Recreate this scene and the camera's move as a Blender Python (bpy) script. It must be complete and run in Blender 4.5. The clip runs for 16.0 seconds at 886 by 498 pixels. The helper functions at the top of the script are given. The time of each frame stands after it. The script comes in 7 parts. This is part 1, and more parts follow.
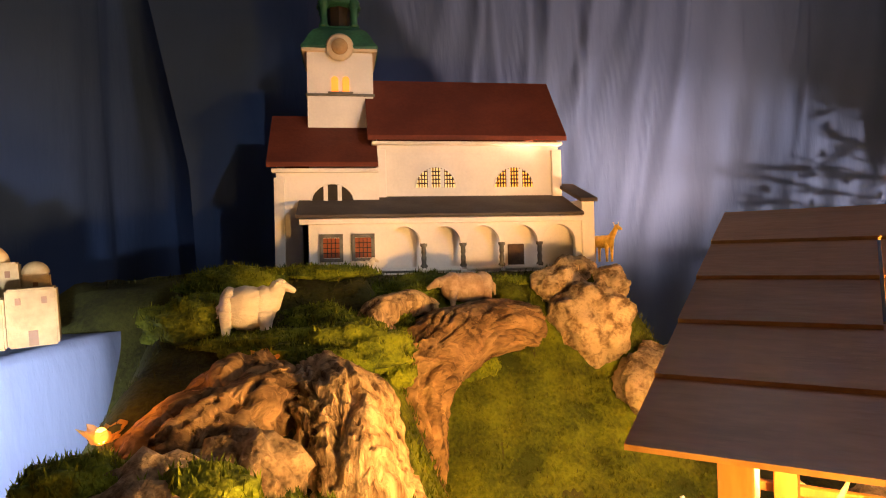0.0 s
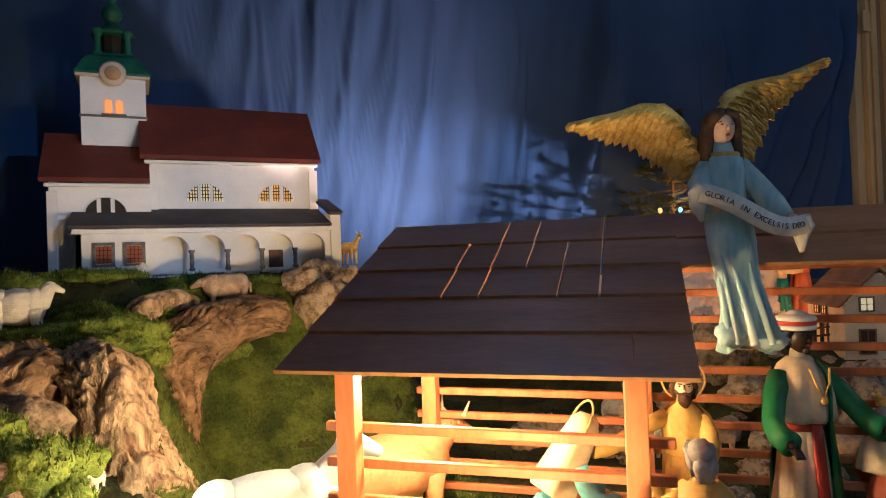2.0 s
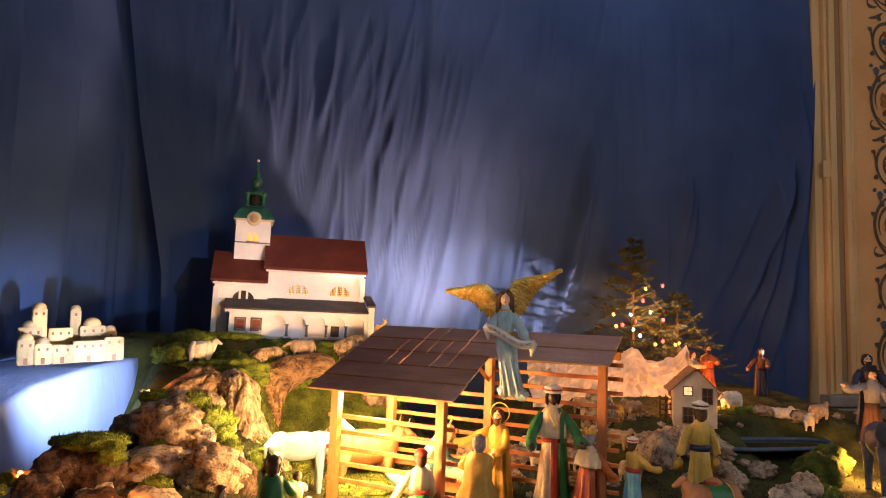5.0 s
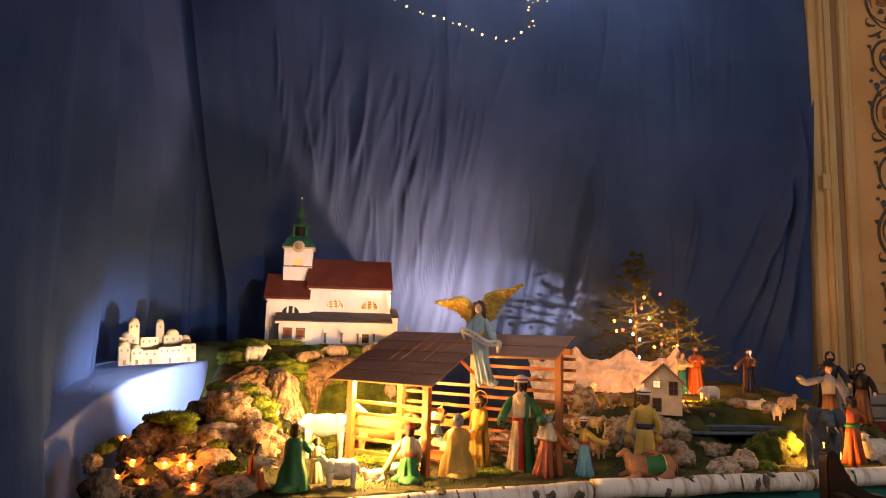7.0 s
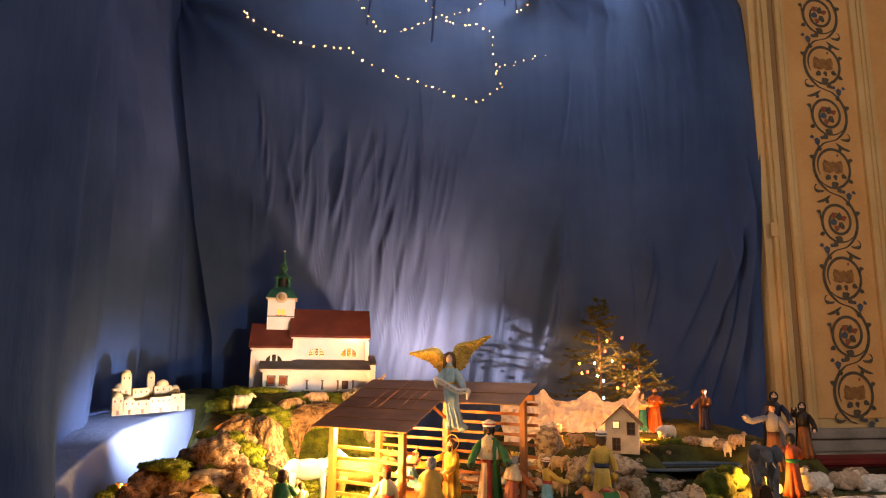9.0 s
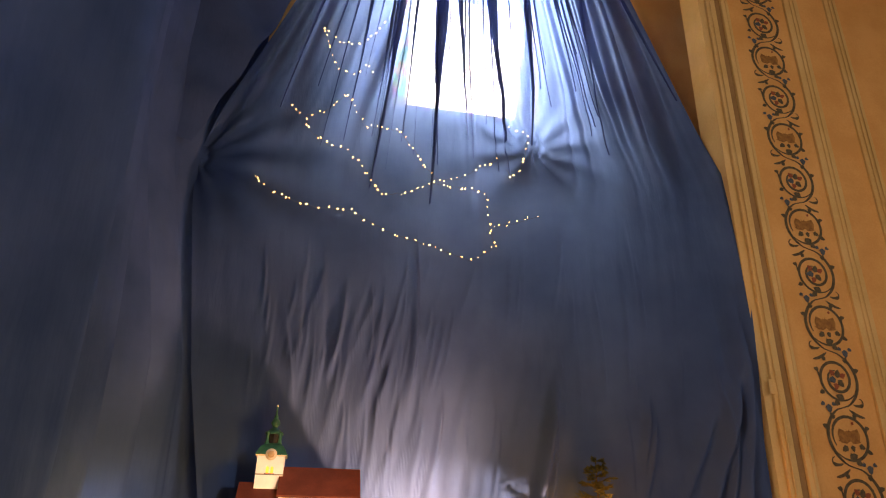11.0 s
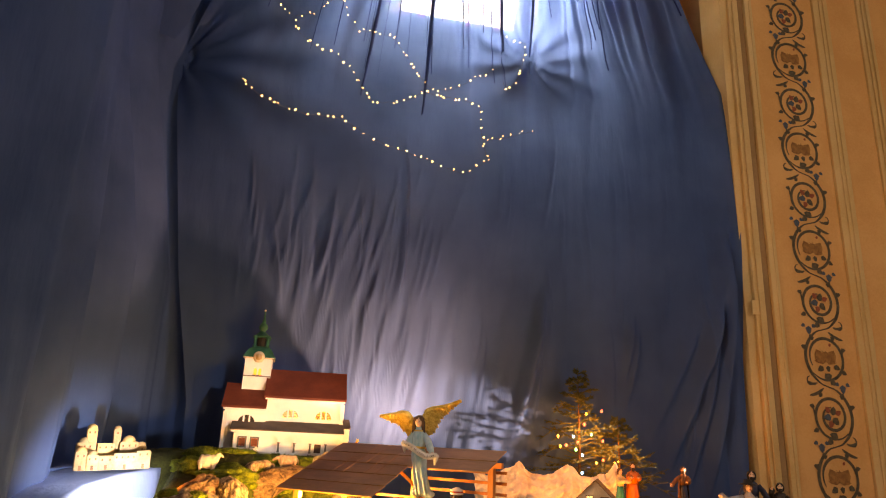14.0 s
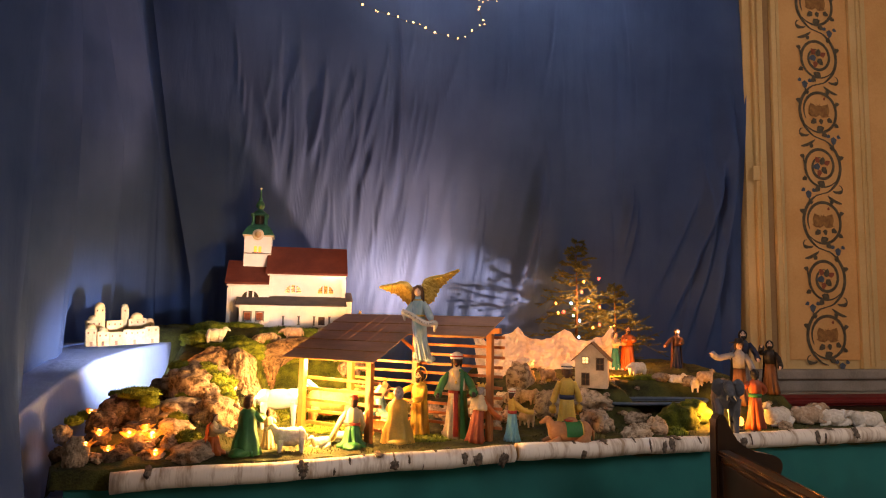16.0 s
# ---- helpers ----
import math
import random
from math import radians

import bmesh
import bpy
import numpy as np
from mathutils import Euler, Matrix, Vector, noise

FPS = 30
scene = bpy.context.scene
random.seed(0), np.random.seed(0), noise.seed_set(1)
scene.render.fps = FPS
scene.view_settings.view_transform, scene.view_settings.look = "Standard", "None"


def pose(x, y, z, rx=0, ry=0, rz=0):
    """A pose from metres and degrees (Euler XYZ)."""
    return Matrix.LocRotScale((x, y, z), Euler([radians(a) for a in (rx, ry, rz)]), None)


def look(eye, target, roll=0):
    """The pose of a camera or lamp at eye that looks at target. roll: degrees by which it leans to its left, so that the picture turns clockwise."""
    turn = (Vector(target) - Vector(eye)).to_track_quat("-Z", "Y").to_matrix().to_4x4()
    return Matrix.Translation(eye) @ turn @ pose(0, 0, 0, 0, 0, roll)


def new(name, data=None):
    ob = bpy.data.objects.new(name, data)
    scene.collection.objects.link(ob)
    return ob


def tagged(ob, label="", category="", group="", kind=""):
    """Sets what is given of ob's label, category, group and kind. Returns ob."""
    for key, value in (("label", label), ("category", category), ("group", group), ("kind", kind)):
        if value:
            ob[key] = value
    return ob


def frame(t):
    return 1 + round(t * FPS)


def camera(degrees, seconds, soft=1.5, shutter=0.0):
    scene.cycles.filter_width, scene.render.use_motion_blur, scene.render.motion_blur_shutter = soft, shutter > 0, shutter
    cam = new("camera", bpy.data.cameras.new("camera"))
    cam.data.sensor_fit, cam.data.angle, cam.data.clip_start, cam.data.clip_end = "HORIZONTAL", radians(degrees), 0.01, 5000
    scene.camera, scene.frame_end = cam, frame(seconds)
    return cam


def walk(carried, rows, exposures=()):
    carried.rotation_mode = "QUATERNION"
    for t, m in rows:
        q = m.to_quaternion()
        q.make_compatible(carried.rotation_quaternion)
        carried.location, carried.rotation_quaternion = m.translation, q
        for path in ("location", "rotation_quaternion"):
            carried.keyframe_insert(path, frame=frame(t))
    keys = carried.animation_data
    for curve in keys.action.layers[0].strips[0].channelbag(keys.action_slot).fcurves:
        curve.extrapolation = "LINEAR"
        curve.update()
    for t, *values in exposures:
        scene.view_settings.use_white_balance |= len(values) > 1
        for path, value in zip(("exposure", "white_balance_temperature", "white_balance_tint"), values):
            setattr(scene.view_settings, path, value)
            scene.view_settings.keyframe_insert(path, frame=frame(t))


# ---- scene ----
cam = camera(68.3, 16.0, 1.1)
PATH = [
    (0, (-1.153, 2.998, 1.526), (-0.847, 4.974, 1.548), -1.3),
    (0.5, (-1.037, 2.953, 1.482), (-0.483, 4.874, 1.443), -0.6),
    (1, (-1.023, 2.877, 1.482), (-0.314, 4.746, 1.412), -1.6),
    (1.5, (-1.076, 2.708, 1.506), (-0.276, 4.541, 1.481), -1.8),
    (2, (-1.095, 2.619, 1.519), (-0.251, 4.431, 1.538), -2.0),
    (2.5, (-1.033, 2.424, 1.548), (-0.174, 4.229, 1.626), -3.3),
    (3, (-1.007, 2.259, 1.567), (-0.376, 4.154, 1.665), -3.4),
    (3.5, (-1.063, 2.062, 1.598), (-0.457, 3.957, 1.807), -1.3),
    (4, (-1.132, 1.817, 1.621), (-0.507, 3.708, 1.805), 0.3),
    (6.5, (-1.006, 0.781, 1.596), (-0.626, 2.729, 1.845), 3.2),
    (7, (-0.954, 0.675, 1.592), (-0.617, 2.631, 1.836), 1.4),
    (7.5, (-0.985, 0.572, 1.581), (-0.581, 2.514, 1.835), 1.4),
    (8, (-0.996, 0.515, 1.6), (-0.579, 2.449, 1.891), 0.7),
    (10.5, (-0.943, 0.259, 1.691), (-0.593, 2.132, 2.298), 1.0),
    (11, (-0.923, 0.263, 1.682), (-0.578, 2.072, 2.46), 1.4),
    (11.5, (-0.896, 0.266, 1.666), (-0.555, 2.035, 2.534), 1.6),
    (12, (-0.911, 0.294, 1.651), (-0.556, 2.047, 2.547), 1.8),
    (12.5, (-0.895, 0.311, 1.611), (-0.537, 2.069, 2.495), 2.2),
    (13, (-0.909, 0.341, 1.589), (-0.532, 2.147, 2.361), 2.8),
    (13.5, (-0.914, 0.33, 1.593), (-0.538, 2.179, 2.254), 3.1),
    (14, (-0.899, 0.338, 1.608), (-0.504, 2.216, 2.171), 2.7),
    (14.5, (-0.88, 0.338, 1.605), (-0.475, 2.245, 2.05), 2.2),
    (15, (-0.852, 0.348, 1.585), (-0.458, 2.281, 1.919), 1.5),
    (15.5, (-0.879, 0.366, 1.585), (-0.465, 2.306, 1.832), 1.2),
    (16, (-0.867, 0.38, 1.585), (-0.447, 2.325, 1.783), 1.1),
]
EXPOSURE = [(0, -0.5, 8000, 15), (0.5, -0.3, 5900, 15), (1.0, -0.7, 4850, 9), (1.5, -1.02, 4550, 5), (2.0, -1.13, 4550, 2), (2.5, -0.9, 4500, 6), (3.0, -0.57, 4700, 13), (3.5, -0.35, 5100, 18), (4.2, -0.2, 5600, 18), (6.5, -0.09, 6900, 21), (8.0, 0.05, 7100, 21), (10.5, 0.36, 8200, 17), (12.0, 0.39, 8900, 17), (14.0, 0.34, 8800, 20), (16.0, 0.22, 7500, 22)]
walk(cam, [(t, look(e, g, r)) for t, e, g, r in PATH], EXPOSURE)

# ---- world and large lights ----
world = bpy.data.worlds.new("dusk_sky")
world.use_nodes = True
scene.world = world
wt = world.node_tree
sky = wt.nodes.new("ShaderNodeTexSky")
sky.sky_type, sky.sun_disc, sky.sun_elevation, sky.sun_rotation = "NISHITA", False, radians(35), radians(20)
wt.links.new(sky.outputs[0], wt.nodes["Background"].inputs[0])
wt.nodes["Background"].inputs[1].default_value = 0.12


def lamp(name, kind, at, power, colour, size=0.02, target=None, cone=60, blend=0.6):
    data = bpy.data.lights.new(name, kind)
    data.energy, data.color = power, colour
    if kind == "AREA":
        data.shape, data.size, data.size_y = "RECTANGLE", size[0], size[1]
    else:
        data.shadow_soft_size = size
    if kind == "SPOT":
        data.spot_size, data.spot_blend = radians(cone), blend
    ob = new(name, data)
    ob.matrix_world = look(at, target) if target else pose(*at)
    return ob


WARM, AMBER, WHITE, DAY = (1.0, 0.56, 0.19), (1.0, 0.32, 0.05), (0.93, 0.95, 1.0), (1.0, 0.97, 0.9)
lamp("stable_lamp", "POINT", (-0.70, 3.53, 1.345), 42.0, (1.0, 0.53, 0.17), 0.025)
lamp("crib_floor_lamp", "POINT", (-0.82, 3.17, 1.21), 29, (1.0, 0.52, 0.15), 0.02)
lamp("curtain_spotlight", "SPOT", (-0.03, 4.52, 1.42), 290, (1.0, 0.52, 0.32), 0.04, (-0.50, 5.05, 2.45), 114, 1.0)
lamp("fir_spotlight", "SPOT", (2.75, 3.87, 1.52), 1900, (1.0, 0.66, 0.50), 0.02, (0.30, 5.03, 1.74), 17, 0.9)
lamp("village_spotlight", "SPOT", (-1.45, 3.62, 1.385), 40, (0.80, 0.90, 1.0), 0.012, (-1.86, 4.10, 1.32), 86, 0.9)
# Unseen cool spot added in front only to whiten the church.
lamp("church_fill_spot", "SPOT", (0.35, 0.9, 2.15), 215, (0.86, 0.93, 1.0), 0.03, (-0.95, 4.5, 1.80), 14, 0.9)
lamp("mound_lamp", "POINT", (-1.04, 3.54, 1.22), 6.0, (1.0, 0.58, 0.24), 0.02)
lamp("shepherd_lamp", "POINT", (1.23, 3.40, 1.12), 9, (1.0, 0.42, 0.08), 0.02)
lamp("fir_lamp", "POINT", (1.02, 4.10, 1.27), 7, AMBER, 0.02)
lamp("small_fir_lamp", "POINT", (1.30, 4.58, 1.52), 8, AMBER, 0.06)
lamp("tree_glow_lamp", "POINT", (1.09, 4.72, 1.69), 15, AMBER, 0.09)
lamp("mountain_lamp", "POINT", (0.55, 4.06, 1.33), 3.5, AMBER, 0.02)
lamp("ember_lamp_front", "POINT", (-1.44, 3.08, 1.17), 2.0, AMBER, 0.02)
lamp("ember_lamp_slope", "POINT", (-1.44, 3.86, 1.37), 0.5, AMBER, 0.015)
lamp("ember_lamp_edge", "POINT", (-1.58, 3.40, 1.17), 0.35, AMBER, 0.015)
lamp("window_daylight", "AREA", (0.33, 5.98, 6.9), 620, DAY, (1.5, 2.8), (0.33, 4.0, 5.6)).data.spread = radians(112)
# Unseen area lamps behind the camera, added as soft fill for the nave.
lamp("nave_fill_west", "AREA", (-5.7, -1.5, 5.0), 128, (0.94, 0.95, 1.0), (1.4, 3.0), (0, 1.0, 3.0))
lamp("nave_fill_east", "AREA", (5.7, -1.5, 5.0), 122, (0.94, 0.95, 1.0), (1.4, 3.0), (0, 1.0, 3.0))


# ---- materials ----
def principled(name):
    m = bpy.data.materials.new(name)
    m.use_nodes = True
    return m, m.node_tree, m.node_tree.nodes["Principled BSDF"]


def mat(name, a, b, rough=0.6, s=8.0, fine=90.0, bump=0.25, metal=0.0, mix=(0.35, 0.65), stretch=(1, 1, 1), random_tone=0.0, spec=0.4, dist=0.004):
    """A two-tone surface with coarse patches, fine grain and relief."""
    m, nt, p = principled(name)
    n, l = nt.nodes, nt.links
    tc = n.new("ShaderNodeTexCoord")
    mp = n.new("ShaderNodeMapping")
    mp.inputs["Scale"].default_value = stretch
    l.new(tc.outputs["Object"], mp.inputs[0])
    big = n.new("ShaderNodeTexNoise")
    big.inputs["Scale"].default_value, big.inputs["Detail"].default_value = s, 6
    small = n.new("ShaderNodeTexNoise")
    small.inputs["Scale"].default_value, small.inputs["Detail"].default_value = fine, 5
    l.new(mp.outputs[0], big.inputs[0])
    l.new(mp.outputs[0], small.inputs[0])
    add = n.new("ShaderNodeMath")
    add.operation = "MULTIPLY_ADD"
    l.new(small.outputs[0], add.inputs[0])
    add.inputs[1].default_value = 0.4
    l.new(big.outputs[0], add.inputs[2])
    sub = n.new("ShaderNodeMath")
    sub.operation = "SUBTRACT"
    l.new(add.outputs[0], sub.inputs[0])
    sub.inputs[1].default_value = 0.2
    ramp = n.new("ShaderNodeValToRGB")
    ramp.color_ramp.elements[0].position, ramp.color_ramp.elements[1].position = mix
    ramp.color_ramp.elements[0].color, ramp.color_ramp.elements[1].color = (*a, 1), (*b, 1)
    l.new(sub.outputs[0], ramp.inputs[0])
    out = ramp.outputs[0]
    if random_tone:
        info = n.new("ShaderNodeObjectInfo")
        mr = n.new("ShaderNodeMapRange")
        mr.inputs[3].default_value, mr.inputs[4].default_value = 1 - random_tone, 1 + random_tone
        l.new(info.outputs["Random"], mr.inputs[0])
        hs = n.new("ShaderNodeHueSaturation")
        l.new(mr.outputs[0], hs.inputs["Value"])
        l.new(out, hs.inputs["Color"])
        out = hs.outputs[0]
    l.new(out, p.inputs["Base Color"])
    bp = n.new("ShaderNodeBump")
    bp.inputs["Strength"].default_value, bp.inputs["Distance"].default_value = bump, dist
    l.new(sub.outputs[0], bp.inputs["Height"])
    l.new(bp.outputs[0], p.inputs["Normal"])
    p.inputs["Roughness"].default_value, p.inputs["Metallic"].default_value = rough, metal
    p.inputs["Specular IOR Level"].default_value = spec
    return m


def glow(name, colour, strength):
    m, nt, p = principled(name)
    p.inputs["Base Color"].default_value = (*colour, 1)
    p.inputs["Emission Color"].default_value = (*colour, 1)
    p.inputs["Emission Strength"].default_value = strength
    return m


def cloth(name, a, b, see=0.12, pass_on=0.3, weave=900):
    """Thin woven fabric: lets some light through and shows a little of what is behind."""
    m, nt, p = principled(name)
    n, l = nt.nodes, nt.links
    n.remove(p)
    tc = n.new("ShaderNodeTexCoord")
    no = n.new("ShaderNodeTexNoise")
    no.inputs["Scale"].default_value, no.inputs["Detail"].default_value = 1.7, 7
    l.new(tc.outputs["Object"], no.inputs[0])
    ramp = n.new("ShaderNodeValToRGB")
    ramp.color_ramp.elements[0].position, ramp.color_ramp.elements[1].position = 0.3, 0.7
    ramp.color_ramp.elements[0].color, ramp.color_ramp.elements[1].color = (*a, 1), (*b, 1)
    l.new(no.outputs[0], ramp.inputs[0])
    fine = n.new("ShaderNodeTexNoise")
    fine.inputs["Scale"].default_value, fine.inputs["Detail"].default_value = 26, 8
    mp = n.new("ShaderNodeMapping")
    mp.inputs["Scale"].default_value = (1, 1, 0.22)
    l.new(tc.outputs["Object"], mp.inputs[0])
    l.new(mp.outputs[0], fine.inputs[0])
    bp = n.new("ShaderNodeBump")
    bp.inputs["Strength"].default_value, bp.inputs["Distance"].default_value = 0.25, 0.02
    l.new(fine.outputs[0], bp.inputs["Height"])
    d = n.new("ShaderNodeBsdfDiffuse")
    t = n.new("ShaderNodeBsdfTranslucent")
    x = n.new("ShaderNodeBsdfTransparent")
    for node in (d, t):
        l.new(ramp.outputs[0], node.inputs[0])
        l.new(bp.outputs[0], node.inputs["Normal"])
    m1, m2 = n.new("ShaderNodeMixShader"), n.new("ShaderNodeMixShader")
    m1.inputs[0].default_value, m2.inputs[0].default_value = pass_on, see
    l.new(d.outputs[0], m1.inputs[1])
    l.new(t.outputs[0], m1.inputs[2])
    l.new(m1.outputs[0], m2.inputs[1])
    l.new(x.outputs[0], m2.inputs[2])
    l.new(m2.outputs[0], n["Material Output"].inputs[0])
    return m


M = {}
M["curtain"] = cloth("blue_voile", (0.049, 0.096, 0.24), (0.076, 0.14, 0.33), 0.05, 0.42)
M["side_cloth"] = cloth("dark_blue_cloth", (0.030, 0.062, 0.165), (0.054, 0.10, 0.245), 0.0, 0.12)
# Doubled voile: opaque, and darkened in colour for the shade of its folds.
M["pleat"] = cloth("shaded_pleat_voile", (0.03, 0.06, 0.19), (0.05, 0.085, 0.24), 0.0, 0.10)
M["drape"] = cloth("blue_sheet", (0.22, 0.31, 0.60), (0.28, 0.38, 0.68), 0.0, 0.1)
M["teal"] = mat("teal_cloth", (0.001, 0.10, 0.095), (0.003, 0.15, 0.14), 0.85, 3, 300, 0.15)
M["plaster"] = mat("cream_plaster", (0.55, 0.37, 0.15), (0.63, 0.45, 0.21), 0.85, 2.5, 60, 0.15)
M["ochre"] = mat("ochre_plaster", (0.60, 0.32, 0.11), (0.68, 0.39, 0.15), 0.85, 2.5, 60, 0.15)
M["umber"] = mat("umber_paint", (0.27, 0.16, 0.065), (0.33, 0.2, 0.09), 0.8, 3, 60, 0.15)
M["stone"] = mat("grey_stone", (0.2, 0.18, 0.15), (0.3, 0.27, 0.23), 0.7, 5, 70, 0.3)
M["scroll"] = mat("scroll_paint", (0.06, 0.05, 0.03), (0.11, 0.09, 0.055), 0.8, 30, 200, 0.1)
M["scroll_brown"] = mat("brown_paint", (0.20, 0.09, 0.025), (0.34, 0.17, 0.05), 0.8, 30, 200, 0.1)
M["scroll_red"] = mat("red_paint", (0.22, 0.05, 0.025), (0.3, 0.09, 0.04), 0.8, 30, 200, 0.1)
M["scroll_blue"] = mat("blue_paint", (0.045, 0.065, 0.09), (0.08, 0.10, 0.13), 0.8, 30, 200, 0.1)
M["floor"] = mat("floor_stone", (0.22, 0.19, 0.15), (0.32, 0.28, 0.22), 0.5, 2, 40, 0.2)
M["red_cloth"] = mat("dark_red_cloth", (0.12, 0.008, 0.008), (0.18, 0.015, 0.012), 0.9, 6, 200, 0.2)
M["white_wall"] = mat("church_white", (0.76, 0.76, 0.78), (0.86, 0.85, 0.86), 0.7, 12, 160, 0.1)
M["cream_trim"] = mat("cream_trim", (0.6, 0.5, 0.36), (0.7, 0.6, 0.45), 0.7, 20, 160, 0.1)
M["roof_red"] = mat("oxide_red_roof", (0.10, 0.019, 0.011), (0.145, 0.03, 0.017), 0.75, 10, 120, 0.4)
M["roof_grey"] = mat("dark_grey_roof", (0.055, 0.045, 0.045), (0.085, 0.07, 0.068), 0.75, 14, 130, 0.4)
M["patina"] = mat("green_patina", (0.015, 0.09, 0.06), (0.03, 0.16, 0.10), 0.45, 24, 150, 0.3)
M["dark"] = mat("dark_opening", (0.02, 0.015, 0.012), (0.035, 0.028, 0.02), 0.7, 20, 100, 0.1)
M["grey_trim"] = mat("grey_trim", (0.10, 0.10, 0.10), (0.18, 0.18, 0.175), 0.7, 40, 200, 0.2)
M["lit"] = glow("lit_window", (1.0, 0.50, 0.10), 1.1)
M["lit_pale"] = glow("lit_window_pale", (1.0, 0.72, 0.33), 1.2)
M["lit_orange"] = glow("lit_window_orange", (1.0, 0.3, 0.05), 1.6)
M["timber"] = mat("stained_timber", (0.34, 0.115, 0.032), (0.48, 0.19, 0.06), 0.5, 18, 140, 0.3, stretch=(1, 1, 0.2), random_tone=0.2)
M["seam"] = mat("board_edge", (0.26, 0.13, 0.04), (0.36, 0.2, 0.07), 0.7, 30, 150, 0.2)
M["board"] = mat("dark_roof_board", (0.29, 0.13, 0.057), (0.46, 0.22, 0.11), 0.36, 14, 160, 0.35, stretch=(0.25, 1, 1), random_tone=0.05, spec=0.6)
M["bark"] = mat("driftwood", (0.09, 0.05, 0.026), (0.60, 0.45, 0.29), 0.9, 46, 210, 1.0, mix=(0.30, 0.62), stretch=(1, 1, 0.16), dist=0.012)
M["bark2"] = mat("weathered_bark", (0.07, 0.04, 0.02), (0.40, 0.265, 0.15), 0.9, 44, 200, 1.0, mix=(0.34, 0.66), stretch=(0.25, 1, 0.4), dist=0.012)
M["rock"] = mat("limestone", (0.15, 0.105, 0.062), (0.50, 0.40, 0.285), 0.92, 34, 150, 1.0, mix=(0.33, 0.56), dist=0.012, random_tone=0.25)
M["moss"] = mat("moss", (0.04, 0.07, 0.006), (0.22, 0.29, 0.03), 0.95, 22, 170, 0.9, dist=0.012)
M["moss_bank"] = mat("moss_bank", (0.03, 0.05, 0.005), (0.13, 0.175, 0.018), 0.95, 14, 150, 1.0, dist=0.014)
M["moss_dark"] = mat("forest_floor", (0.018, 0.022, 0.006), (0.075, 0.085, 0.018), 0.95, 9, 120, 0.9, dist=0.012)
M["rock_tan"] = mat("tan_stone", (0.10, 0.066, 0.038), (0.46, 0.35, 0.235), 0.92, 30, 140, 1.0, mix=(0.35, 0.6), dist=0.014, random_tone=0.25)
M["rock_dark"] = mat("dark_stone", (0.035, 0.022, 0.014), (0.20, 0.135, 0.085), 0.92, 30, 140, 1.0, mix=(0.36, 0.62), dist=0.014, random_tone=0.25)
M["birch"] = mat("birch_bark", (0.42, 0.32, 0.22), (0.84, 0.78, 0.68), 0.8, 9, 55, 0.6, mix=(0.30, 0.52), stretch=(2.6, 0.5, 0.5))
M["knot"] = mat("birch_scar", (0.06, 0.05, 0.04), (0.2, 0.16, 0.12), 0.9, 40, 160, 0.6)
M["cut"] = mat("cut_wood", (0.45, 0.28, 0.13), (0.58, 0.4, 0.22), 0.8, 30, 150, 0.2)
M["gold"] = mat("gilding", (0.60, 0.36, 0.05), (0.90, 0.64, 0.16), 0.34, 40, 160, 0.5, metal=0.2)
M["skin"] = mat("painted_skin", (0.66, 0.42, 0.29), (0.76, 0.54, 0.40), 0.5, 20, 100, 0.05)
M["skin_dark"] = mat("dark_painted_skin", (0.025, 0.015, 0.01), (0.045, 0.026, 0.018), 0.4, 20, 100, 0.05)
M["hair"] = mat("brown_paint", (0.04, 0.02, 0.01), (0.09, 0.045, 0.02), 0.6, 40, 160, 0.4)
M["hair_grey"] = mat("grey_hair", (0.2, 0.2, 0.2), (0.36, 0.36, 0.36), 0.6, 60, 160, 0.4)
PAINT = dict(sky_blue=(0.16, 0.42, 0.52), green=(0.025, 0.17, 0.05), cream=(0.68, 0.56, 0.34), yellow=(0.62, 0.42, 0.08), mustard=(0.50, 0.33, 0.06),
             red=(0.42, 0.05, 0.025), orange=(0.5, 0.13, 0.03), white=(0.74, 0.71, 0.64), blue=(0.04, 0.14, 0.34), navy=(0.02, 0.03, 0.07),
             brown=(0.16, 0.07, 0.03), teal=(0.02, 0.22, 0.2), grey=(0.28, 0.27, 0.27), rust=(0.35, 0.08, 0.03), black=(0.015, 0.013, 0.012))
for key, c in PAINT.items():
    M["p_" + key] = mat(key + "_paint", tuple(v * 0.78 for v in c), tuple(min(1, v * 1.12) for v in c), 0.5, 14, 120, 0.12)
M["wool"] = mat("white_wool", (0.58, 0.53, 0.44), (0.78, 0.74, 0.66), 0.9, 60, 220, 0.7, dist=0.003)
M["wool_white"] = mat("white_glaze", (0.74, 0.73, 0.70), (0.82, 0.81, 0.79), 0.5, 40, 140, 1.0, stretch=(1, 1, 2.5), dist=0.004)
M["wool_tan"] = mat("tan_wool", (0.36, 0.25, 0.16), (0.55, 0.42, 0.3), 0.9, 60, 220, 0.7, dist=0.003)
M["cow"] = mat("cow_hide", (0.40, 0.17, 0.06), (0.55, 0.28, 0.12), 0.55, 12, 120, 0.1)
# Grey donkey; the cool light on its coat is put into the bluish colour.
M["donkey"] = mat("donkey_cool_lit", (0.34, 0.44, 0.60), (0.48, 0.58, 0.74), 0.6, 12, 120, 0.15)
M["camel"] = mat("camel_hide", (0.36, 0.15, 0.06), (0.48, 0.23, 0.1), 0.6, 12, 120, 0.15)
M["elephant"] = mat("elephant_hide", (0.04, 0.05, 0.065), (0.085, 0.10, 0.125), 0.55, 14, 90, 0.3)
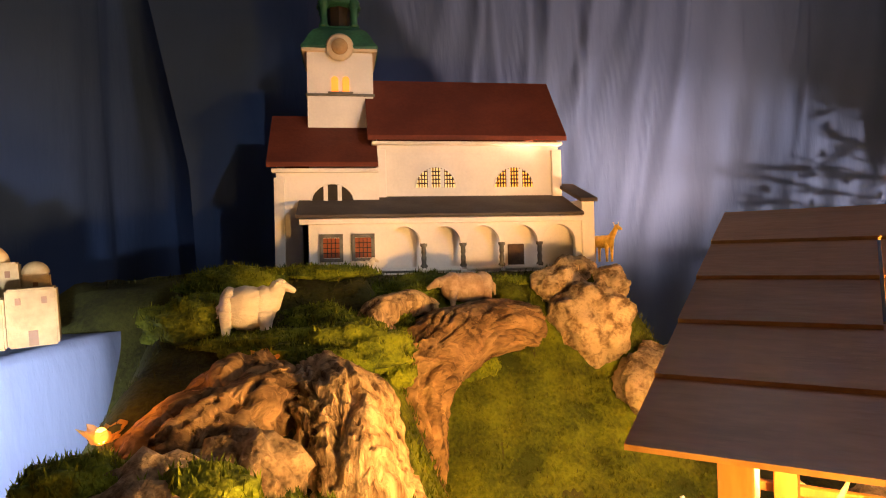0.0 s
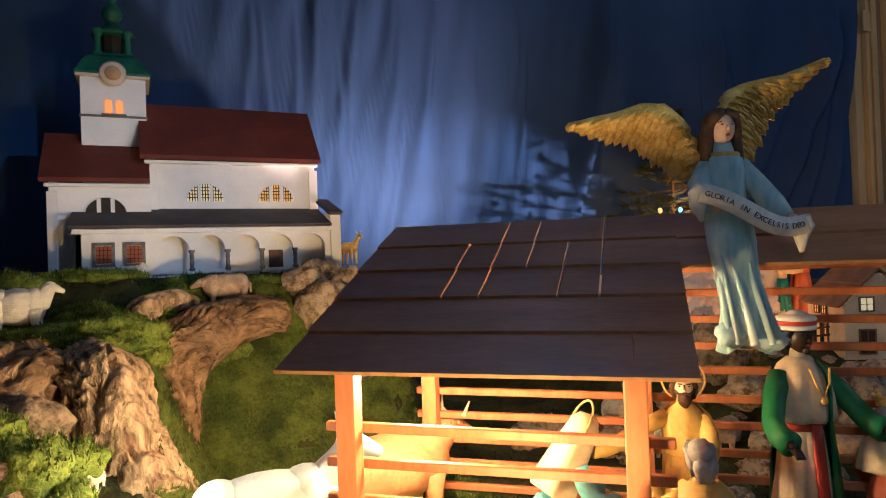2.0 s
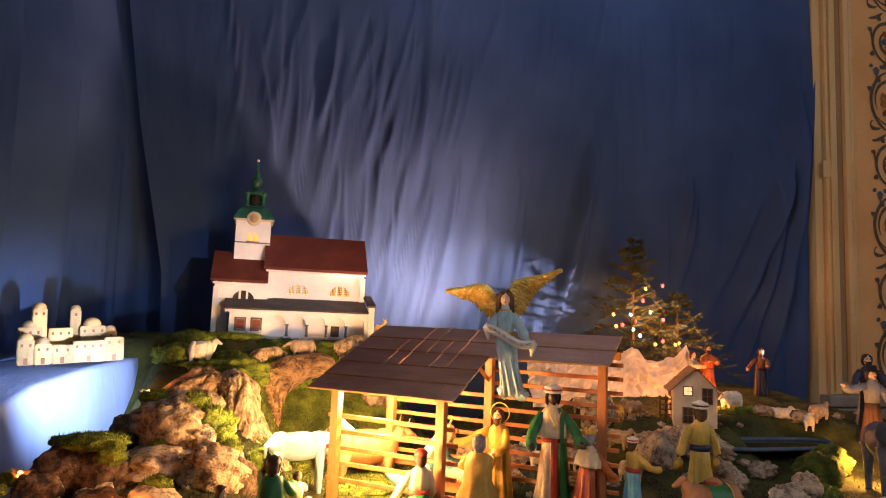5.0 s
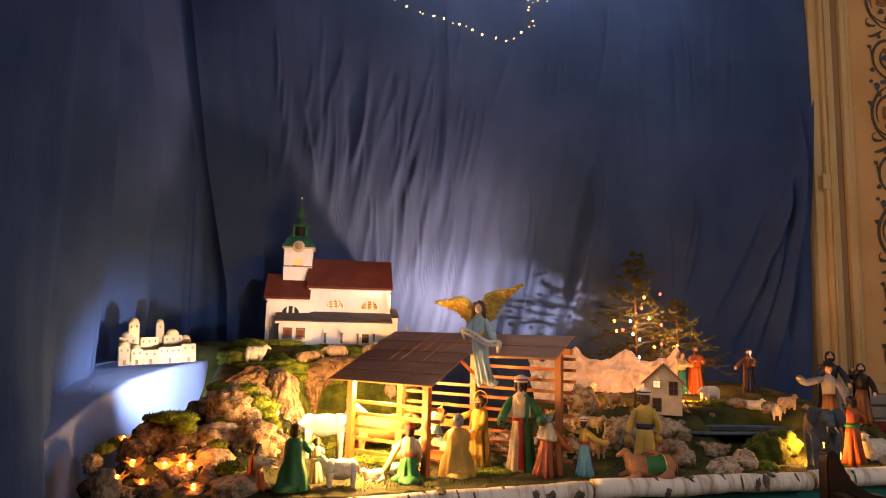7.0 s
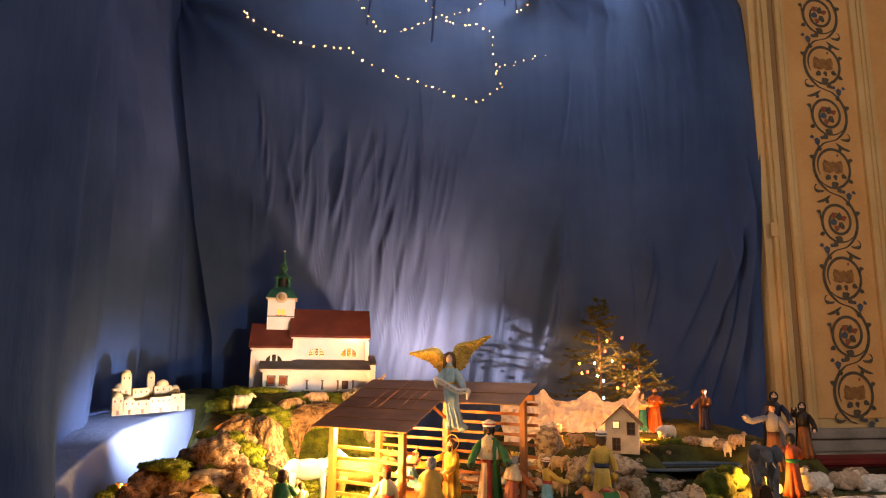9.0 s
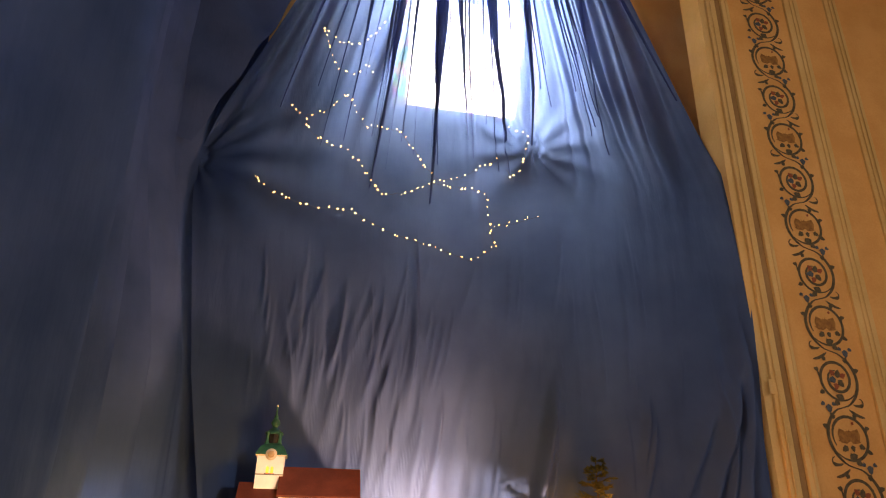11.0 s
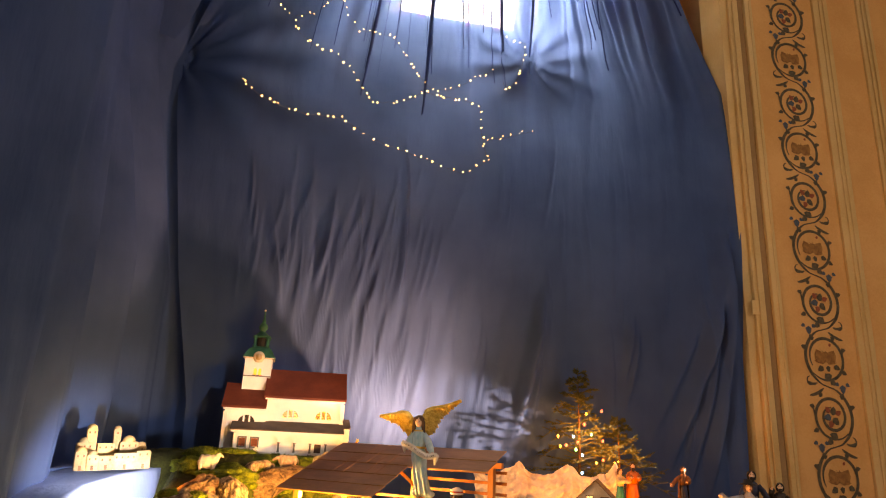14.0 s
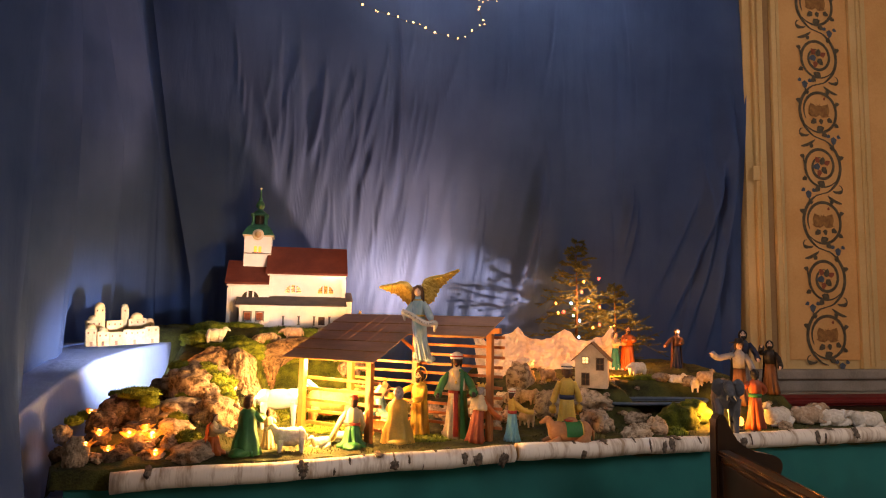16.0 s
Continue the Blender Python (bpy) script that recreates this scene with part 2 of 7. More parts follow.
M["needle"] = mat("fir_needles", (0.035, 0.05, 0.013), (0.085, 0.095, 0.025), 0.7, 30, 150, 0.1)
M["trunk"] = mat("fir_trunk", (0.06, 0.035, 0.02), (0.12, 0.07, 0.04), 0.9, 30, 150, 0.5)
M["paper"] = mat("crumpled_paper", (0.55, 0.5, 0.46), (0.72, 0.68, 0.62), 0.8, 8, 50, 0.4)
M["village"] = mat("village_plaster", (0.26, 0.20, 0.11), (0.42, 0.34, 0.20), 0.8, 18, 120, 0.3)
M["village_tan"] = mat("village_ochre", (0.48, 0.32, 0.14), (0.6, 0.44, 0.22), 0.8, 18, 120, 0.3)
M["hut_wall"] = mat("hut_render", (0.5, 0.42, 0.3), (0.64, 0.55, 0.42), 0.85, 18, 140, 0.4)
M["hut_roof"] = mat("hut_shingle", (0.12, 0.07, 0.04), (0.2, 0.12, 0.075), 0.8, 20, 140, 0.5)
M["pew_bead"] = mat("polished_bead", (0.03, 0.014, 0.008), (0.05, 0.024, 0.012), 0.12, 14, 120, 0.05)
M["pew"] = mat("pew_walnut", (0.012, 0.006, 0.004), (0.028, 0.013, 0.007), 0.3, 14, 120, 0.15, stretch=(0.3, 1, 1))
M["wire"] = mat("wire", (0.02, 0.02, 0.018), (0.04, 0.04, 0.035), 0.6, 40, 200, 0.1)
M["bulb"] = glow("warm_bulb", (1.0, 0.40, 0.07), 4)
M["star"] = glow("chain_bulb", (1.0, 0.55, 0.19), 10)
M["bulb_amber"] = glow("amber_bulb", (1.0, 0.36, 0.06), 16)
M["bulb_red"] = glow("red_bulb", (1.0, 0.05, 0.03), 8)
M["bulb_blue"] = glow("blue_bulb", (0.25, 0.6, 1.0), 6)
M["bulb_green"] = glow("green_bulb", (0.3, 1.0, 0.3), 5)
M["ink"] = mat("ink", (0.02, 0.015, 0.012), (0.04, 0.03, 0.025), 0.7, 40, 200, 0.0)
M["outside"] = glow("daylight_outside", (0.86, 0.93, 1.0), 1.7)
M["water"] = mat("pond_water", (0.008, 0.009, 0.008), (0.015, 0.016, 0.013), 0.06, 6, 40, 0.05)
M["rim"] = mat("blue_pond_rim", (0.05, 0.09, 0.14), (0.09, 0.14, 0.2), 0.6, 12, 80, 0.2)


def stained():
    m, nt, p = principled("stained_glass")
    n, l = nt.nodes, nt.links
    tc = n.new("ShaderNodeTexCoord")
    vo = n.new("ShaderNodeTexVoronoi")
    vo.inputs["Scale"].default_value = 14
    l.new(tc.outputs["Object"], vo.inputs["Vector"])
    hs = n.new("ShaderNodeHueSaturation")
    hs.inputs["Saturation"].default_value, hs.inputs["Value"].default_value = 1.0, 0.08
    l.new(vo.outputs["Color"], hs.inputs["Color"])
    l.new(hs.outputs[0], p.inputs["Base Color"])
    p.inputs["Transmission Weight"].default_value, p.inputs["Roughness"].default_value, p.inputs["IOR"].default_value = 1.0, 0.35, 1.1
    return m


M["stained"] = stained()
g, gt, gp = principled("clear_glass")
gp.inputs["Base Color"].default_value = (0.95, 0.97, 1, 1)
gp.inputs["Transmission Weight"].default_value, gp.inputs["Roughness"].default_value, gp.inputs["IOR"].default_value = 1.0, 0.2, 1.05
M["glass"] = g


# ---- mesh tools ----
def part(name, bm, material, parent=None, label="", smooth=False):
    me = bpy.data.meshes.new(name)
    bmesh.ops.recalc_face_normals(bm, faces=bm.faces[:])
    bm.to_mesh(me)
    bm.free()
    for m in (material if isinstance(material, (list, tuple)) else [material]):
        me.materials.append(M[m])
    if smooth:
        for p in me.polygons:
            p.use_smooth = True
    ob = new(name, me)
    ob.parent = parent
    if label:
        tagged(ob, label)
    return ob


def sheet(name, verts, faces, material, parent=None, smooth=True):
    me = bpy.data.meshes.new(name)
    me.from_pydata(verts, [], faces)
    me.materials.append(M[material])
    me.update()
    if smooth:
        for p in me.polygons:
            p.use_smooth = True
    ob = new(name, me)
    ob.parent = parent
    return ob


def thing(name, label, category, group="", at=None):
    ob = new(name)
    ob.empty_display_size = 0.05
    if at is not None:
        ob.matrix_world = at
    return tagged(ob, label, category, group)


def box(bm, x0, x1, y0, y1, z0, z1, mi=0, m=None):
    c = [Vector((x, y, z)) for z in (z0, z1) for y in (y0, y1) for x in (x0, x1)]
    if m is not None:
        c = [m @ v for v in c]
    v = [bm.verts.new(p) for p in c]
    for f in ((0, 2, 3, 1), (4, 5, 7, 6), (0, 1, 5, 4), (2, 6, 7, 3), (0, 4, 6, 2), (1, 3, 7, 5)):
        bm.faces.new([v[i] for i in f]).material_index = mi
    return bm


def soft_box(name, dims, material, parent=None, bevel=0.004, label=""):
    bm = bmesh.new()
    box(bm, *dims)
    bmesh.ops.bevel(bm, geom=bm.edges[:], offset=bevel, segments=2, affect="EDGES", profile=0.6)
    return part(name, bm, material, parent, label)


def lathe(bm, prof, seg=16, c=(0, 0, 0), sx=1.0, sy=1.0, mi=0, m=None, fold=0.0, folds=7, a0=0.0, a1=2 * math.pi, cap=True, square=0.0):
    full = abs(a1 - a0 - 2 * math.pi) < 1e-6
    rings = []
    zs = [p[1] for p in prof]
    zmin, zmax = min(zs), max(zs)
    for r, z in prof:
        ring = []
        w = fold * (1 - (z - zmin) / max(1e-6, zmax - zmin))
        for i in range(seg if full else seg + 1):
            a = a0 + (a1 - a0) * i / seg
            k = r * (1 + w * math.sin(folds * a + z * 9) + 0.4 * w * math.sin(folds * 2.3 * a))
            if square:
                k /= max(abs(math.cos(a)), abs(math.sin(a))) ** square
            p = Vector((c[0] + k * sx * math.cos(a), c[1] + k * sy * math.sin(a), c[2] + z))
            ring.append(bm.verts.new(m @ p if m is not None else p))
        rings.append(ring)
    for a, b in zip(rings, rings[1:]):
        n = len(a)
        for i in range(n if full else n - 1):
            j = (i + 1) % n
            bm.faces.new((a[i], a[j], b[j], b[i])).material_index = mi
    if cap and full:
        for ring in (rings[0], rings[-1]):
            try:
                bm.faces.new(ring).material_index = mi
            except ValueError:
                pass
    return bm


def tube(bm, pts, radii, seg=10, mi=0, rough=0.0, seed=0.0, cap_mi=None, sz=1.0):
    """A tapered tube along points."""
    pts = [Vector(p) for p in pts]
    if not isinstance(radii, (list, tuple)):
        radii = [radii] * len(pts)
    rings = []
    for i, p in enumerate(pts):
        d = (pts[min(i + 1, len(pts) - 1)] - pts[max(i - 1, 0)]).normalized()
        up = Vector((0, 0, 1)) if abs(d.z) < 0.9 else Vector((0, 1, 0))
        s = d.cross(up).normalized()
        u = s.cross(d).normalized()
        ring = []
        for k in range(seg):
            a = 2 * math.pi * k / seg
            o = s * math.cos(a) + u * math.sin(a) * sz
            r = radii[i]
            if rough:
                r *= 1 + rough * noise.noise((p + o * radii[i]) * (0.55 / max(radii[i], 1e-3)) + Vector((seed, 0, 0))) + 0.5 * rough * noise.noise((p + o * radii[i]) * (2.2 / max(radii[i], 1e-3)) + Vector((seed, 3, 0)))
            ring.append(bm.verts.new(p + o * r))
        rings.append(ring)
    for a, b in zip(rings, rings[1:]):
        for k in range(seg):
            j = (k + 1) % seg
            bm.faces.new((a[k], a[j], b[j], b[k])).material_index = mi
    for ring in (rings[0], rings[-1]):
        bm.faces.new(ring).material_index = mi if cap_mi is None else cap_mi
    return bm


def ball(bm, c, r, mi=0, sub=2, sc=(1, 1, 1), rough=0.0, freq=1.0, seed=0.0, m=None):
    g = bmesh.ops.create_icosphere(bm, subdivisions=sub, radius=1)
    for v in g["verts"]:
        p = v.co.copy()
        k = 1.0
        if rough:
            q = p * freq + Vector((seed, seed * 0.7, 0))
            k += rough * (noise.noise(q) + 0.5 * noise.noise(q * 2.3) + 0.25 * noise.noise(q * 5.1))
        p = Vector((p.x * sc[0], p.y * sc[1], p.z * sc[2])) * r * k + Vector(c)
        v.co = m @ p if m is not None else p
    for v in g["verts"]:
        for f in v.link_faces:
            f.material_index = mi
    return bm


def lerp(a, b, t):
    return a + (b - a) * t


def smooth(a, b, x):
    t = min(1, max(0, (x - a) / (b - a)))
    return t * t * (3 - 2 * t)


def along(knots, x):
    """Piecewise-linear value over sorted (x, value) knots."""
    if x <= knots[0][0]:
        return knots[0][1]
    for (xa, va), (xb, vb) in zip(knots, knots[1:]):
        if x <= xb:
            return lerp(va, vb, (x - xa) / (xb - xa))
    return knots[-1][1]


# ---- the large structure ----
def slab(name, dims, material, label="", category="wall"):
    bm = bmesh.new()
    box(bm, *dims)
    ob = part(name, bm, material)
    return tagged(ob, label, category, kind="structure")


slab("floor", (-6, 6, -6, 6.2, -0.1, 0), "floor", "grey-brown stone church floor", "floor")
# ceiling and nave walls are unseen, added to close the room
slab("ceiling", (-6, 6, -6, 6.2, 9.0, 9.1), "plaster", "pale plaster church ceiling", "ceiling")
slab("wall_south", (-6, 6, -6.2, -6, 0, 9), "plaster", "cream plastered nave wall")
# unseen side walls, each with a tall opening made up for a fill lamp
for name, x0, x1 in (("wall_west", -6.2, -6.0), ("wall_east", 6.0, 6.2)):
    bm = bmesh.new()
    box(bm, x0, x1, -6, -2.3, 0, 9)
    box(bm, x0, x1, -0.7, 6.2, 0, 9)
    box(bm, x0, x1, -2.3, -0.7, 0, 3.4)
    box(bm, x0, x1, -2.3, -0.7, 6.6, 9)
    tagged(part(name, bm, "plaster"), "unseen cream plastered side wall, opening for the fill lamp", "wall", kind="structure")

# back wall with the window behind the curtain
WX0, WX1, WZ0, WZ1, BY = -0.44, 1.10, 5.5, 8.4, 5.7
bm = bmesh.new()
box(bm, -6, WX0, BY, BY + 0.35, 0, 9)
box(bm, WX1, 6, BY, BY + 0.35, 0, 9)
box(bm, WX0, WX1, BY, BY + 0.35, 0, WZ0)
box(bm, WX0, WX1, BY, BY + 0.35, WZ1, 9)
tagged(part("wall_north", bm, "ochre"), "plastered wall behind the blue curtain", "wall", kind="structure")
win = tagged(thing("window_1", "tall daylit window with a stained glass border", "window"), kind="structure")
b = 0.15
bm = bmesh.new()
box(bm, WX0, WX0 + b, BY + 0.14, BY + 0.15, WZ0, WZ1)
box(bm, WX1 - b, WX1, BY + 0.14, BY + 0.15, WZ0, WZ1)
box(bm, WX0 + b, WX1 - b, BY + 0.14, BY + 0.15, WZ0, WZ0 + b)
part("border_pane", bm, "stained", win, "patterned red and blue stained glass").visible_shadow = False
n = 0
for i in range(3):
    for j in range(4):
        w, h = (WX1 - WX0 - 2 * b) / 3, (WZ1 - WZ0 - b) / 4
        x, z = WX0 + b + i * w, WZ0 + b + j * h
        bm = bmesh.new()
        box(bm, x + 0.008, x + w - 0.008, BY + 0.14, BY + 0.15, z + 0.008, z + h - 0.008)
        part("pane", bm, "glass", win).visible_shadow = False
bm = bmesh.new()
box(bm, WX0 - 1.5, WX1 + 1.5, 6.5, 6.52, 4.5, 9.0)
tagged(part("backdrop", bm, "outside"), "bright overcast sky outside the window", "sky", kind="structure")

# painted wall with pilaster mouldings and scroll ornament
WALL_Y = 5.0
wall = slab("wall_east_chancel", (2.66, 6.0, WALL_Y, WALL_Y + 0.3, 1.0, 9), "plaster", "cream and ochre painted church wall with mouldings")
strips = (("moulding", 2.735, 2.835, 0.030, "plaster"), ("moulding", 2.835, 2.905, 0.012, "umber"), ("moulding", 2.905, 2.985, 0.040, "plaster"),
          ("panel", 2.985, 3.69, 0.010, "ochre"), ("moulding", 3.69, 3.86, 0.035, "plaster"), ("panel", 3.86, 4.22, 0.010, "ochre"),
          ("moulding", 4.22, 4.37, 0.03, "plaster"), ("panel", 4.37, 5.98, 0.012, "ochre"))
for name, x0, x1, proud, material in strips:
    z0 = 1.27 if name == "panel" else 1.2
    soft_box(name, (x0, x1, WALL_Y - proud, WALL_Y + 0.004, z0, 8.98), material, wall, 0.006)
bm = bmesh.new()
for x in (2.772, 2.955, 3.76, 3.805, 4.27, 4.32):
    tube(bm, [(x, WALL_Y - 0.04, 1.22), (x, WALL_Y - 0.04, 8.9)], 0.008, 8)
part("bead", bm, "plaster", wall)
for x0, x1, z0, z1, proud in ((2.66, 6.0, 1.12, 1.20, 0.09), (2.66, 6.0, 1.02, 1.12, 0.06)):
    soft_box("base_moulding", (x0, x1, WALL_Y - proud, WALL_Y + 0.004, z0, z1), "stone", wall, 0.02)
soft_box("vent_plate", (2.70, 2.775, WALL_Y - 0.038, WALL_Y - 0.028, 2.72, 2.84), "plaster", wall, 0.003)
slab("wall_base", (2.55, 6.0, WALL_Y - 0.12, WALL_Y + 0.3, 0, 1.02), "stone", "dark grey stone base of the church wall")
bm = bmesh.new()
box(bm, 2.4, 5.9, 4.62, 4.86, 0.955, 1.015)
bmesh.ops.bevel(bm, geom=bm.edges[:], offset=0.02, segments=3, affect="EDGES")
seat = thing("kneeler_bench", "dark bench with a dark red cushion along the wall", "bench")
part("cushion", bm, "red_cloth", seat, "dark red cloth cushion")
bm = bmesh.new()
box(bm, 2.4, 5.9, 4.6, 4.88, 0.0, 0.95)
part("bench_body", bm, "pew", seat)


def ribbon(bm, pts, w, y, mi=0, t=0.003):
    """A flat painted stroke in the xz plane with tapering ends."""
    n = len(pts)
    rows = []
    for i, (x, z) in enumerate(pts):
        xa, za = pts[max(0, i - 1)]
        xb, zb = pts[min(n - 1, i + 1)]
        d = Vector((xb - xa, zb - za)).normalized()
        k = w * min(1, 0.35 + 3.2 * min(i, n - 1 - i) / n)
        rows.append((bm.verts.new((x - d.y * k, y, z + d.x * k)), bm.verts.new((x + d.y * k, y, z - d.x * k))))
    for a, b in zip(rows, rows[1:]):
        bm.faces.new((a[0], a[1], b[1], b[0])).material_index = mi


def leaf(bm, x, z, a, s, y, mi=0):
    pts = [(0, 0), (0.35, 0.22), (0.55, 0.5), (0.42, 0.42), (0.3, 0.85), (0, 1.15), (-0.3, 0.85), (-0.42, 0.42), (-0.55, 0.5), (-0.35, 0.22)]
    v = [bm.verts.new((x + s * (p * math.cos(a) - q * math.sin(a)), y, z + s * (p * math.sin(a) + q * math.cos(a)))) for p, q in pts]
    bm.faces.new(v).material_index = mi


def scroll_mesh(flower):
    """One round of the painted vine: the wavy stem, a curl inside its bend, leaves, grapes and a fruit or a flower."""
    bm = bmesh.new()
    ribbon(bm, [(0.178 * math.cos(u * 1.5708) ** 0.55 if abs(u) < 0.999 else 0.0, 0.228 * u) for u in [-1 + k / 16 for k in range(33)]], 0.0135, 0)
    turns = 52 if flower else 31
    curl = []
    for k in range(turns):
        r = 0.172 - (0.0021 if flower else 0.0011) * k
        curl.append((r * math.cos(-0.75 - 0.2 * k), 1.05 * r * math.sin(-0.75 - 0.2 * k)))
    ribbon(bm, curl, 0.012, -0.0003)
    ribbon(bm, [(0.10 + 0.085 * t, -0.20 - 0.05 * t + 0.06 * t * t) for t in (0, .2, .4, .6, .8, 1)], 0.010, -0.0005)
    ribbon(bm, [(0.16 + 0.03 * math.cos(a), -0.185 + 0.035 * math.sin(a)) for a in (-2.6, -1.9, -1.2, -0.5, 0.2, 0.9, 1.6)], 0.006, -0.0007)
    ribbon(bm, [(-0.05 - 0.13 * t, 0.215 - 0.11 * t + 0.05 * t * t) for t in (0, .2, .4, .6, .8, 1)], 0.012, -0.0009)
    ribbon(bm, [(-0.165 + 0.02 * t, 0.09 - 0.16 * t) for t in (0, .25, .5, .75, 1)], 0.007, -0.0011)
    for x, z, a, s in ((0.03, -0.16, 1.2, 0.05), (-0.02, -0.175, 2.2, 0.04), (-0.135, -0.10, 2.0, 0.032), (0.165, 0.07, -1.2, 0.034), (0.10, 0.135, -0.4, 0.036), (-0.15, 0.07, 1.4, 0.03), (-0.07, 0.15, 0.8, 0.032)):
        leaf(bm, x, z, a, 1.35 * s, -0.0013, 0)
    # blue grapes in the free corner
    for x, z, a, s in ((-0.125, -0.205, 3.14, 0.062), (-0.155, -0.195, 2.0, 0.036), (-0.095, -0.195, -2.0, 0.036)):
        leaf(bm, x, z, a, s, -0.0015, 2)
    if flower:
        for a in (0.5, 2.2, 4.4):
            leaf(bm, 0.035 * math.cos(a), 0.035 * math.sin(a), a - 1.57, 0.05, -0.0019, 1)
        for a in (1.3, 3.3, 5.4):
            leaf(bm, 0.01 * math.cos(a), 0.01 * math.sin(a), a - 1.57, 0.062, -0.0017, 2 if a == 3.3 else 0)
    else:
        for k, (x, z, a, s) in enumerate(((-0.02, -0.05, 0.5, 0.115), (0.03, -0.05, -0.4, 0.11), (0.03, 0.0, 1.4, 0.10), (-0.02, 0.0, -1.5, 0.10))):
            leaf(bm, x, z, a, s, -0.0017 - 0.0002 * k, 3)
        for x, z, a, s in ((-0.07, -0.06, 2.0, 0.05), (0.03, -0.07, -2.2, 0.055), (-0.01, -0.06, 3.0, 0.045)):
            leaf(bm, x, z, a, s, -0.0027, 0)
        leaf(bm, -0.045, 0.095, 0.4, 0.026, -0.0027, 1)
    me = bpy.data.meshes.new("scroll")
    bm.to_mesh(me)
    bm.free()
    for m in ("scroll", "scroll_red", "scroll_blue", "scroll_brown"):
        me.materials.append(M[m])
    return me


rounds = scroll_mesh(False), scroll_mesh(True)
for k in range(16):
    ob = new("painted_scroll", rounds[k % 2])
    ob.parent = wall
    flip = 1 if k % 2 else -1
    ob.matrix_world = Matrix.Translation((3.37, WALL_Y - 0.0145 - 0.0001 * (k % 2), 1.465 + 0.473 * k)) @ Matrix.Diagonal((flip * 1.06, 1, 1.037, 1))

# ---- blue curtain ----
XL0, XR0 = -2.02, 2.74  # edges at the pins
FOLDS = [(random.uniform(0, 1), random.uniform(0.006, 0.03), random.uniform(0.15, 1.0)) for _ in range(40)]
# long folds (x, z at the top, x, z at the foot, half width, depth)
LINES = [(2.46, 3.01, 1.90, 1.41, 0.045, 0.10), (2.535, 3.5, 2.2, 1.2, 0.045, 0.12), (2.40, 2.9, 2.05, 1.25, 0.035, 0.07), (2.27, 2.68, 1.76, 1.66, 0.035, 0.055), (1.68, 2.64, 1.55, 2.07, 0.022, 0.04), (1.72, 2.52, 1.55, 1.85, 0.026, 0.04),
         (0.91, 2.75, 0.66, 1.58, 0.035, 0.07), (0.88, 2.53, 0.82, 1.78, 0.02, 0.03), (-0.30, 2.52, -0.43, 1.88, 0.014, 0.022), (0.01, 2.6, -0.08, 1.85, 0.018, 0.03), (-0.25, 3.9, -0.25, 2.3, 0.02, 0.035),
         (-0.76, 3.13, -0.86, 2.59, 0.016, 0.025), (-0.46, 3.12, -0.59, 2.40, 0.014, 0.025), (-0.97, 3.8, -0.95, 2.3, 0.04, 0.018), (-1.11, 3.6, -1.10, 2.4, 0.03, 0.012), (-1.21, 3.16, -1.06, 2.38, 0.02, 0.012), (-0.75, 3.39, -0.83, 2.63, 0.02, 0.03)]
rnd = random.Random(77)
for _ in range(70):
    x, z, n = rnd.gauss(-0.45, 0.36), rnd.uniform(2.0, 3.7), rnd.uniform(0.2, 0.8)
    LINES.append((x, z, x - n * rnd.uniform(0.0, 0.34), z - n, rnd.uniform(0.007, 0.012), rnd.uniform(0.006, 0.013)))
for _ in range(34):
    x, z, n = rnd.uniform(-1.5, 2.4), rnd.uniform(2.2, 4.2), rnd.uniform(0.3, 1.1)
    LINES.append((x, z, x - n * rnd.uniform(-0.08, 0.2), z - n, rnd.uniform(0.010, 0.022), rnd.uniform(0.006, 0.015)))


def creases(x, z):
    """Raised folds along the lines, with a sharp flank, for arrays of x and z."""
    out = np.zeros_like(x)
    for xa, za, xb, zb, w, d in LINES:
        t = (za - z) / (za - zb)
        fade = np.clip(t * 4, 0, 1) * np.clip((1 - t) * 3, 0, 1)
        s = (x - (xa + (xb - xa) * t + 0.03 * np.sin(t * 3.1) * (za - zb))) / w
        out -= d * fade * np.where(s > 0, np.exp(-(s * 1.9) ** 2), np.exp(-(s * 0.55) ** 2))
    return out



def curtain_y(u, z):
    """Depth of the cloth: soft billows, hanging pleats and sharp creases that fan out from the gather."""
    up = smooth(3.9, 5.6, z)
    calm = 0.4 + 0.6 * up
    y = 5.03 + 0.018 * math.sin(u * 9 + 0.5) + 0.012 * math.sin(u * 23 + z * 0.35)
    y += calm * (0.014 * noise.noise(Vector((u * 26, z * 0.5, 1.3))) + 0.010 * noise.noise(Vector((u * 60, z * 0.35, 4.3))))
    for c, w, d in FOLDS:
        a = (u - c - 0.012 * math.sin(z * 1.3 + c * 20)) / (w * (1 - 0.45 * up))
        if abs(a) < 3:
            y -= d * math.exp(-a * a) * (0.007 + 0.055 * up) * (0.35 + smooth(0.35, 0.0, abs(u - 0.34)) * 0.9 + 0.6 * up)
    # crumpled creases in the middle of the cloth
    q = smooth(0.42, 0.1, abs(u - 0.38)) * smooth(3.7, 2.6, z)
    y += q * 0.020 * noise.noise(Vector((u * 48 - z * 3.2, z * 1.2, 7.7)))
    # tight folds below the corner at the wall
    y -= smooth(0.86, 0.99, u) * 0.05 * abs(math.sin((u * 60 + z * 1.2))) * smooth(4.4, 2.2, z)
    # the cloth is drawn in round the two pins
    for pu, pz in ((0.0, 4.42), (0.60, 4.9)):
        r = math.hypot((u - pu) * 4.5, z - pz)
        y += 0.16 * math.exp(-(r / 0.35) ** 2) + 0.03 * math.sin(11 * math.atan2(z - pz, (u - pu) * 4.5)) * math.exp(-r / 0.6)
    return y + 0.10 * up


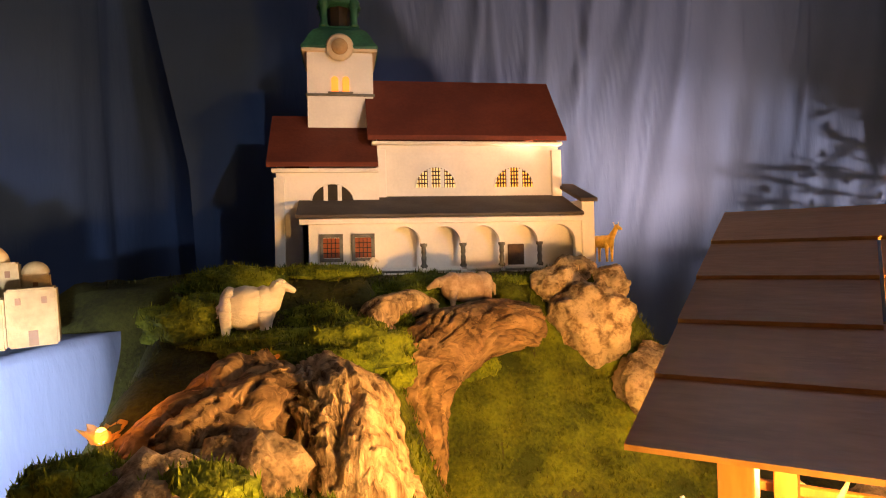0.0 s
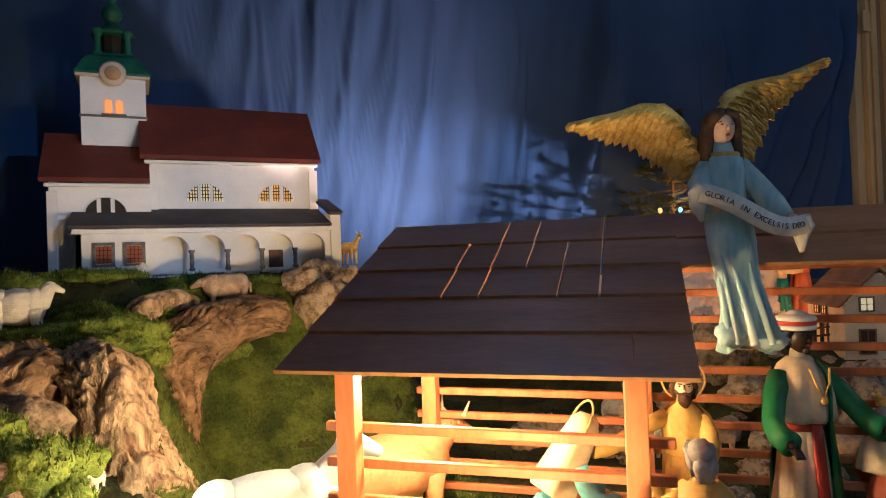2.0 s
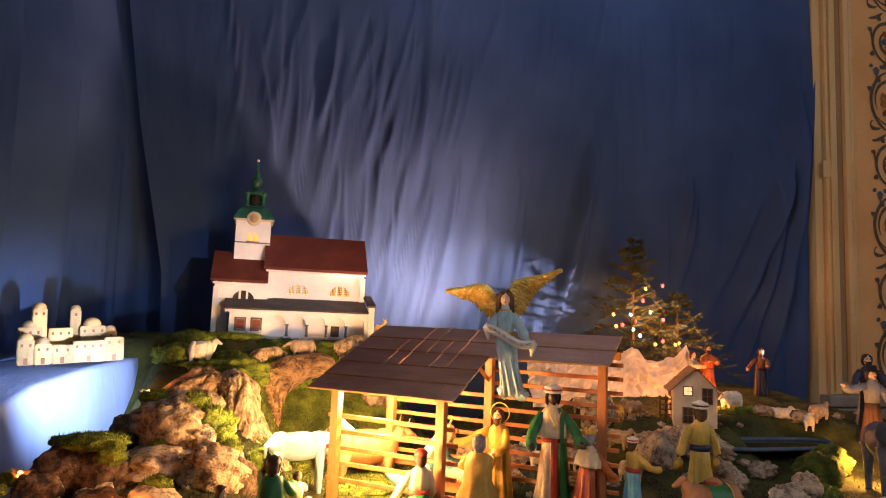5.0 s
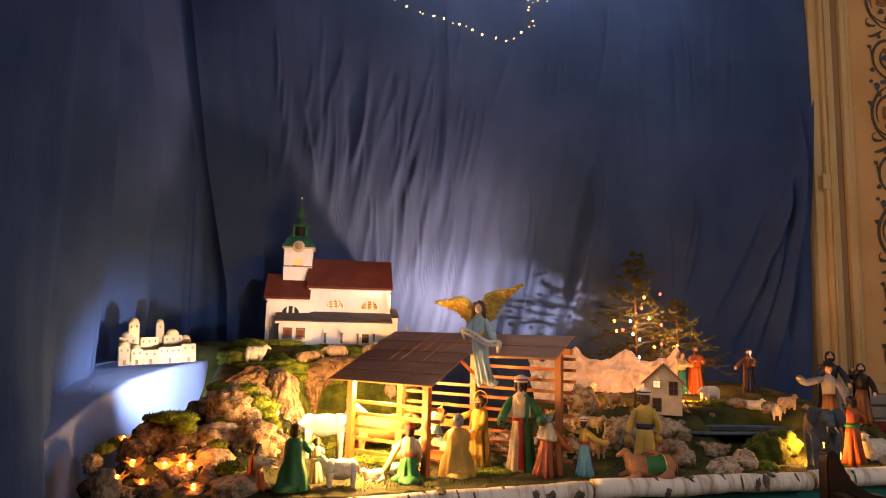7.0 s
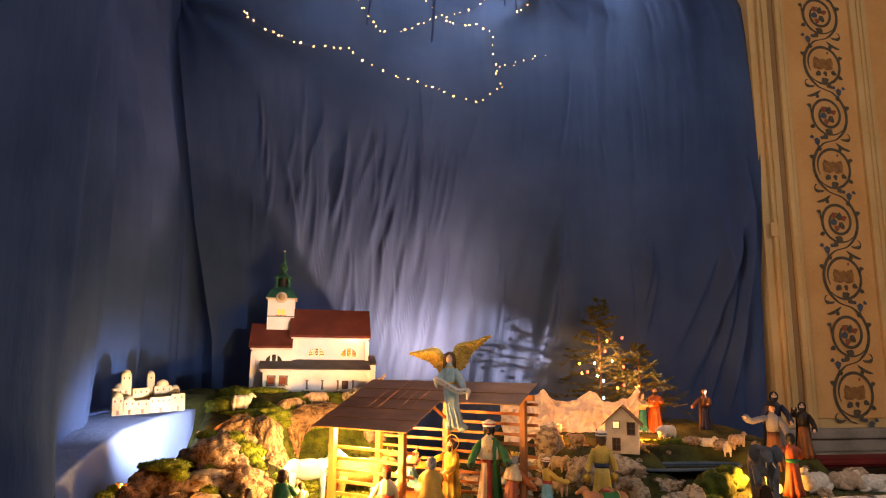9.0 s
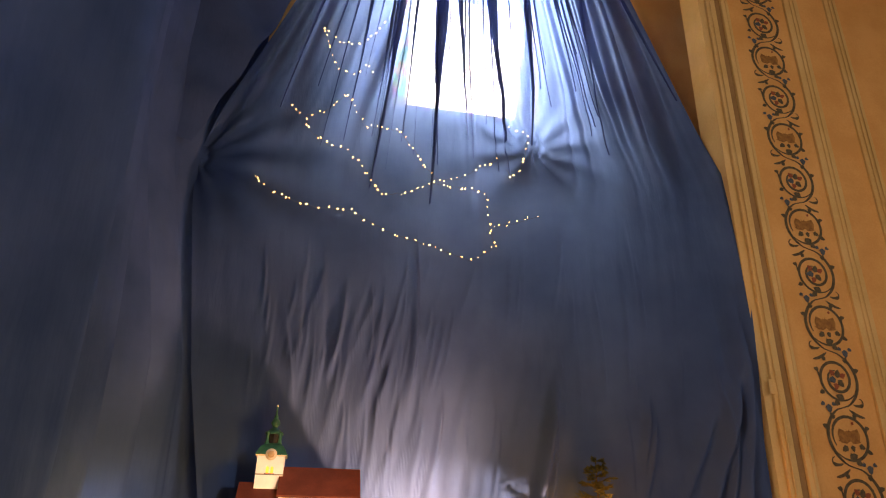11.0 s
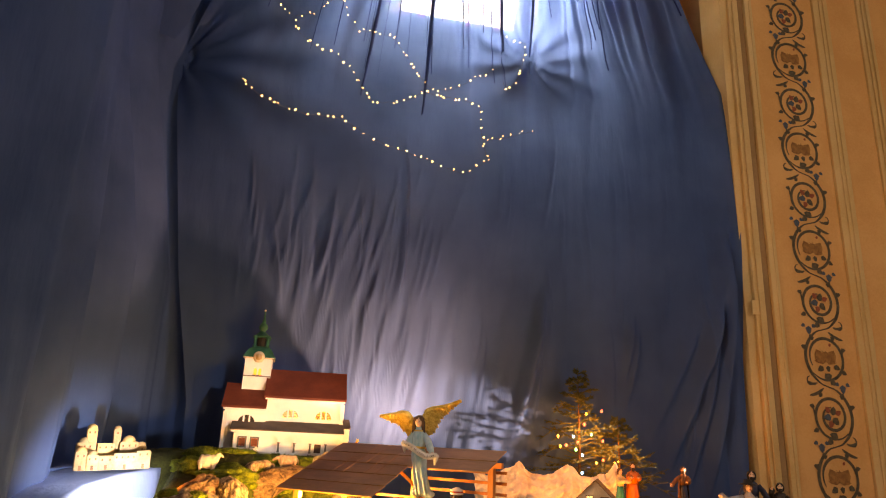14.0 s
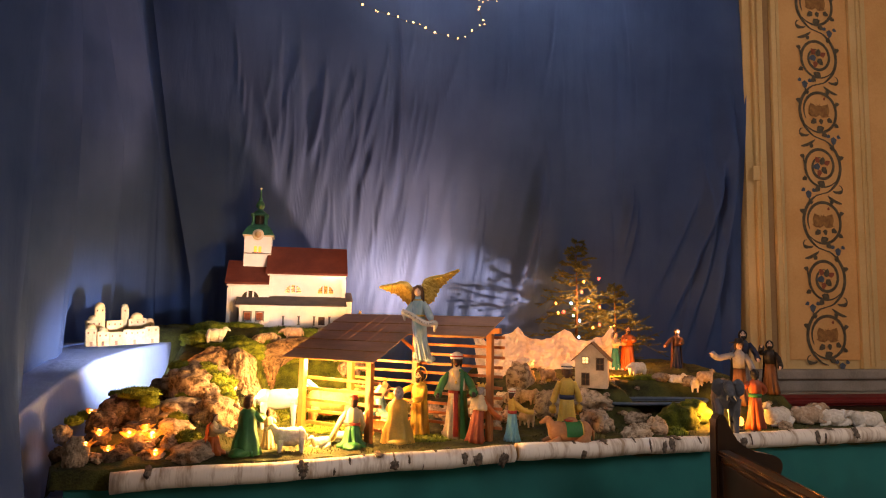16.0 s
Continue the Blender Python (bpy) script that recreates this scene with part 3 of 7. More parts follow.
def curtain_x(u, z):
    zr = along(((0.9, 2.50), (1.3, 2.54), (2.8, 2.64), (4.3, 2.74), (4.5, 2.765), (7.5, 1.72), (8.9, 1.3)), z)
    zl = along(((0.9, -1.55), (1.8, -1.60), (2.6, -1.77), (4.4, -2.06), (6.6, -1.27), (8.9, -0.6)), z)
    return lerp(zl, zr, u)


NU, NZ = 640, 170
verts = np.array([(curtain_x(i / NU, z), curtain_y(i / NU, z), z) for z in (0.9 + 8.0 * j / NZ for j in range(NZ + 1)) for i in range(NU + 1)])
verts[:, 1] += creases(verts[:, 0], verts[:, 2])
verts = [tuple(v) for v in verts.tolist()]
faces = [(j * (NU + 1) + i, j * (NU + 1) + i + 1, (j + 1) * (NU + 1) + i + 1, (j + 1) * (NU + 1) + i) for j in range(NZ) for i in range(NU)]
curtain = tagged(sheet("curtain", verts, faces, "curtain"), "deep blue voile curtain gathered in front of the window", "curtain")

# gathered pleats fan down from the top over the window, as darkened strips
rnd = random.Random(21)
# main pleats: x, z high up, x, z at the lower end, width at the top
PLEATS = [(-0.40, 6.89, -0.64, 4.2, 0.045), (-0.005, 7.0, -0.15, 4.1, 0.055), (-0.10, 6.66, -0.09, 4.5, 0.028), (0.10, 7.03, 0.18, 5.1, 0.045), (0.37, 7.11, 0.58, 4.9, 0.07), (0.70, 7.20, 0.83, 4.9, 0.05),
          (-0.51, 6.62, -0.65, 4.7, 0.025), (0.96, 7.28, 1.23, 5.5, 0.02), (1.33, 7.38, 1.52, 4.85, 0.018), (-1.16, 6.22, -1.44, 4.9, 0.025), (-0.92, 6.44, -1.14, 5.2, 0.022), (1.58, 7.28, 2.33, 5.6, 0.03),
          (-0.73, 6.49, -0.88, 4.6, 0.022), (-0.27, 6.93, -0.40, 4.7, 0.02)]
for k in range(30):
    x = rnd.uniform(-0.8, 1.2)
    z0 = rnd.uniform(4.4, 6.2)
    PLEATS.append((x, 7.0, 0.1 + (x - 0.1) * (1 + 0.16 * (7.0 - z0)), z0, rnd.uniform(0.004, 0.014)))
for k, (xa, za, xb, zb, w) in enumerate(PLEATS):
    verts = []
    n = 40
    for j in range(n + 1):
        t = j / n
        z = lerp(zb, 8.85, t)
        xl, xr = curtain_x(0, z), curtain_x(1, z)
        q = (z - zb) / (za - zb)
        x = lerp(xb, xa, q) if q < 1 else lerp(xa, lerp(xl, xr, 0.1 + 0.8 * (xa + 1.2) / 2.8), smooth(1, 2.2, q))
        x = min(xr - 0.02, max(xl + 0.02, x + 0.012 * math.sin(t * 7 + k)))
        y = curtain_y((x - xl) / (xr - xl), z)
        ww = w * (0.16 + 0.84 * smooth(0.0, 0.5, t)) * (0.8 + 0.45 * noise.noise(Vector((t * 6, k, 0))))
        verts += [(x - ww, y - 0.006, z), (x - 0.3 * ww, y - 0.02 - 1.1 * ww, z), (x + 0.4 * ww, y - 0.02 - 0.9 * ww, z), (x + ww, y - 0.006, z)]
    faces = [(4 * j + i, 4 * j + i + 1, 4 * j + i + 5, 4 * j + i + 4) for j in range(n) for i in (0, 1, 2)]
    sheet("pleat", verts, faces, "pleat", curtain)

# the second curtain turns the corner and comes forward past the crib
side = [(0.0, -1.30, 5.34), (0.07, -1.70, 5.24), (0.1, -1.80, 5.10), (0.2, -1.92, 4.75), (0.36, -2.0, 4.3), (0.5, -2.06, 3.85), (0.66, -2.03, 3.3), (0.8, -1.80, 2.74), (1.0, -2.05, 1.9)]
NU, NZ = 240, 90
verts = []
for j in range(NZ + 1):
    z = 0.02 + 8.9 * j / NZ
    for i in range(NU + 1):
        s = i / NU
        x, y = along([(a, b) for a, b, c in side], s), along([(a, c) for a, b, c in side], s)
        k = 0.045 * math.sin(s * 40 + 0.9 * math.sin(z * 0.8)) + 0.05 * noise.noise(Vector((s * 14, z * 0.4, 2.2))) + 0.02 * noise.noise(Vector((s * 50, z * 1.1, 5)))
        low = smooth(1.6, 0.4, z) * smooth(0.5, 0.8, s)
        lean = 0.165 * min(1.8, max(0, z - 2.6)) * smooth(0.62, 0.3, s)
        verts.append((x + k + 0.10 * low - lean, y + 0.5 * k - 0.05 * low, z))
faces = [(j * (NU + 1) + i, j * (NU + 1) + i + 1, (j + 1) * (NU + 1) + i + 1, (j + 1) * (NU + 1) + i) for j in range(NZ) for i in range(NU)]
tagged(sheet("side_curtain", verts, faces, "side_cloth"), "deep blue curtain hanging beside the crib to the floor", "curtain")
# dark swag above the left pin
bm_v, bm_f = [], []
for j in range(41):
    for i in range(61):
        u, v = i / 60, j / 40
        x = lerp(-2.06 - 1.6 * u, -1.15 - 1.2 * u, v)
        z = lerp(4.42 + 0.5 * u, 6.7 + 0.4 * u, v) + 0.3 * math.sin(math.pi * u) * (v - 0.5)
        bm_v.append((x, 4.98 - 0.25 * math.sin(u * 2.2) + 0.05 * math.sin(v * 26 - u * 9) * (0.3 + v), z))
bm_f = [(j * 61 + i, j * 61 + i + 1, (j + 1) * 61 + i + 1, (j + 1) * 61 + i) for j in range(40) for i in range(60)]
tagged(sheet("curtain_swag", bm_v, bm_f, "side_cloth"), "dark blue swag of cloth gathered towards the ceiling", "curtain")

# ---- the crib's platform ----
FRONT = ((-1.80, 3.22), (-1.66, 2.84), (-1.47, 2.86), (0.04, 3.10), (1.03, 3.17), (2.7, 3.30))


def front(x):
    return along(FRONT, x)


def ground(x, y):
    """Height of the crib's landscape."""
    z = 1.03
    f = front(x)
    # church hill
    hill = smooth(-0.25, -0.62, x) * smooth(3.98, 4.42, y) * 0.452
    west = smooth(-0.92, -1.12, x) * smooth(-1.66, -1.44, x)
    hill = max(hill, west * (0.34 * smooth(3.35, 4.12, y) + 0.13 * smooth(4.05, 4.4, y)))
    low = smooth(-1.0, -1.2, x) * smooth(f - 0.02, f + 0.35, y) * 0.07 * smooth(-1.75, -1.5, x)
    z += max(hill, low)
    # gentle rise behind the stable and to the right
    z += smooth(0.1, 0.5, x) * (0.19 * smooth(3.40, 3.85, y) + 0.05 * smooth(4.0, 4.6, y)) * (1 - 0.65 * smooth(0.86, 1.0, x) * smooth(1.5, 1.3, x) * smooth(3.95, 3.8, y))
    z -= 0.16 * smooth(-1.70, -1.78, x)
    z -= 0.42 * smooth(3.56, 3.66, y) * smooth(1.84, 1.92, x)
    z += 0.012 * noise.noise(Vector((x * 9, y * 9, 0))) + 0.008 * noise.noise(Vector((x * 25, y * 25, 3)))
    return z


NU, NV = 260, 130
verts, faces = [], []
for j in range(NV + 1):
    for i in range(NU + 1):
        x = lerp(-1.78, 2.6, i / NU)
        y = lerp(front(x) + 0.0, 4.97, j / NV)
        verts.append((x, y, ground(x, y) - (0.06 if j == 0 else 0)))
faces = [(j * (NU + 1) + i, j * (NU + 1) + i + 1, (j + 1) * (NU + 1) + i + 1, (j + 1) * (NU + 1) + i) for j in range(NV) for i in range(NU)]
tagged(sheet("ground", verts, faces, "moss_dark"), "mossy brown landscape ground of the crib", "ground", kind="structure")
verts, faces = [], []
NU = 300
for j in range(25):
    z = 0.975 * j / 24
    for i in range(NU + 1):
        x = lerp(-1.62, 2.7, i / NU)
        verts.append((x, front(x) + 0.015 - 0.012 * math.sin(x * 31 + 2 * noise.noise(Vector((x * 3, 0, 0)))) * (1 - j / 26), z))
faces = [(j * (NU + 1) + i, j * (NU + 1) + i + 1, (j + 1) * (NU + 1) + i + 1, (j + 1) * (NU + 1) + i) for j in range(24) for i in range(NU)]
tagged(sheet("platform_cloth", verts, faces, "teal"), "dark teal cloth hanging down the front of the platform", "cloth", kind="structure")
slab("platform", (-1.60, 1.75, 3.33, 4.9, 0, 0.97), "teal", "cloth-covered platform under the crib", "platform")


# ---- model church ----
def arch_wall(bm, x0, x1, z0, z1, y0, y1, arches, mi=0):
    """A wall between x0 and x1 with round-headed openings (centre, half width, sill, springing)."""
    cuts = [x0]
    for k, (c, h, s, sp) in enumerate(arches):
        box(bm, cuts[-1], c - h, y0, y1, sp if k else z0, z1, mi)
        if s > z0:
            box(bm, c - h, c + h, y0, y1, z0, s, mi)
        n = 12
        pts = [(c - h * math.cos(math.pi * k / n), sp + h * math.sin(math.pi * k / n)) for k in range(n + 1)]
        for (xa, za), (xb, zb) in zip(pts, pts[1:]):
            v = [bm.verts.new(p) for p in ((xa, y0, za), (xb, y0, zb), (xb, y0, z1), (xa, y0, z1), (xa, y1, za), (xb, y1, zb), (xb, y1, z1), (xa, y1, z1))]
            for f in ((0, 1, 2, 3), (7, 6, 5, 4), (0, 4, 5, 1), (3, 2, 6, 7)):
                bm.faces.new([v[i] for i in f]).material_index = mi
        cuts.append(c + h)
    box(bm, cuts[-1], x1, y0, y1, z0, z1, mi)
    return bm


def gable_roof(bm, x0, x1, y0, yr, y1, ze, zr, t=0.012):
    """Two roof slopes with thickness."""
    for ya, yb, za, zb in ((y0, yr, ze, zr), (y1, yr, ze, zr)):
        c = [(x0, ya, za), (x1, ya, za), (x1, yb, zb), (x0, yb, zb)]
        v = [bm.verts.new(p) for p in c] + [bm.verts.new((x, y, z + t)) for x, y, z in c]
        for f in ((0, 1, 2, 3), (7, 6, 5, 4), (0, 4, 5, 1), (1, 5, 6, 2), (2, 6, 7, 3), (3, 7, 4, 0)):
            bm.faces.new([v[i] for i in f])
    return bm


church = thing("model_church", "white model church with red roofs and a green spire", "model church")
CB = 1.49  # foot of the walls
# nave
bm = bmesh.new()
box(bm, -1.06, -0.592, 4.63, 4.88, CB, 1.812)
v = [bm.verts.new(p) for p in ((-0.592, 4.63, 1.812), (-0.592, 4.88, 1.812), (-0.592, 4.755, 1.985), (-1.06, 4.63, 1.812), (-1.06, 4.88, 1.812), (-1.06, 4.755, 1.985))]
bm.faces.new(v[:3]); bm.faces.new(v[3:])
part("nave_wall", bm, "white_wall", church)
bm = bmesh.new()
gable_roof(bm, -1.085, -0.578, 4.60, 4.755, 4.91, 1.815, 1.99)
part("nave_roof", bm, "roof_red", church, "oxide red nave roof")
soft_box("nave_cornice", (-1.075, -0.585, 4.612, 4.64, 1.806, 1.815), "white_wall", church, 0.003)
soft_box("corner_pilaster", (-0.612, -0.586, 4.622, 4.65, 1.66, 1.795), "white_wall", church, 0.002)
soft_box("corner_pilaster", (-1.066, -1.04, 4.622, 4.65, 1.66, 1.795), "white_wall", church, 0.002)
# choir
bm = bmesh.new()
box(bm, -1.305, -1.06, 4.60, 4.86, CB, 1.742)
v = [bm.verts.new(p) for p in ((-1.305, 4.60, 1.742), (-1.305, 4.86, 1.742), (-1.305, 4.745, 1.885))]
bm.faces.new(v)
part("choir_wall", bm, "white_wall", church)
bm = bmesh.new()
gable_roof(bm, -1.325, -1.062, 4.575, 4.745, 4.89, 1.745, 1.89)
part("choir_roof", bm, "roof_red", church, "oxide red choir roof")
soft_box("choir_cornice", (-1.315, -1.06, 4.585, 4.605, 1.734, 1.744), "white_wall", church, 0.003)
soft_box("corner_pilaster", (-1.31, -1.285, 4.592, 4.62, CB, 1.722), "white_wall", church, 0.002)


def lunette(cx, y, z, r, lit):
    """A half-round window in three lights with glazing bars."""
    w = tagged(new("lunette_window"), "half-round window with glowing panes" if lit else "half-round dark window")
    w.parent = church
    n = 14
    for k, (a, b) in enumerate(((-1.0, -0.36), (-0.28, 0.28), (0.36, 1.0))):
        bm = bmesh.new()
        top = [(lerp(a, b, i / 6), math.sqrt(max(0, 1 - lerp(a, b, i / 6) ** 2))) for i in range(7)]
        bm.faces.new([bm.verts.new((cx + r * p, y - 0.003, z + r * 0.98 * q)) for p, q in top] + [bm.verts.new((cx + r * p, y - 0.003, z)) for p in (b, a)])
        part("pane", bm, lit or "dark", w)
    if lit:
        bm = bmesh.new()
        for i in range(-6, 7):
            x = i * r / 7
            h = math.sqrt(max(0, r * r - x * x))
            box(bm, cx + x - 0.0016, cx + x + 0.0016, y - 0.005, y - 0.0035, z, z + h)
        for j in range(1, 5):
            zz = j * r / 5
            h = math.sqrt(max(0, r * r - zz * zz))
            box(bm, cx - h, cx + h, y - 0.0052, y - 0.0036, z + zz - 0.0016, z + zz + 0.0016)
        part("glazing_bar", bm, "dark", w)
    bm = bmesh.new()
    tube(bm, [(cx - r * 1.03 * math.cos(math.pi * k / n), y - 0.001, z + r * 1.03 * math.sin(math.pi * k / n)) for k in range(n + 1)], 0.0025, 5)
    for s in (-0.32, 0.32):
        box(bm, cx + s * r - 0.005, cx + s * r + 0.005, y - 0.007, y, z, z + r * 0.93)
    part("window_frame", bm, "white_wall", w)


lunette(-0.915, 4.63, 1.70, 0.05, "lit_pale")
lunette(-0.712, 4.63, 1.70, 0.05, "lit")
lunette(-1.172, 4.60, 1.655, 0.052, None)
# porch: lean-to roof, two windows, arcade of five bays
PX0, PX1, PY = -1.238, -0.585, 4.49
bm = bmesh.new()
c = [(PX0 - 0.015, PY - 0.018, 1.617), (PX1 - 0.0, PY - 0.018, 1.617), (PX1 - 0.0, 4.632, 1.672), (PX0 - 0.015, 4.632, 1.672)]
v = [bm.verts.new(p) for p in c] + [bm.verts.new((x, y, z + 0.007)) for x, y, z in c]
for f in ((0, 3, 2, 1), (4, 5, 6, 7), (0, 1, 5, 4), (1, 2, 6, 5), (2, 3, 7, 6), (3, 0, 4, 7)):
    bm.faces.new([v[i] for i in f])
part("porch_roof", bm, "roof_grey", church, "dark grey lean-to roof")
soft_box("porch_cornice", (PX0 - 0.008, PX1, PY - 0.010, PY + 0.01, 1.603, 1.616), "white_wall", church, 0.002)
bays = [-1.012 + 0.0925 * k for k in range(5)]
bm = bmesh.new()
arch_wall(bm, PX0, PX1, CB, 1.604, PY, PY + 0.016, [(c, 0.040, CB + 0.012, 1.556) for c in bays])
part("arcade_wall", bm, "white_wall", church)
bm = bmesh.new()
box(bm, PX0, PX0 + 0.012, PY, 4.63, CB, 1.62)
box(bm, PX0 + 0.012, PX1, PY + 0.055, PY + 0.065, CB, 1.62)
box(bm, PX0, PX1, PY, PY + 0.09, CB - 0.004, CB + 0.004)
part("porch_wall", bm, "white_wall", church)
for c in bays[:-1]:
    bm = bmesh.new()
    lathe(bm, [(0.0085, 0), (0.0085, 0.006), (0.0052, 0.01), (0.0062, 0.024), (0.0046, 0.03), (0.006, 0.036), (0.0052, 0.048), (0.0085, 0.052), (0.0085, 0.0575)], 12, (c + 0.04625, PY + 0.008, CB + 0.009))
    part("column", bm, "grey_trim", church, "small dark stone column", True)
soft_box("parapet", (PX1 - 0.001, PX1 + 0.03, PY - 0.006, 4.64, CB, 1.655), "white_wall", church, 0.002)
bm = bmesh.new()
c = [(PX1 - 0.006, PY - 0.014, 1.648), (PX1 + 0.036, PY - 0.014, 1.648), (PX1 + 0.036, 4.645, 1.70), (PX1 - 0.006, 4.645, 1.70)]
v = [bm.verts.new(p) for p in c] + [bm.verts.new((x, y, z + 0.009)) for x, y, z in c]
for f in ((0, 3, 2, 1), (4, 5, 6, 7), (0, 1, 5, 4), (1, 2, 6, 5), (2, 3, 7, 6), (3, 0, 4, 7)):
    bm.faces.new([v[i] for i in f])
part("parapet_cap", bm, "roof_grey", church)
for cx in (-1.176, -1.105):
    w = tagged(new("porch_window"), "small grey-framed window glowing orange")
    w.parent = church
    bm = bmesh.new()
    box(bm, cx - 0.018, cx + 0.018, PY - 0.002, PY + 0.001, 1.527, 1.572)
    part("pane", bm, "lit_orange", w).data.materials[0] = M["p_rust"]
    bm = bmesh.new()
    for x0, x1, z0, z1 in ((-0.026, -0.018, 1.518, 1.581), (0.018, 0.026, 1.518, 1.581), (-0.018, 0.018, 1.518, 1.526), (-0.018, 0.018, 1.573, 1.581)):
        box(bm, cx + x0, cx + x1, PY - 0.006, PY + 0.001, z0, z1)
    part("window_frame", bm, "grey_trim", w)
    bm = bmesh.new()
    for i in range(1, 4):
        box(bm, cx - 0.018 + 0.009 * i - 0.0008, cx - 0.018 + 0.009 * i + 0.0008, PY - 0.0045, PY - 0.0025, 1.527, 1.572)
        box(bm, cx - 0.018, cx + 0.018, PY - 0.0046, PY - 0.0026, 1.527 + 0.0112 * i - 0.0008, 1.527 + 0.0112 * i + 0.0008)
    part("glazing_bar", bm, "dark", w)
dr = soft_box("door", (bays[3] - 0.02, bays[3] + 0.02, PY + 0.048, PY + 0.056, CB + 0.004, 1.552), "hair", church, 0.002, "dark brown church door")
# tower
TX0, TX1, TY0, TY1 = -1.232, -1.064, 4.70, 4.87
bm = bmesh.new()
box(bm, TX0, TX1, TY0, TY1, 1.70, 2.058)
part("tower_wall", bm, "white_wall", church)
soft_box("tower_ledge", (TX0 - 0.004, TX1 + 0.004, TY0 - 0.005, TY1 + 0.004, 1.945, 1.951), "grey_trim", church, 0.001)
soft_box("tower_cornice", (TX0 - 0.012, TX1 + 0.012, TY0 - 0.012, TY1 + 0.012, 2.058, 2.068), "cream_trim", church, 0.003)
tcx, tcy = (TX0 + TX1) / 2, (TY0 + TY1) / 2
for s in (-1, 1):
    bm = bmesh.new()
    x = tcx + s * 0.014
    pts = [(x - 0.009, 1.955), (x + 0.009, 1.955)] + [(x + 0.009 * math.cos(a * math.pi / 8), 1.987 + 0.009 * math.sin(a * math.pi / 8)) for a in range(9)]
    bm.faces.new([bm.verts.new((p, TY0 - 0.003, q)) for p, q in pts])
    part("belfry_window", bm, "lit_orange", church, "round-headed belfry window glowing orange")
soft_box("belfry_sill", (tcx - 0.032, tcx + 0.032, TY0 - 0.012, TY0 + 0.002, 1.948, 1.9545), "grey_trim", church, 0.001)
bm = bmesh.new()
lathe(bm, [(0.0, -0.006), (0.032, -0.006), (0.036, 0.0), (0.03, 0.004)], 24, (0, 0, 0), m=Matrix.Translation((tcx, TY0 - 0.014, 2.068)) @ Matrix.Rotation(radians(90), 4, "X"))
part("clock_surround", bm, "cream_trim", church, "", True)
bm = bmesh.new()
lathe(bm, [(0.0, 0.008), (0.02, 0.008), (0.021, 0.004)], 24, (0, 0, 0), m=Matrix.Translation((tcx, TY0 - 0.016, 2.068)) @ Matrix.Rotation(radians(90), 4, "X"))
part("clock_face", bm, "cut", church, "small round brown clock face", True)
sq = radians(45)
bm = bmesh.new()
lathe(bm, [(0.100, 2.066), (0.101, 2.072), (0.092, 2.085), (0.082, 2.105), (0.070, 2.122), (0.052, 2.135), (0.05, 2.14), (0.0, 2.14)], 32, (tcx, tcy, 0), square=0.92)
part("tower_roof", bm, "patina", church, "green bell-shaped tower roof")
lan = tagged(new("lantern"), "green open lantern with small columns")
lan.parent = church
for a in range(4):
    bm = bmesh.new()
    d = Vector((math.cos(sq + a * math.pi / 2), math.sin(sq + a * math.pi / 2), 0)) * 0.056
    lathe(bm, [(0.014, 2.138), (0.014, 2.144), (0.009, 2.15), (0.009, 2.19), (0.014, 2.197), (0.016, 2.206), (0.012, 2.212)], 10, (tcx + d.x, tcy + d.y, 0))
    part("column", bm, "patina", lan, "", True)
# added dark cylinder stands for the shade inside the open lantern
bm = bmesh.new()
lathe(bm, [(0.03, 2.138), (0.03, 2.2)], 8, (tcx, tcy, 0))
part("lantern_shade_core", bm, "dark", lan)
bm = bmesh.new()
lathe(bm, [(0.056, 2.2), (0.06, 2.206), (0.05, 2.214), (0.036, 2.226), (0.022, 2.238), (0.016, 2.245), (0.018, 2.25), (0.027, 2.262), (0.029, 2.275), (0.022, 2.29), (0.012, 2.302), (0.011, 2.31), (0.015, 2.315),
           (0.008, 2.322), (0.004, 2.37), (0.003, 2.378)], 20, (tcx, tcy, 0))
part("onion_spire", bm, "patina", church, "green onion spire", True)
bm = bmesh.new()
ball(bm, (tcx, tcy, 2.384), 0.007)
part("spire_ball", bm, "p_white", church, "", True)

# ---- stable ----
SA = Matrix.Translation((-0.652, 3.795, 0)) @ Matrix.Rotation(math.atan2(-0.592, 0.668), 4, "Z")  # u along the ridge, -y to the front
stable = thing("stable", "open wooden stable with a dark board roof and rail fences", "stable", at=SA)
RZ, EZ, RUN = 1.564, 1.379, 0.424
SLOPE = (RZ - EZ) / RUN


def roof_board(u0, u1, v0, v1, name="roof_board"):
    bm = bmesh.new()
    t = 0.0045
    for w0, w1 in ((v0, v1),):
        za, zb = RZ - SLOPE * w0, RZ - SLOPE * w1 + 0.0045
        c = [(u0, -w0, za), (u1, -w0, za), (u1, -w1, zb), (u0, -w1, zb)]
        v = [bm.verts.new(p) for p in c] + [bm.verts.new((x, y, z - t)) for x, y, z in c]
        for f in ((0, 1, 2, 3), (7, 6, 5, 4), (0, 4, 5, 1), (1, 5, 6, 2), (2, 6, 7, 3), (3, 7, 4, 0)):
            bm.faces.new([v[i] for i in f]).material_index = int(f[0] == 2)
    return part(name, bm, ["board", "seam"], stable)


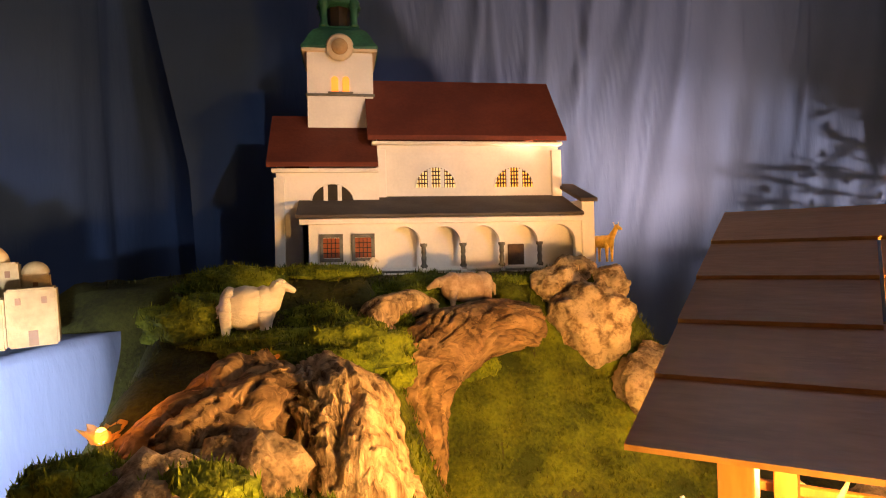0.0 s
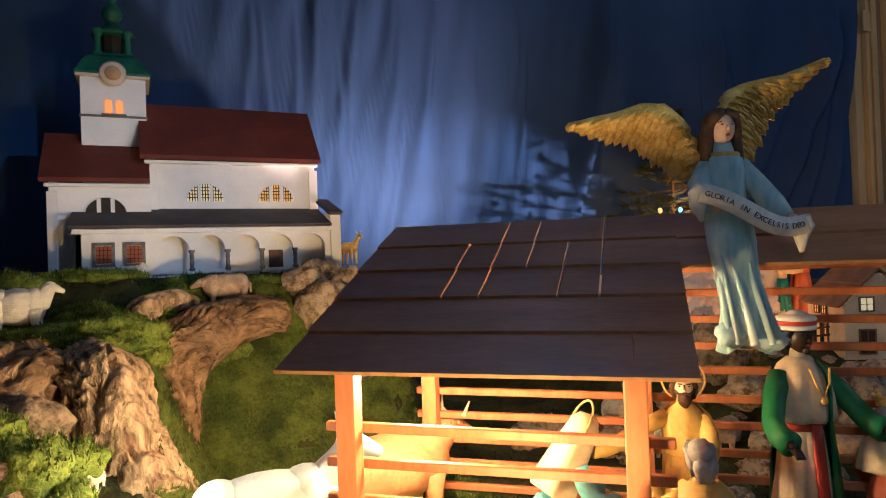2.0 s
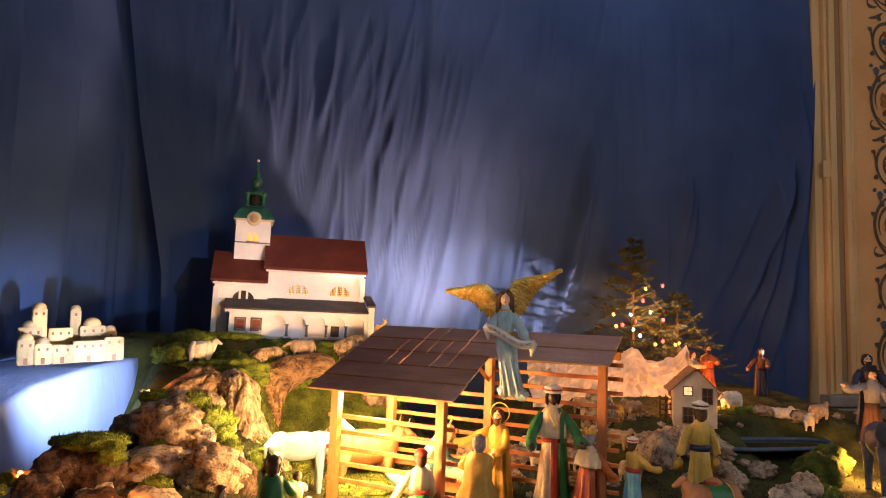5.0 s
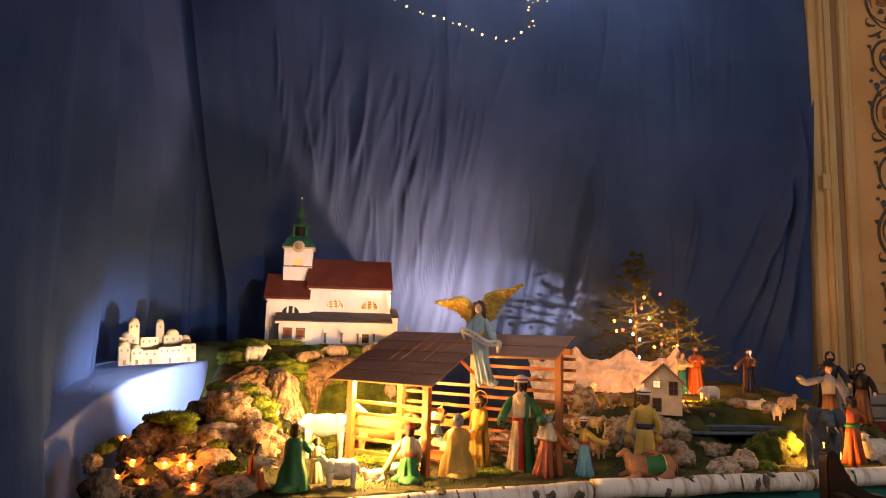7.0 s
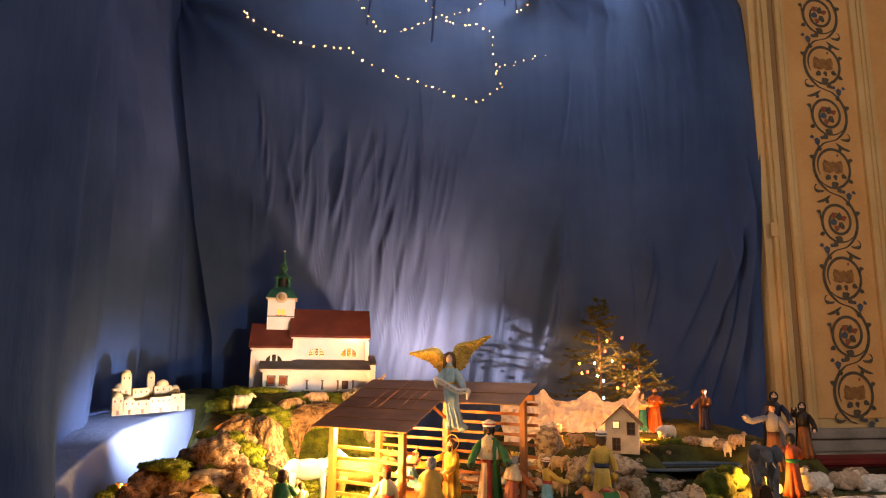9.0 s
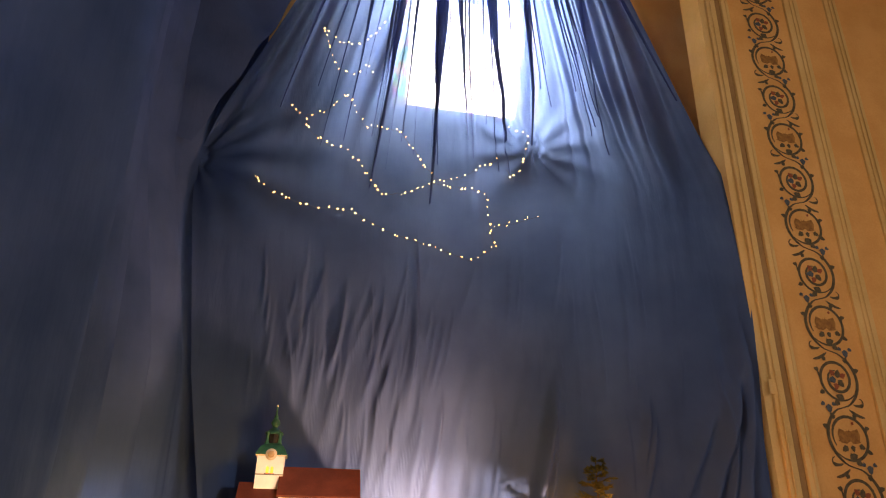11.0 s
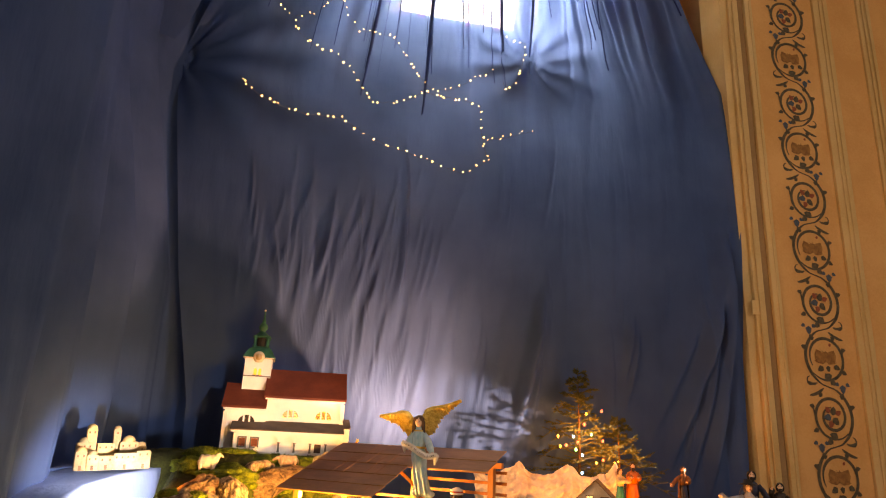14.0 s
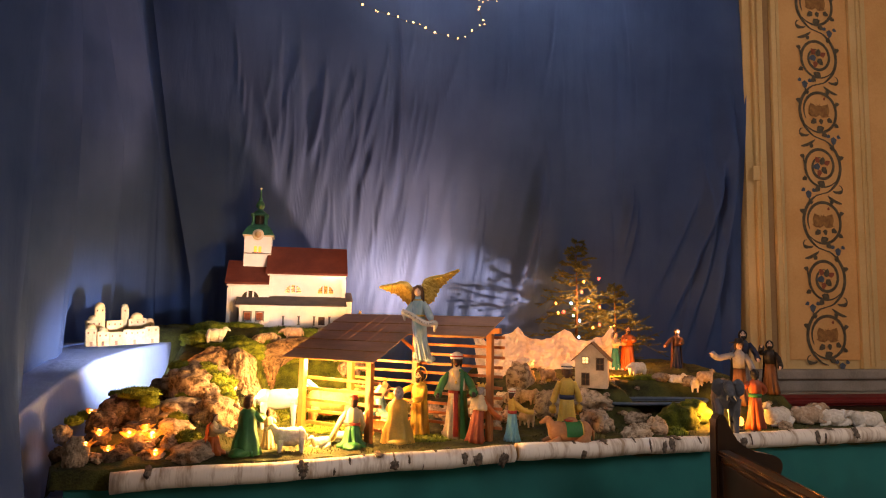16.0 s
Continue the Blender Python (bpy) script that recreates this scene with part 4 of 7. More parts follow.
ROWS = 5
for r in range(ROWS):
    v0, v1 = -0.03 + (RUN + 0.03) * r / ROWS, -0.03 + (RUN + 0.03) * (r + 1) / ROWS + 0.010
    n = 9
    for k in range(n):
        u0, u1 = -0.004 + 0.512 * k / n, -0.004 + 0.512 * (k + 1) / n
        gap = 0.0034 if random.random() < 0.7 and 2 < k < 8 and r < 3 else 0.0
        roof_board(u0 + gap, u1, v0, v1)
for r in range(2):
    v0, v1 = -0.03 + 0.195 * r / 2, -0.03 + 0.195 * (r + 1) / 2 + 0.008
    for k in range(8):
        roof_board(0.5082 + 0.387 * k / 8, 0.5082 + 0.387 * (k + 1) / 8, v0, v1)
S0 = 1.03


def post(u, v, z1, w=0.0138):
    return soft_box("post", (u - w, u + w, -v - w, -v + w, S0 - 0.01, z1), "timber", stable, 0.002)


def under(v):
    return RZ - SLOPE * v - 0.012


posts = [(0.065, 0.36), (0.44, 0.36), (0.065, 0.0), (0.45, 0.0), (0.84, 0.0), (0.84, 0.075)]
for u, v in posts[:5]:
    post(u, v, under(v))


def rail(a, b, z, name="rail", w=0.006, h=0.0064):
    a, b = Vector((a[0], -a[1], z)), Vector((b[0], -b[1], z + 0.004 * random.uniform(-1, 1)))
    d = (b - a)
    m = Matrix.Translation(a) @ d.to_track_quat("X", "Z").to_matrix().to_4x4()
    bm = bmesh.new()
    box(bm, 0, d.length, -w, w, -h, h, 0, m)
    bmesh.ops.bevel(bm, geom=bm.edges[:], offset=0.0015, segments=1, affect="EDGES")
    return part(name, bm, "timber", stable)


for z in (1.085, 1.135, 1.185, 1.235, 1.285):
    rail((0.02, 0.336), (0.485, 0.336), z)
for z in (1.08, 1.125, 1.17, 1.215, 1.26, 1.305, 1.35):
    rail((0.03, -0.025), (0.89, -0.025), z)
for z in (1.395, 1.44, 1.48):
    rail((0.43, -0.025), (0.90, -0.025), z)
rail((0.44, 0.02), (0.90, 0.02), under(0.02) - 0.03, "ridge_beam", 0.010, 0.012)
for u in (0.44,):
    bm = bmesh.new()
    tube(bm, [(u, -0.40, under(0.40) + 0.002), (u, 0.0, under(0.0) - 0.012)], 0.013, 4)
    part("rafter", bm, "timber", stable)
bm = bmesh.new()
tube(bm, [(0.45, 0.0, under(0.0) - 0.15), (0.45, -0.15, under(0.15) - 0.01)], 0.009, 4)
part("brace", bm, "timber", stable)


# ---- logs, rocks, driftwood and moss ----
def birch_log(a, b, r, seed, label):
    a, b = Vector(a), Vector(b)
    log = thing("birch_log", label, "log", "birch logs along the platform edge")
    d = (b - a).normalized()
    n = 26
    pts, rad = [], []
    for i in range(n + 1):
        t = i / n
        p = a.lerp(b, t) + Vector((0, 0.010 * math.sin(t * 5 + seed), 0.008 * noise.noise(Vector((t * 4, seed, 0)))))
        pts.append(p)
        rad.append(r * (1 + 0.10 * noise.noise(Vector((t * 7, seed, 5)))))
    bm = bmesh.new()
    tube(bm, pts, rad, 18, 0, 0.06, seed, 1)
    part("bark", bm, ["birch", "cut"], log, "white peeling birch bark", True)
    rnd = random.Random(int(seed * 10))
    for k in range(int((b - a).length * 15)):
        i = rnd.randrange(1, n)
        ang = rnd.uniform(-0.7, 2.4)
        s = d.cross(Vector((0, 0, 1))).normalized()
        o = (s * math.cos(ang) + Vector((0, 0, 1)) * math.sin(ang))
        p = pts[i] + o * rad[i] * 0.985
        q = o.to_track_quat("Z", "X").to_matrix().to_4x4()
        big = rnd.random()
        w, l = (rnd.uniform(0.002, 0.008), rnd.uniform(0.006, 0.024)) if big > 0.45 else (rnd.uniform(0.010, 0.022), rnd.uniform(0.014, 0.03))
        bm = bmesh.new()
        ball(bm, (0, 0, 0), 1.0, 0, 3, (w, l, 0.0035), 0.75, 2.1, k * 3.1 + seed)
        ob = part("scar", bm, "knot", log, "", True)
        around = (d - o * d.dot(o)).normalized()
        m = Matrix((around, o.cross(around), o)).transposed().to_4x4()
        ob.matrix_world = Matrix.Translation(p) @ m
    return log


birch_log((-1.475, 2.845, 0.990), (0.03, 3.070, 1.008), 0.036, 1.0, "white birch log with dark scars edging the platform")
birch_log((0.05, 3.085, 1.012), (1.02, 3.150, 1.008), 0.036, 4.0, "white birch log with dark knots beside the rocks")
birch_log((1.05, 3.17, 1.010), (2.30, 3.270, 1.020), 0.038, 7.0, "rough birch log with many dark diamond scars")


def rock(x, y, size, sc=(1, 1, 0.7), seed=0.0, z=None, material="rock", name="rock", label="pale rough limestone rock", lift=0.35):
    bm = bmesh.new()
    ball(bm, (0, 0, 0), size, 0, 4, sc, 0.27, 1.3, seed)
    for v in bm.verts:
        q = v.co / size * 2.4 + Vector((seed, 0, seed))
        v.co *= 1 - 0.13 * smooth(0.13, 0.0, abs(noise.noise(q))) - 0.07 * smooth(0.12, 0.0, abs(noise.noise(q * 2.3))) + 0.06 * noise.noise(q * 3.1) + 0.07 * noise.noise(q * 6.3) + 0.05 * noise.noise(q * 12.0)
    ob = part(name, bm, material, None, "", True)
    for p in ob.data.polygons:
        p.use_smooth = True
    ob.matrix_world = Matrix.Translation((x, y, (ground(x, y) if z is None else z) + size * sc[2] * lift)) @ Matrix.Rotation(seed * 1.7, 4, "Z")
    return tagged(ob, label, "rock", "rocks of the landscape")


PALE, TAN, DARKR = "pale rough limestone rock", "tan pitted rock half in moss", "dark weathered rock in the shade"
for x, y, s, sc, sd, lb in (
        (0.596, 3.45, 0.085, (1.35, 0.8, 0.75), 1, PALE), (0.681, 3.215, 0.062, (1.35, 0.8, 0.75), 2, PALE), (0.823, 3.275, 0.055, (0.9, 0.8, 1.0), 3, PALE),
        (0.84, 3.509, 0.06, (1.3, 0.8, 0.6), 4, DARKR), (0.60, 3.62, 0.085, (1.7, 0.9, 0.7), 5, TAN), (0.378, 3.96, 0.10, (1.0, 0.8, 1.0), 6, TAN),
        (0.41, 3.60, 0.095, (1.1, 0.8, 0.9), 41, TAN), (0.30, 3.80, 0.06, (1.2, 0.9, 0.8), 7, PALE), (0.22, 3.95, 0.065, (1.2, 0.9, 0.8), 8, DARKR), (0.12, 3.85, 0.06, (1.3, 0.9, 0.7), 9, PALE),
        (-0.02, 3.95, 0.07, (1.3, 0.9, 0.7), 10, PALE), (-0.16, 4.05, 0.075, (1.2, 0.9, 0.8), 11, TAN), (0.10, 3.60, 0.045, (1.4, 0.9, 0.7), 12, PALE),
        (0.2, 3.66, 0.05, (1.2, 0.9, 0.8), 13, TAN), (1.40, 3.90, 0.06, (1.5, 0.9, 0.55), 14, PALE), (1.25, 3.95, 0.05, (1.4, 0.9, 0.6), 15, TAN),
        (1.72, 3.52, 0.055, (1.3, 0.9, 0.7), 16, PALE), (1.95, 3.55, 0.06, (1.5, 0.9, 0.6), 17, PALE), (2.15, 3.5, 0.06, (1.6, 0.9, 0.55), 18, TAN), (1.60, 3.36, 0.04, (1.2, 0.9, 0.7), 19, TAN),
        # edge below the church
        (-0.64, 4.405, 0.055, (1.2, 0.8, 0.6), 36, TAN), (-0.70, 4.33, 0.06, (1.0, 0.8, 0.9), 37, TAN), (-0.58, 4.36, 0.05, (1.1, 0.8, 0.8), 38, PALE), (-0.52, 4.25, 0.06, (1.1, 0.9, 0.9), 39, DARKR), (-0.66, 4.26, 0.085, (1.0, 0.8, 1.0), 42, TAN), (-0.58, 4.20, 0.07, (1.2, 0.8, 0.9), 43, TAN)):
    rock(x, y, s, sc, sd, label=lb)
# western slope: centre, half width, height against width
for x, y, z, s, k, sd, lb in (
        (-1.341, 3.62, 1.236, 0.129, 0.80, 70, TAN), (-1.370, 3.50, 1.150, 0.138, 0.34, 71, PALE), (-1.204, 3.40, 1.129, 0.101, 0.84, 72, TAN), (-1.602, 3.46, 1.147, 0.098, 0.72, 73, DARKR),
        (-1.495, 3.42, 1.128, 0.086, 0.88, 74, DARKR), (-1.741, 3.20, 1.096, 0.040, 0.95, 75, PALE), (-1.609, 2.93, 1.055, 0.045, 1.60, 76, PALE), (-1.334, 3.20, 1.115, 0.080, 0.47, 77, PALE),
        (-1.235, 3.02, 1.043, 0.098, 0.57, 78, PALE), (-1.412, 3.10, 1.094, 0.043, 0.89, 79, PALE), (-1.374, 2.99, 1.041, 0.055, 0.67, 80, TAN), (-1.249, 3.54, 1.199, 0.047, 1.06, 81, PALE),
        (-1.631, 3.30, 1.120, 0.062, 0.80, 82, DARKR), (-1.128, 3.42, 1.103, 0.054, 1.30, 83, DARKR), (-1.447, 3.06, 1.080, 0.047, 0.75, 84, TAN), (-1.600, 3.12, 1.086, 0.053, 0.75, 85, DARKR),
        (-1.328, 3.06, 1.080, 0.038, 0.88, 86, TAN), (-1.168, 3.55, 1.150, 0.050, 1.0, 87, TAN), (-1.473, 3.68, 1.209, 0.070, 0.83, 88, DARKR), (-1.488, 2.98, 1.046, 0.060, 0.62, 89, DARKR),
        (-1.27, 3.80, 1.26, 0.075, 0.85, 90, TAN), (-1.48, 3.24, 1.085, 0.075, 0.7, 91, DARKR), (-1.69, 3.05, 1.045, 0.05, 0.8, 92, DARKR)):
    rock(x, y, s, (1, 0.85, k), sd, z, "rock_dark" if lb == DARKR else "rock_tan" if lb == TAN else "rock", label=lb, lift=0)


def driftwood(name, label, pts, radii, seed, material="bark", seg=30, steps=40, rough=0.42, sz=1.0):
    """A gnarled root: a smooth spine with heavy lengthwise ridges."""
    pts = [Vector(p) for p in pts]
    sp, sr = [], []
    m = len(pts) - 1
    for k in range(steps + 1):
        t = k / steps * m
        i = min(int(t), m - 1)
        f = t - i
        p0, p1, p2, p3 = pts[max(i - 1, 0)], pts[i], pts[i + 1], pts[min(i + 2, m)]
        sp.append(0.5 * ((2 * p1) + (p2 - p0) * f + (2 * p0 - 5 * p1 + 4 * p2 - p3) * f * f + (3 * p1 - p0 - 3 * p2 + p3) * f ** 3))
        sr.append(lerp(radii[i], radii[i + 1], f * f * (3 - 2 * f)))
    bm = bmesh.new()
    rings = []
    for k, p in enumerate(sp):
        d = (sp[min(k + 1, steps)] - sp[max(k - 1, 0)]).normalized()
        up = Vector((0, 1, 0)) if abs(d.y) < 0.8 else Vector((1, 0, 0))
        s1 = d.cross(up).normalized()
        s2 = s1.cross(d).normalized()
        t, ring = k / steps, []
        for i in range(seg):
            a = 2 * math.pi * i / seg
            c, n = math.cos(a), math.sin(a)
            q = Vector((c * 1.3 + seed, n * 1.3, t * 2.2))
            k1 = 1 + rough * 0.8 * noise.noise(q)
            w = a + 1.2 * noise.noise(Vector((t * 3, seed, c)))
            q = Vector((math.cos(w) * 3.4 + seed, math.sin(w) * 3.4, t * 2.6))
            crack = abs(noise.noise(q))
            fine = abs(noise.noise(q * 2.7 + Vector((0, 0, t * 3))))
            k1 *= 1 - 0.20 * smooth(0.13, 0.0, crack) - 0.07 * smooth(0.14, 0.0, fine) + 0.04 * noise.noise(q * 5)
            ring.append(bm.verts.new(p + (s1 * c + s2 * n * sz) * sr[k] * k1))
        rings.append(ring)
    for a, b in zip(rings, rings[1:]):
        for i in range(seg):
            bm.faces.new((a[i], a[(i + 1) % seg], b[(i + 1) % seg], b[i]))
    bm.faces.new(rings[0]); bm.faces.new(rings[-1])
    for v in bm.verts:
        q = v.co * 55
        v.co += Vector((noise.noise(q), noise.noise(q + Vector((9, 0, 0))), 0.5 * noise.noise(q + Vector((0, 9, 0))))) * 0.005
    ob = part(name, bm, material, None, "", True)
    return tagged(ob, label, "driftwood", "driftwood of the hill")


driftwood("driftwood_stump", "gnarled grey-brown driftwood stump on the hill", [(-1.06, 3.74, 1.02), (-1.10, 3.77, 1.12), (-1.135, 3.84, 1.22), (-1.16, 3.92, 1.30), (-1.19, 3.99, 1.36)], [0.125, 0.088, 0.080, 0.086, 0.04], 3.0, seg=130, steps=130, rough=0.36)
driftwood("driftwood_stump", "layered driftwood boulder under the moss", [(-1.37, 3.93, 1.17), (-1.34, 3.90, 1.25), (-1.29, 3.93, 1.32), (-1.25, 3.98, 1.36)], [0.08, 0.105, 0.095, 0.04], 8.0, "bark2", 100, 80, 0.55)
driftwood("driftwood_arch", "weathered driftwood root arching over the moss", [(-1.085, 4.03, 1.10), (-1.065, 4.08, 1.20), (-1.04, 4.14, 1.29), (-0.975, 4.20, 1.352), (-0.88, 4.24, 1.385), (-0.775, 4.27, 1.383)], [0.075, 0.080, 0.080, 0.072, 0.055, 0.045], 5.0, "bark2", 120, 140, 0.28)
driftwood("driftwood_root", "dark twisted root below the church", [(-1.09, 4.13, 1.34), (-1.095, 4.20, 1.41), (-1.03, 4.25, 1.435), (-0.97, 4.28, 1.425)], [0.040, 0.040, 0.028, 0.014], 12.0, "bark", 60, 50, 0.5)
driftwood("driftwood_root", "broken bark piece beside the gilded horse", [(-0.72, 4.36, 1.44), (-0.66, 4.37, 1.475), (-0.60, 4.39, 1.485)], [0.025, 0.035, 0.02], 15.0, "bark", 22, 18, 0.6)


def moss_pad(x, y, size, sc, seed, z=None, label="bright green moss cushion", material="moss"):
    bm = bmesh.new()
    zz = ground(x, y) if z is None else z
    ball(bm, (0, 0, 0), size, 0, 4, sc, 0.30, 2.2, seed)
    ob = part("moss_cushion", bm, material, None, "", True)
    ob.location = (x, y, zz)
    tagged(ob, label, "moss", "moss cushions")
    return ob


pads = [(-1.27, 4.12, 0.09, (1.3, 0.8, 0.28), 1, None), (-1.14, 4.06, 0.09, (1.1, 0.8, 0.5), 2, None), (-1.4, 4.2, 0.09, (1.1, 0.9, 0.55), 3, None), (-1.22, 4.03, 0.055, (1.6, 0.7, 0.4), 4, 1.375),
        (-1.07, 4.03, 0.03, (0.9, 0.8, 0.7), 5, 1.34), (-0.86, 3.86, 0.13, (1.1, 0.9, 0.28), 13, None), (-0.88, 3.98, 0.08, (1.0, 0.7, 0.4), 15, None), (-1.0, 4.36, 0.07, (1.5, 0.6, 0.2), 17, None),
        (-0.8, 4.38, 0.06, (1.6, 0.5, 0.2), 18, None), (-1.2, 4.36, 0.07, (1.6, 0.6, 0.25), 19, None), (-0.9, 4.25, 0.05, (1.2, 0.7, 0.6), 20, 1.3), (-0.3, 3.32, 0.1, (1.4, 0.7, 0.12), 21, None),
        (1.18, 4.02, 0.1, (1.8, 0.8, 0.2), 24, None), (-1.15, 4.14, 0.06, (1.2, 0.8, 0.7), 40, 1.385), (-1.2, 4.22, 0.07, (1.2, 0.8, 0.6), 41, 1.4), (-1.1, 4.04, 0.045, (1.1, 0.7, 0.5), 42, 1.362),
        (-1.17, 4.0, 0.05, (1.3, 0.7, 0.4), 43, 1.372), (-1.36, 4.3, 0.08, (1.2, 0.8, 0.5), 44, None), (-0.7, 3.56, 0.12, (1.2, 0.9, 0.12), 26, None), (-1.05, 4.22, 0.035, (0.8, 0.7, 0.7), 27, 1.4),
        (0.92, 3.3, 0.06, (1.2, 0.8, 0.6), 28, None), (-1.531, 3.44, 0.086, (1, 0.8, 0.28), 60, 1.222), (-1.473, 3.38, 0.037, (1, 0.8, 0.86), 61, 1.195), (-1.289, 3.62, 0.05, (1.1, 0.9, 0.8), 62, 1.3),
        (-1.24, 3.6, 0.055, (1, 0.9, 0.78), 63, 1.262), (-1.196, 3.58, 0.045, (1, 0.8, 0.8), 64, 1.21), (-1.363, 3.52, 0.033, (1, 0.8, 0.83), 65, 1.187), (-1.334, 3.24, 0.04, (1, 0.8, 0.62), 66, 1.142),
        (-1.261, 3.06, 0.045, (1, 0.8, 0.58), 67, 1.1), (-1.716, 3.24, 0.033, (1, 0.8, 0.54), 68, 1.14), (-1.703, 3.34, 0.03, (1, 0.8, 0.6), 69, 1.145), (-1.4, 3.66, 0.05, (1.1, 0.8, 0.5), 45, 1.318),
        (-1.2, 3.7, 0.05, (1.0, 0.8, 0.8), 46, 1.235), (-1.6, 3.5, 0.05, (1.2, 0.8, 0.4), 47, 1.212), (-1.165, 3.47, 0.04, (1.0, 0.8, 0.7), 48, 1.19), (-1.07, 3.62, 0.05, (0.8, 0.7, 0.8), 25, 1.12)]
for p in pads:
    moss_pad(*p)
moss_pad(1.02, 3.42, 0.095, (1.1, 0.8, 0.95), 22, 1.06, "dark mossy mound beside the pond", "moss_bank")
moss_pad(1.16, 3.50, 0.08, (1.1, 0.8, 0.8), 23, 1.10, "dark mossy mound beside the pond", "moss_bank")

# moss tufts: fine upright blades over the cushions and parts of the ground
rnd = random.Random(5)
verts, faces = [], []


def tuft(p, h, w):
    a = rnd.uniform(0, 6.28)
    dx, dy = math.cos(a) * w, math.sin(a) * w
    lx, ly = rnd.uniform(-0.5, 0.5) * h, rnd.uniform(-0.5, 0.5) * h
    k = len(verts)
    verts.extend(((p[0] - dx, p[1] - dy, p[2]), (p[0] + dx, p[1] + dy, p[2]), (p[0] + lx, p[1] + ly, p[2] + h)))
    faces.append((k, k + 1, k + 2))


for x, y, s, sc, sd, z in pads:
    zz = ground(x, y) if z is None else z
    for k in range(int(75000 * s * s * sc[0]) + 300):
        a, b = rnd.uniform(0, 6.283), math.acos(rnd.uniform(-0.1, 1))
        d = Vector((math.sin(b) * math.cos(a), math.sin(b) * math.sin(a), math.cos(b)))
        q = d * 2.2 + Vector((sd, sd * 0.7, 0))
        r = s * (1 + 0.30 * (noise.noise(q) + 0.5 * noise.noise(q * 2.3) + 0.25 * noise.noise(q * 5.1)))
        tuft((x + d.x * r * sc[0], y + d.y * r * sc[1], zz + d.z * r * sc[2] - 0.002), rnd.uniform(0.005, 0.013), 0.0016)
me = bpy.data.meshes.new("moss_tufts")
me.from_pydata(verts, [], faces)
me.materials.append(M["moss"])
tagged(new("moss_tufts", me), "fine bright green moss shoots on the cushions", "moss", kind="stuff")
verts, faces = [], []
for k in range(26000):
    x, y = rnd.uniform(-1.66, 2.4), rnd.uniform(2.9, 4.6)
    if y < front(x) + 0.06 or noise.noise(Vector((x * 3.5, y * 3.5, 8))) < -0.12:
        continue
    tuft((x, y, ground(x, y) - 0.002), rnd.uniform(0.006, 0.018), 0.002)
me = bpy.data.meshes.new("ground_litter")
me.from_pydata(verts, [], faces)
me.materials.append(M["moss_dark"])
tagged(new("ground_litter", me), "dark dry moss and litter on the ground", "moss", kind="stuff")

# the bank of moss between the stable and the driftwood
verts, faces = [], []
NB = 60
for j in range(NB + 1):
    for i in range(NB + 1):
        x, y = lerp(-1.12, -0.42, i / NB), lerp(3.58, 4.46, j / NB)
        verts.append((x, y, ground(x, y) + 0.010 + 0.022 * noise.noise(Vector((x * 16, y * 16, 4))) + 0.010 * noise.noise(Vector((x * 45, y * 45, 9))) - 0.03 * smooth(0.85, 1.0, max(abs(i / NB - 0.5), abs(j / NB - 0.5)) * 2)))
faces = [(j * (NB + 1) + i, j * (NB + 1) + i + 1, (j + 1) * (NB + 1) + i + 1, (j + 1) * (NB + 1) + i) for j in range(NB) for i in range(NB)]
bank = list(verts)
tagged(sheet("moss_bank", verts, faces, "moss_bank"), "soft green moss bank beside the driftwood", "moss", kind="stuff")
verts, faces = [], []
for k in range(30000):
    p = Vector(bank[rnd.randrange(len(bank))]) + Vector((rnd.uniform(-0.008, 0.008), rnd.uniform(-0.01, 0.01), -0.004))
    tuft(p, rnd.uniform(0.006, 0.014), 0.0017)
me = bpy.data.meshes.new("moss_tufts")
me.from_pydata(verts, [], faces)
me.materials.append(M["moss_bank"])
tagged(new("moss_tufts", me), "fine green moss shoots on the bank", "moss", kind="stuff")

# pond with a blue rim
pond = thing("pond", "small dark reflecting pond with a blue rim", "pond")
cx, cy = 1.02, 3.70
ring = [(cx + 0.36 * math.cos(a) * (1 + 0.1 * math.sin(3 * a)), cy + 0.13 * math.sin(a) * (1 + 0.12 * math.cos(2 * a))) for a in (2 * math.pi * k / 40 for k in range(40))]
bm = bmesh.new()
bm.faces.new([bm.verts.new((x, y, 1.128)) for x, y in ring])
part("water", bm, "water", pond, "dark still water")
bm = bmesh.new()
tube(bm, [(x, y, 1.132) for x, y in ring + ring[:1]], 0.009, 6)
part("pond_rim", bm, "rim", pond, "blue-grey painted rim", True)


